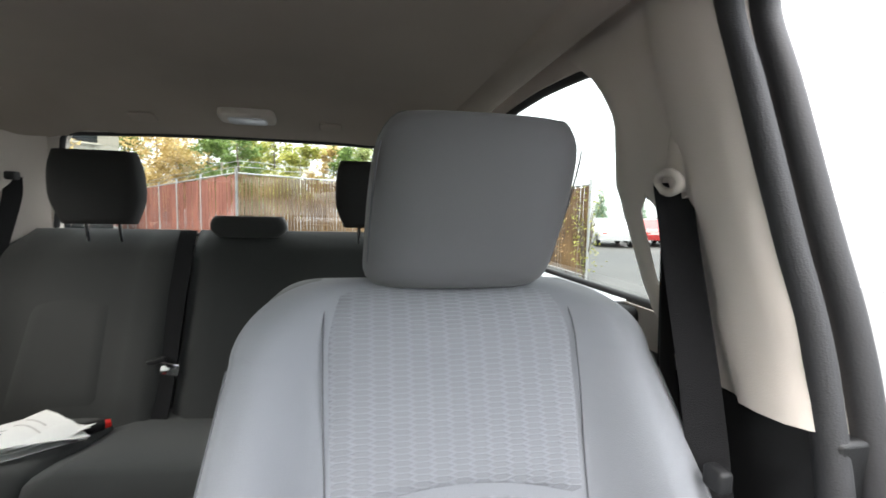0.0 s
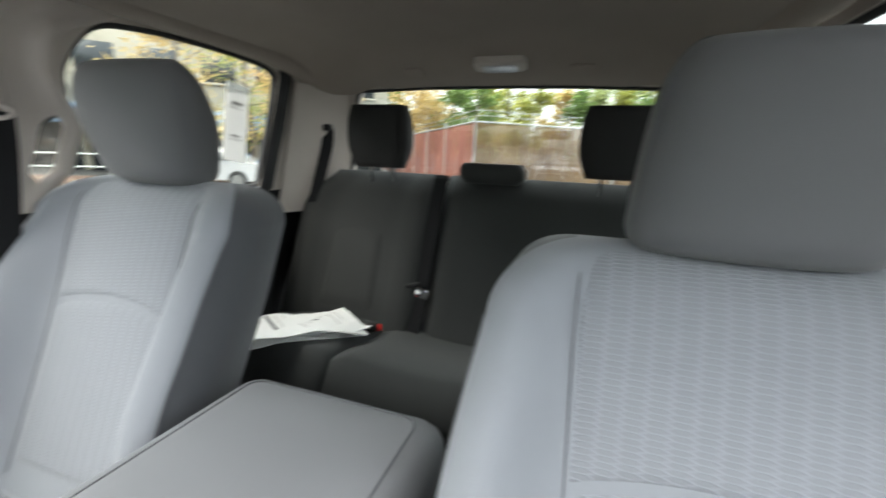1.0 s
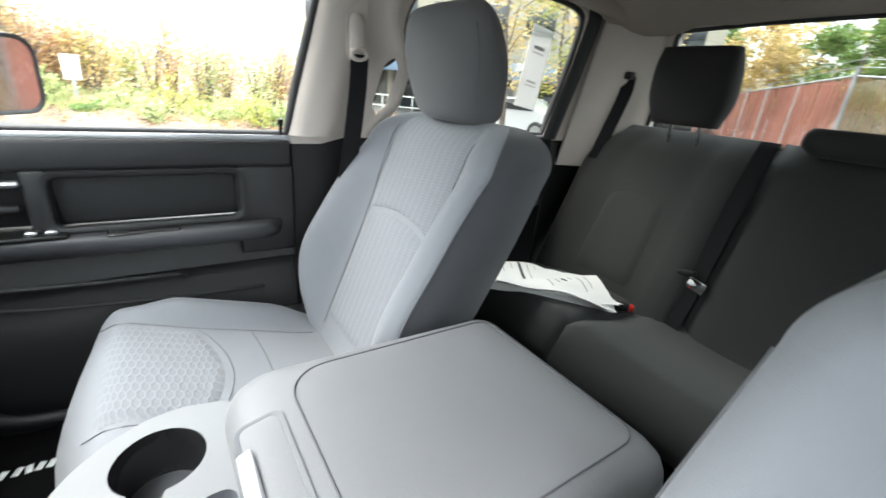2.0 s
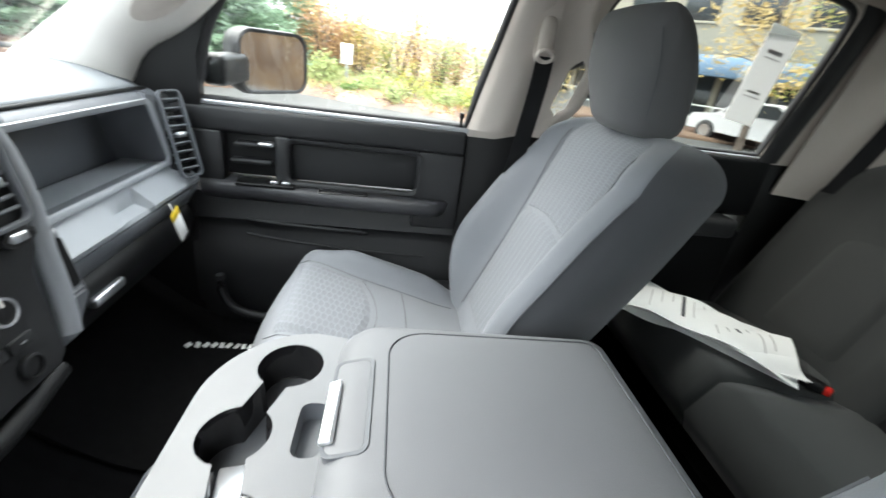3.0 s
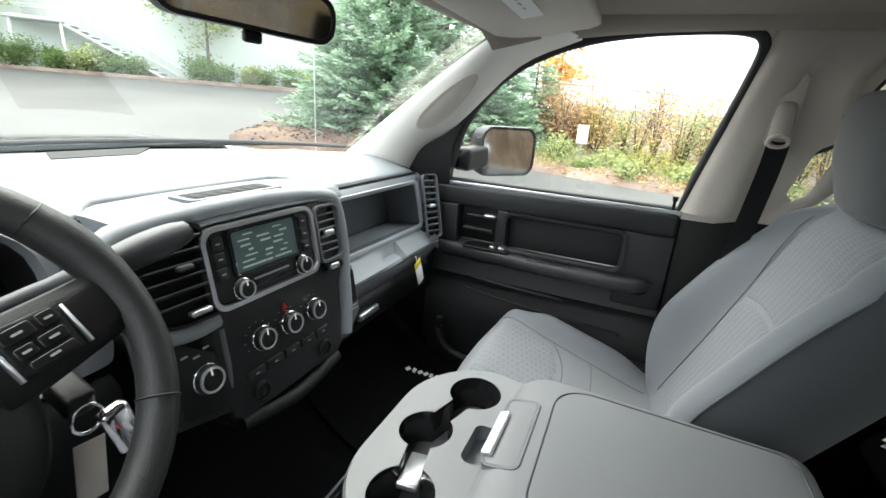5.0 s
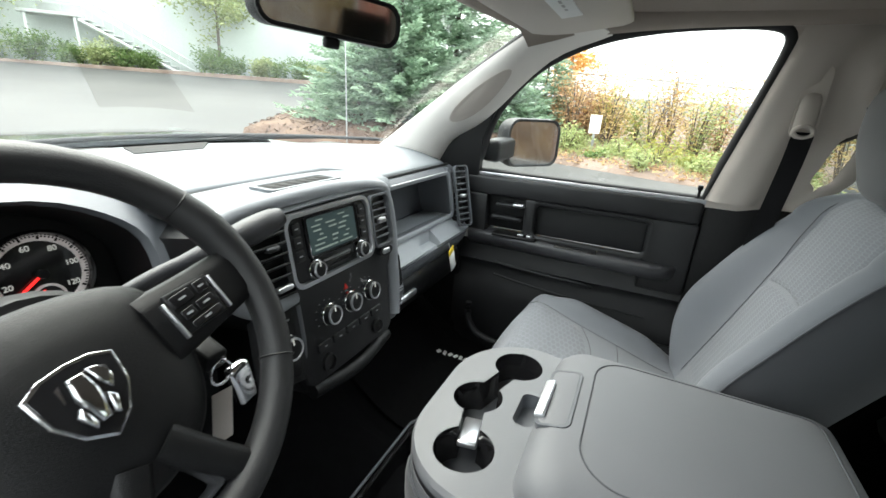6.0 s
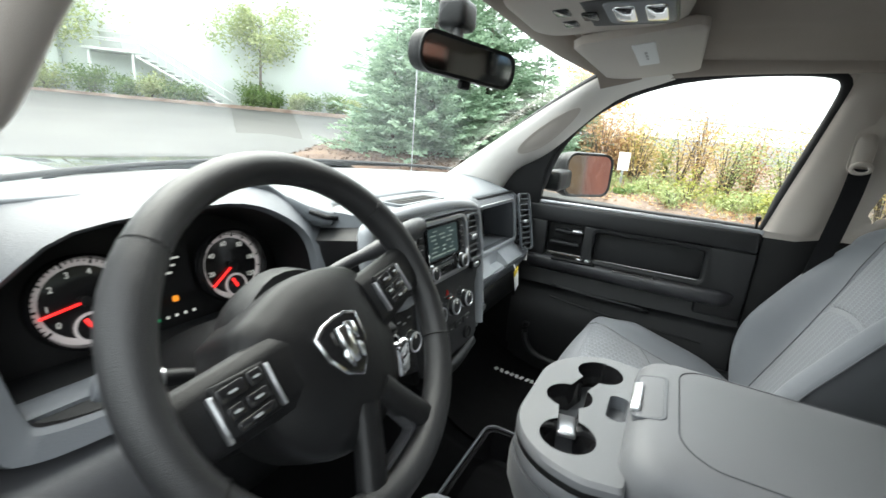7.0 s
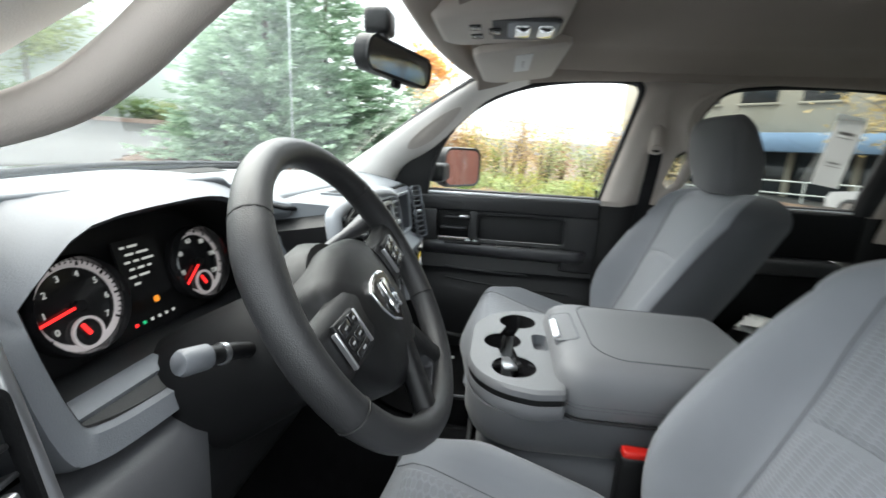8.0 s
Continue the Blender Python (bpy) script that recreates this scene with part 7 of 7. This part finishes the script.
def shrub(x, y, h, w, seed, mat, label, leaves=1100, leaf=.06, stems=7, group="shrubs", z0=None):
    rng = random.Random(seed)
    t = thing("shrub", label, "shrub", (x, y, gz(x, y) if z0 is None else z0), group=group)
    st = bmesh.new()
    tips = []
    for k in range(stems):
        a = rng.random() * 6.283
        L = w * .42 * rng.uniform(.3, 1)
        p1 = Vector((math.cos(a) * L, math.sin(a) * L, h * rng.uniform(.5, .95)))
        b2 = sweep([(0, 0, -.05), (p1.x * .4, p1.y * .4, p1.z * .55), p1], [.02, .012, .004], 5)
        me = bpy.data.meshes.new("tmp")
        b2.to_mesh(me)
        b2.free()
        st.from_mesh(me)
        bpy.data.meshes.remove(me)
        for f in (.35, .6, .8, 1):
            tips.append(Vector((p1.x * f, p1.y * f, p1.z * f)))
    part("stems", st, M_BARK, t)
    q = Quads()
    for k in range(leaves):
        c = tips[rng.randrange(len(tips))]
        q.leaf(c + Vector((rng.gauss(0, w * .13), rng.gauss(0, w * .13), rng.gauss(0, h * .12))), leaf * rng.uniform(.6, 1.4), rng)
    q.part("leaves", mat, t)
    return t


def litter(name, bed, az0, az1, d0, d1, count, size, mat, label, category, seed, blade=False):
    """Fallen leaves or grass blades strewn over a bed, gathered in loose drifts."""
    rng = random.Random(seed)
    me = bed.data
    tree = BVHTree.FromPolygons([bed.matrix_world @ v.co for v in me.vertices], [tuple(p.vertices) for p in me.polygons])
    q = Quads()
    while len(q.f) < count:
        x, y = at_az(rng.uniform(az0, az1), rng.uniform(d0, d1))
        for _ in range(rng.randrange(4, 26)):
            px, py = x + rng.gauss(0, .22), y + rng.gauss(0, .22)
            hit = tree.ray_cast(Vector((px, py, 60)), Vector((0, 0, -1)))[0]
            if hit is None:
                continue
            a = rng.random() * 6.283
            if blade:
                up = Vector((math.cos(a) * .4, math.sin(a) * .4, rng.uniform(.6, 1.2))).normalized()
            else:
                up = Vector((math.cos(a), math.sin(a), rng.uniform(-.1, .35))).normalized()
            q.leaf(hit + Vector((0, 0, .006)), size * rng.uniform(.6, 1.4), rng, up, 9 if blade else 1.5)
    holder = thing(name, label, category, kind="stuff")
    q.part("blades" if blade else "leaves", mat, holder)


litter("leaf_litter", verge_bed, -17, 16, 9.7, 13.5, 2600, .075, M_LEAF_RUST, "brown fallen leaves strewn over the stony verge", "leaf litter", 71)
litter("leaf_litter", mulch_bed, 15, 49, 8.8, 13, 2200, .065, M_MULCH, "dark bark chips strewn over the mulch bed", "bark chips", 72)
litter("grass_tufts", verge_bed, -17, 16, 9.9, 13, 3200, .018, M_LEAF_PALE, "pale dry grass tufts on the stony verge", "grass", 73, True)

# spruces on the mulch bed
for az, d, h, sd in ((36, 11.0, 3.3, 1), (31, 11.5, 6.5, 2), (24, 12.5, 6.0, 3), (17, 12.0, 3.2, 4), (12.5, 13.5, 3.0, 5)):
    spruce(*at_az(az, d), h, sd)
broadleaf("maple_tree", *at_az(9.9, 19), 4.6, 3.2, 11, M_LEAF_ORANGE, "orange autumn tree behind the verge", 3200, leaf=.12)

# verge bushes beside the yard
vm = (M_LEAF_OLIVE, M_LEAF_YELLOW, M_LEAF_RUST, M_LEAF_PALE, M_LEAF_GREEN)
rng = random.Random(21)
for k in range(34):
    az = 9.5 - 27 * (k % 15) / 14 + rng.uniform(-.8, .8)
    back = k >= 15
    d = (12.9 if back else 10.5) + rng.uniform(-.6, .8)
    h = rng.uniform(1.3, 2.6) if back else rng.uniform(.3, .95)
    mt = vm[rng.choice((0, 1, 2, 3, 2)) if back else rng.choice((0, 3, 4, 3))]
    shrub(*at_az(az, d), h, h * (.75 if back else 1.4), 100 + k, mt, "wild autumn bush on the stony verge" if back else "low green weeds on the stony verge", 1100 if back else 520, .055, 10, "verge bushes")
sg = thing("sign", "small white notice board on a post by the bushes", "sign", (*at_az(6.0, 11.2), gz(*at_az(6.0, 11.2))))
part("post", block((-.03, -.03, 0), (.03, .03, .9), .004), M_GALV, sg)
part("board", block((.03, -.13, .55), (.05, .13, .98), .004), M_PAPER, sg)


def chain_fence(name, p0, p1, h, mesh_step, label, slat=None, slat_w=.07, top_wire=True, gap=.02):
    """Posts, rails, and wire or slats between two places."""
    a, b = Vector((*p0, 0)), Vector((*p1, 0))
    L = (b - a).length
    d = (b - a).normalized()
    t = thing(name, label, "fence", (a.x, a.y, gz(a.x, a.y)))
    z0 = gz(a.x, a.y)

    def P(s, z):
        q = a + d * s
        return Vector((q.x - a.x, q.y - a.y, gz(q.x, q.y) - z0 + z))
    npost = max(2, int(L / 3) + 1)
    for k in range(npost):
        s = L * k / (npost - 1)
        part("post", sweep([P(s, -.1), P(s, h + .12)], .035, 8), M_GALV, t)
    for z in (h, .08):
        part("rail", sweep([P(L * k / 12, z) for k in range(13)], .022, 6), M_GALV, t)
    if slat is not None:
        rng = random.Random(int(L * 100))
        n = int(L / slat_w)
        nrm = Vector((-d.y, d.x, 0))
        v, f = [], []
        for k in range(n):
            s = slat_w * k
            hh = h - rng.uniform(0, .06)
            off = nrm * rng.uniform(-.012, .012)
            i = len(v)
            for ss, oo in ((s, .006), (s + slat_w - gap, .006), (s + slat_w - gap, -.006), (s, -.006)):
                for z in (.04 + rng.uniform(0, .03), hh):
                    v.append(P(ss, z) + off + nrm * oo)
            f += [(i, i + 2, i + 3, i + 1), (i + 2, i + 4, i + 5, i + 3), (i + 4, i + 6, i + 7, i + 5), (i + 6, i, i + 1, i + 7), (i + 1, i + 3, i + 5, i + 7)]
        me = bpy.data.meshes.new("slats")
        me.from_pydata([tuple(q) for q in v], [], f)
        me.materials.append(slat)
        ob = new("slats", me)
        ob.parent = t
        tagged(ob, "upright fence slats", kind="stuff")
    else:
        v, f = [], []
        nrm = Vector((-d.y, d.x, 0))

        def wire(pa, pb):
            i = len(v)
            w = (pb - pa).normalized().cross(nrm) * .004
            v.extend([pa + w, pb + w, pb - w, pa - w])
            f.append((i, i + 1, i + 2, i + 3))
        n = int((L + h) / mesh_step)
        for k in range(n):
            s = k * mesh_step
            for sgn in (1, -1):
                s0, z0_, s1, z1 = (s, 0, s - h, h) if sgn > 0 else (s - h, 0, s, h)
                if s0 < 0 or s1 < 0:
                    z0_ += (0 - min(s0, s1)) if s0 < 0 else 0
                    z1 -= (0 - min(s0, s1)) if s1 < 0 else 0
                    s0, s1 = max(0, s0), max(0, s1)
                if s0 > L or s1 > L:
                    z0_ += (max(s0, s1) - L) if s0 > L else 0
                    z1 -= (max(s0, s1) - L) if s1 > L else 0
                    s0, s1 = min(L, s0), min(L, s1)
                if z1 > z0_:
                    wire(P(s0, z0_), P(s1, z1))
        me = bpy.data.meshes.new("wire_mesh")
        me.from_pydata([tuple(q) for q in v], [], f)
        me.materials.append(M_GALV)
        ob = new("wire_mesh", me)
        ob.parent = t
        tagged(ob, "thin wire mesh", kind="stuff")
    if top_wire:
        for dz in (.15, .28):
            part("barbed_wire", sweep([P(L * k / 16, h + dz + .02 * math.sin(k * 2.1)) + Vector((0, .05, 0)) for k in range(17)], .008, 5), M_GALV, t)
    return t


chain_fence("wire_fence", at_az(14, 14.2), at_az(-18, 14.2), 1.9, .16, "wire mesh fence behind the autumn bushes", top_wire=False)
# fences behind the truck
chain_fence("slat_fence", at_az(-74, 11), at_az(-62, 42), 2.33, .1, "red-brown slatted yard fence running away", M_REDPANEL, .09, gap=.012)
chain_fence("slat_fence", at_az(-74, 11), at_az(-104, 16), 2.33, .1, "tall brown slatted fence with barbed wire behind the yard", M_SLAT, .09)
chain_fence("slat_fence", at_az(-119.5, 10.4), at_az(-108, 17), 2.25, .1, "weathered slat fence overgrown with dry vines", M_SLAT, .08, False)
chain_fence("wire_fence", at_az(-138, 16), at_az(-165, 9.5), 1.9, .14, "wire mesh fence at the side of the yard", top_wire=False)
for k in range(5):
    shrub(*at_az(-119.2 + 2.2 * k, 10.5 + 1.1 * k), 2.3, .9, 300 + k, M_LEAF_RUST if k % 2 else M_LEAF_OLIVE, "dry vine growing over the slat fence", 420, .05, 12, "fence vines")
# woods behind the fence
rng = random.Random(8)
for k in range(26):
    az = -52 - 58 * k / 25 + rng.uniform(-1, 1)
    d = rng.uniform(24, 36) if az < -66 else rng.uniform(40, 52)
    mt = rng.choice((M_LEAF_GREEN, M_LEAF_OLIVE, M_LEAF_PALE, M_LEAF_YELLOW, M_LEAF_GREEN, M_LEAF_OLIVE))
    birch = rng.random() < .45
    broadleaf("woodland_tree", *at_az(az, d), rng.uniform(5.6, 7.4) * d / 28, rng.uniform(2.6, 4.0) * d / 30, 400 + k, mt, "slender pale-barked tree in autumn leaf" if birch else "leafy tree behind the yard fence", 3200, M_BIRCH if birch else M_BARK, .15, .17 * d / 30, "woodland")
for k in range(7):
    x, y = at_az(-112 - 4.5 * k, 60 + 6 * (k % 3))
    spruce(x, y, 4.6 + .7 * (k % 3), 60 + k, .28)


def parked_car(az, d, turn, color, label):
    x, y = at_az(az, d)
    t = thing("parked_car", label, "car", (x, y, gz(x, y)), group="parked cars")
    t.rotation_euler = (0, 0, radians(turn))
    mat = material("car_paint", color, .25, tone=.04, coat=1.0)
    prof = [(-2.1, .35), (-2.15, .62), (-2.0, .82), (-1.2, .92), (-.6, 1.38), (.7, 1.42), (1.45, .98), (2.05, .9), (2.15, .6), (2.1, .32)]
    part("body", loft([[(px * f, s, pz * (1 if pz < .95 else g)) for px, pz in prof] for s, f, g in ((-.86, .97, .97), (-.80, 1, 1), (-.3, 1.01, 1.01), (.3, 1.01, 1.01), (.80, 1, 1), (.86, .97, .97))]), mat, t, sharp=30)
    for s in (-1, 1):
        part("side_window", prism([(-.95, .98), (-.5, 1.32), (.62, 1.35), (1.15, 1.0)], .02, Matrix.Translation((0, s * .865, 0)) @ Matrix.Rotation(radians(90), 4, 'X')), M_DARKGLASS, t)
        for px in (-1.35, 1.35):
            w = part("wheel", lathe([(.30, -.1), (.33, -.07), (.33, .07), (.30, .1), (.2, .1), (.001, .08)], 20, Matrix.Translation((px, s * .80, .33)) @ Matrix.Rotation(radians(90), 4, 'X')), M_RUBBER, t)
            part("rim", lathe([(.2, -.102), (.2, .102), (.05, .09), (.001, .09)], 16, Matrix.Translation((px, s * .80, .33)) @ Matrix.Rotation(radians(90), 4, 'X')), M_SILVER, w)
        part("lamp", block((-2.14, s * .6 - .12, .62), (-2.05, s * .6 + .12, .74), .02), M_RED if s > 0 else M_SILVER, t)


parked_car(-122, 24, 70, (.45, .46, .48), "silver car parked in the far yard")
parked_car(-126.5, 26, 70, (.30, .02, .02), "red car parked in the far yard")
parked_car(-130.5, 27, 70, (.12, .13, .15), "dark grey car parked in the far yard")
parked_car(-116, 30, 75, (.6, .6, .6), "white car parked in the far yard")
parked_car(-42, 17.5, 20, (.5, .5, .52), "silver car parked by the building")


# pale building ahead
def front_building():
    A, B = Vector((*at_az(84, 38), 0)), Vector((*at_az(36, 30.5), 0))
    d = (B - A).normalized()
    nrm = Vector((d.y, -d.x, 0))
    if nrm.dot(Vector((0, 0, 0)) - A) < 0:
        nrm = -nrm
    L = (B - A).length
    z0 = 1.2
    t = thing("warehouse", "long pale rendered warehouse with an outside stair", "building", (A.x, A.y, z0))
    R = Matrix(((d.x, nrm.x, 0, 0), (d.y, nrm.y, 0, 0), (0, 0, 1, 0), (0, 0, 0, 1)))
    part("wall", block((0, -8, -1.5), (L + 6, 0, 10), .02, 1, R), M_STUCCO, t)
    part("roof", block((-.2, -8.2, 10), (L + 6.2, .25, 10.35), .02, 1, R), M_STEEL, t)
    part("corner_pilaster", block((9.6, 0, -1.5), (10.6, .45, 10), .02, 1, R), M_STUCCO, t)
    for k in range(2):
        w = part("window", block((6.4 + 0 * k, -.2, 2.4 + 3.2 * k), (8.6, .03, 4.6 + 3.2 * k), .02, 1, R), M_DARKGLASS, t)
        for q in range(3):
            part("mullion", block((6.9 + .55 * q, .02, 2.4 + 3.2 * k), (6.96 + .55 * q, .07, 4.6 + 3.2 * k), .005, 1, R), M_STEEL, w)
    # stair from a landing down along the wall
    s0 = 12.2
    part("landing", block((s0 - .2, .1, 2.7), (s0 + 2.2, 1.3, 2.85), .02, 1, R), M_STEEL, t)
    part("stair_door", block((s0 + .2, -.05, 2.85), (s0 + 1.2, .03, 4.9), .01, 1, R), M_STEEL, t)
    for k in range(12):
        part("step", block((s0 + 2.2 + .40 * k, .2, 2.6 - .21 * k), (s0 + 2.62 + .40 * k, 1.2, 2.66 - .21 * k), .01, 1, R), M_STEEL, t)
    for yy in (.2, 1.2):
        part("stringer", sweep([tuple(R @ Vector(p)) for p in ((s0 + 2.2, yy, 2.6), (s0 + 7.0, yy, .05))], .09, 6), M_STEEL, t)
        for hh in (.5, .95):
            part("handrail", sweep([tuple(R @ Vector(p)) for p in ((s0 - .2, yy, 2.85 + hh), (s0 + 2.2, yy, 2.85 + hh), (s0 + 7.0, yy, .1 + hh))], .03, 6), M_STEEL, t)
    for k in range(12):
        part("baluster", block((s0 + 2.4 + .4 * k, 1.18, 2.6 - .21 * k), (s0 + 2.43 + .4 * k, 1.22, 3.5 - .21 * k), 0, 1, R), M_STEEL, t)
    for xx in (s0, s0 + 2.0):
        part("landing_post", block((xx, 1.1, -.3), (xx + .12, 1.22, 2.7), .01, 1, R), M_STEEL, t)
    part("kerb", block((0, 2.3, -1.2), (L + 6, 2.5, .50), .03, 1, R), M_GRAVEL, t)
    return A, d, nrm, L


WA, WD, WN, WL = front_building()
rng = random.Random(13)
for k in range(20):
    s = 3 + (WL - 4) * k / 19 + rng.uniform(-.5, .5)
    if 17.5 < s < 19:
        continue
    p = WA + WD * s + WN * rng.uniform(1.2, 1.8)
    h = rng.uniform(.9, 1.6)
    shrub(p.x, p.y, h, h * 1.5, 500 + k, M_LEAF_GREEN if k % 3 else M_LEAF_PALE, "clipped green shrub along the warehouse wall", 1900, .10, 12, "wall shrubs")
for az, d, h in ((51.5, 29, 5.4), (70.5, 32.5, 6.4)):
    broadleaf("young_tree", *at_az(az, d), h, h * 1.05, 70 + int(az), M_LEAF_PALE, "young tree with thin pale leaves by the warehouse", 4200, M_BARK, .3, .15)


# cream building beside the yard
def side_building():
    A, B = Vector((*at_az(-14, 27), 0)), Vector((*at_az(-52, 24), 0))
    d = (B - A).normalized()
    nrm = Vector((d.y, -d.x, 0))
    if nrm.dot(-A) < 0:
        nrm = -nrm
    L = (B - A).length
    t = thing("office_building", "cream office building with a blue band and dark windows", "building", (A.x, A.y, -.6))
    R = Matrix(((d.x, nrm.x, 0, 0), (d.y, nrm.y, 0, 0), (0, 0, 1, 0), (0, 0, 0, 1)))
    part("wall", block((0, -8, 2.4), (L + 5, 0, 8.0), .02, 1, R), M_CREAM, t)
    part("roof", block((-.2, -8.2, 8.0), (L + 5.2, .2, 8.3), .02, 1, R), M_STEEL, t)
    part("band", block((0, .0, 2.15), (L + 5, .9, 2.95), .02, 1, R), M_BLUE, t, "blue canopy band")
    part("ground_floor", block((0, -8, -.5), (L + 5, -1.0, 2.4), .02, 1, R), M_DARKGLASS, t)
    for k in range(9):
        x = 1.0 + 2.3 * k
        part("column", block((x, -.9, -.4), (x + .25, -.6, 2.2), .02, 1, R), M_CREAM, t)
        w = part("window", block((x + .2, -.1, 4.3), (x + 1.6, .04, 5.5), .02, 1, R), M_DARKGLASS, t)
        part("sill", block((x + .1, .02, 4.2), (x + 1.7, .12, 4.3), .01, 1, R), M_CREAM, w)
    for z in (.45, .95):
        part("handrail", sweep([tuple(R @ Vector(p)) for p in ((0, 2.0, z), (L, 2.0, z))], .035, 6), M_STEEL, t)
    for k in range(12):
        part("rail_post", block((L * k / 11, 1.97, -.4), (L * k / 11 + .05, 2.03, .95), .005, 1, R), M_STEEL, t)


side_building()
for az, d, h, sd in ((-40.5, 15.5, 5.5, 31), (-47, 18, 5.5, 32), (-52, 15, 5.0, 33)):
    broadleaf("yellow_tree", *at_az(az, d), h, 4.2, sd, M_LEAF_YELLOW if sd != 32 else M_LEAF_OLIVE, "yellow autumn tree by the office building", 2200, M_BARK, .3, .11)
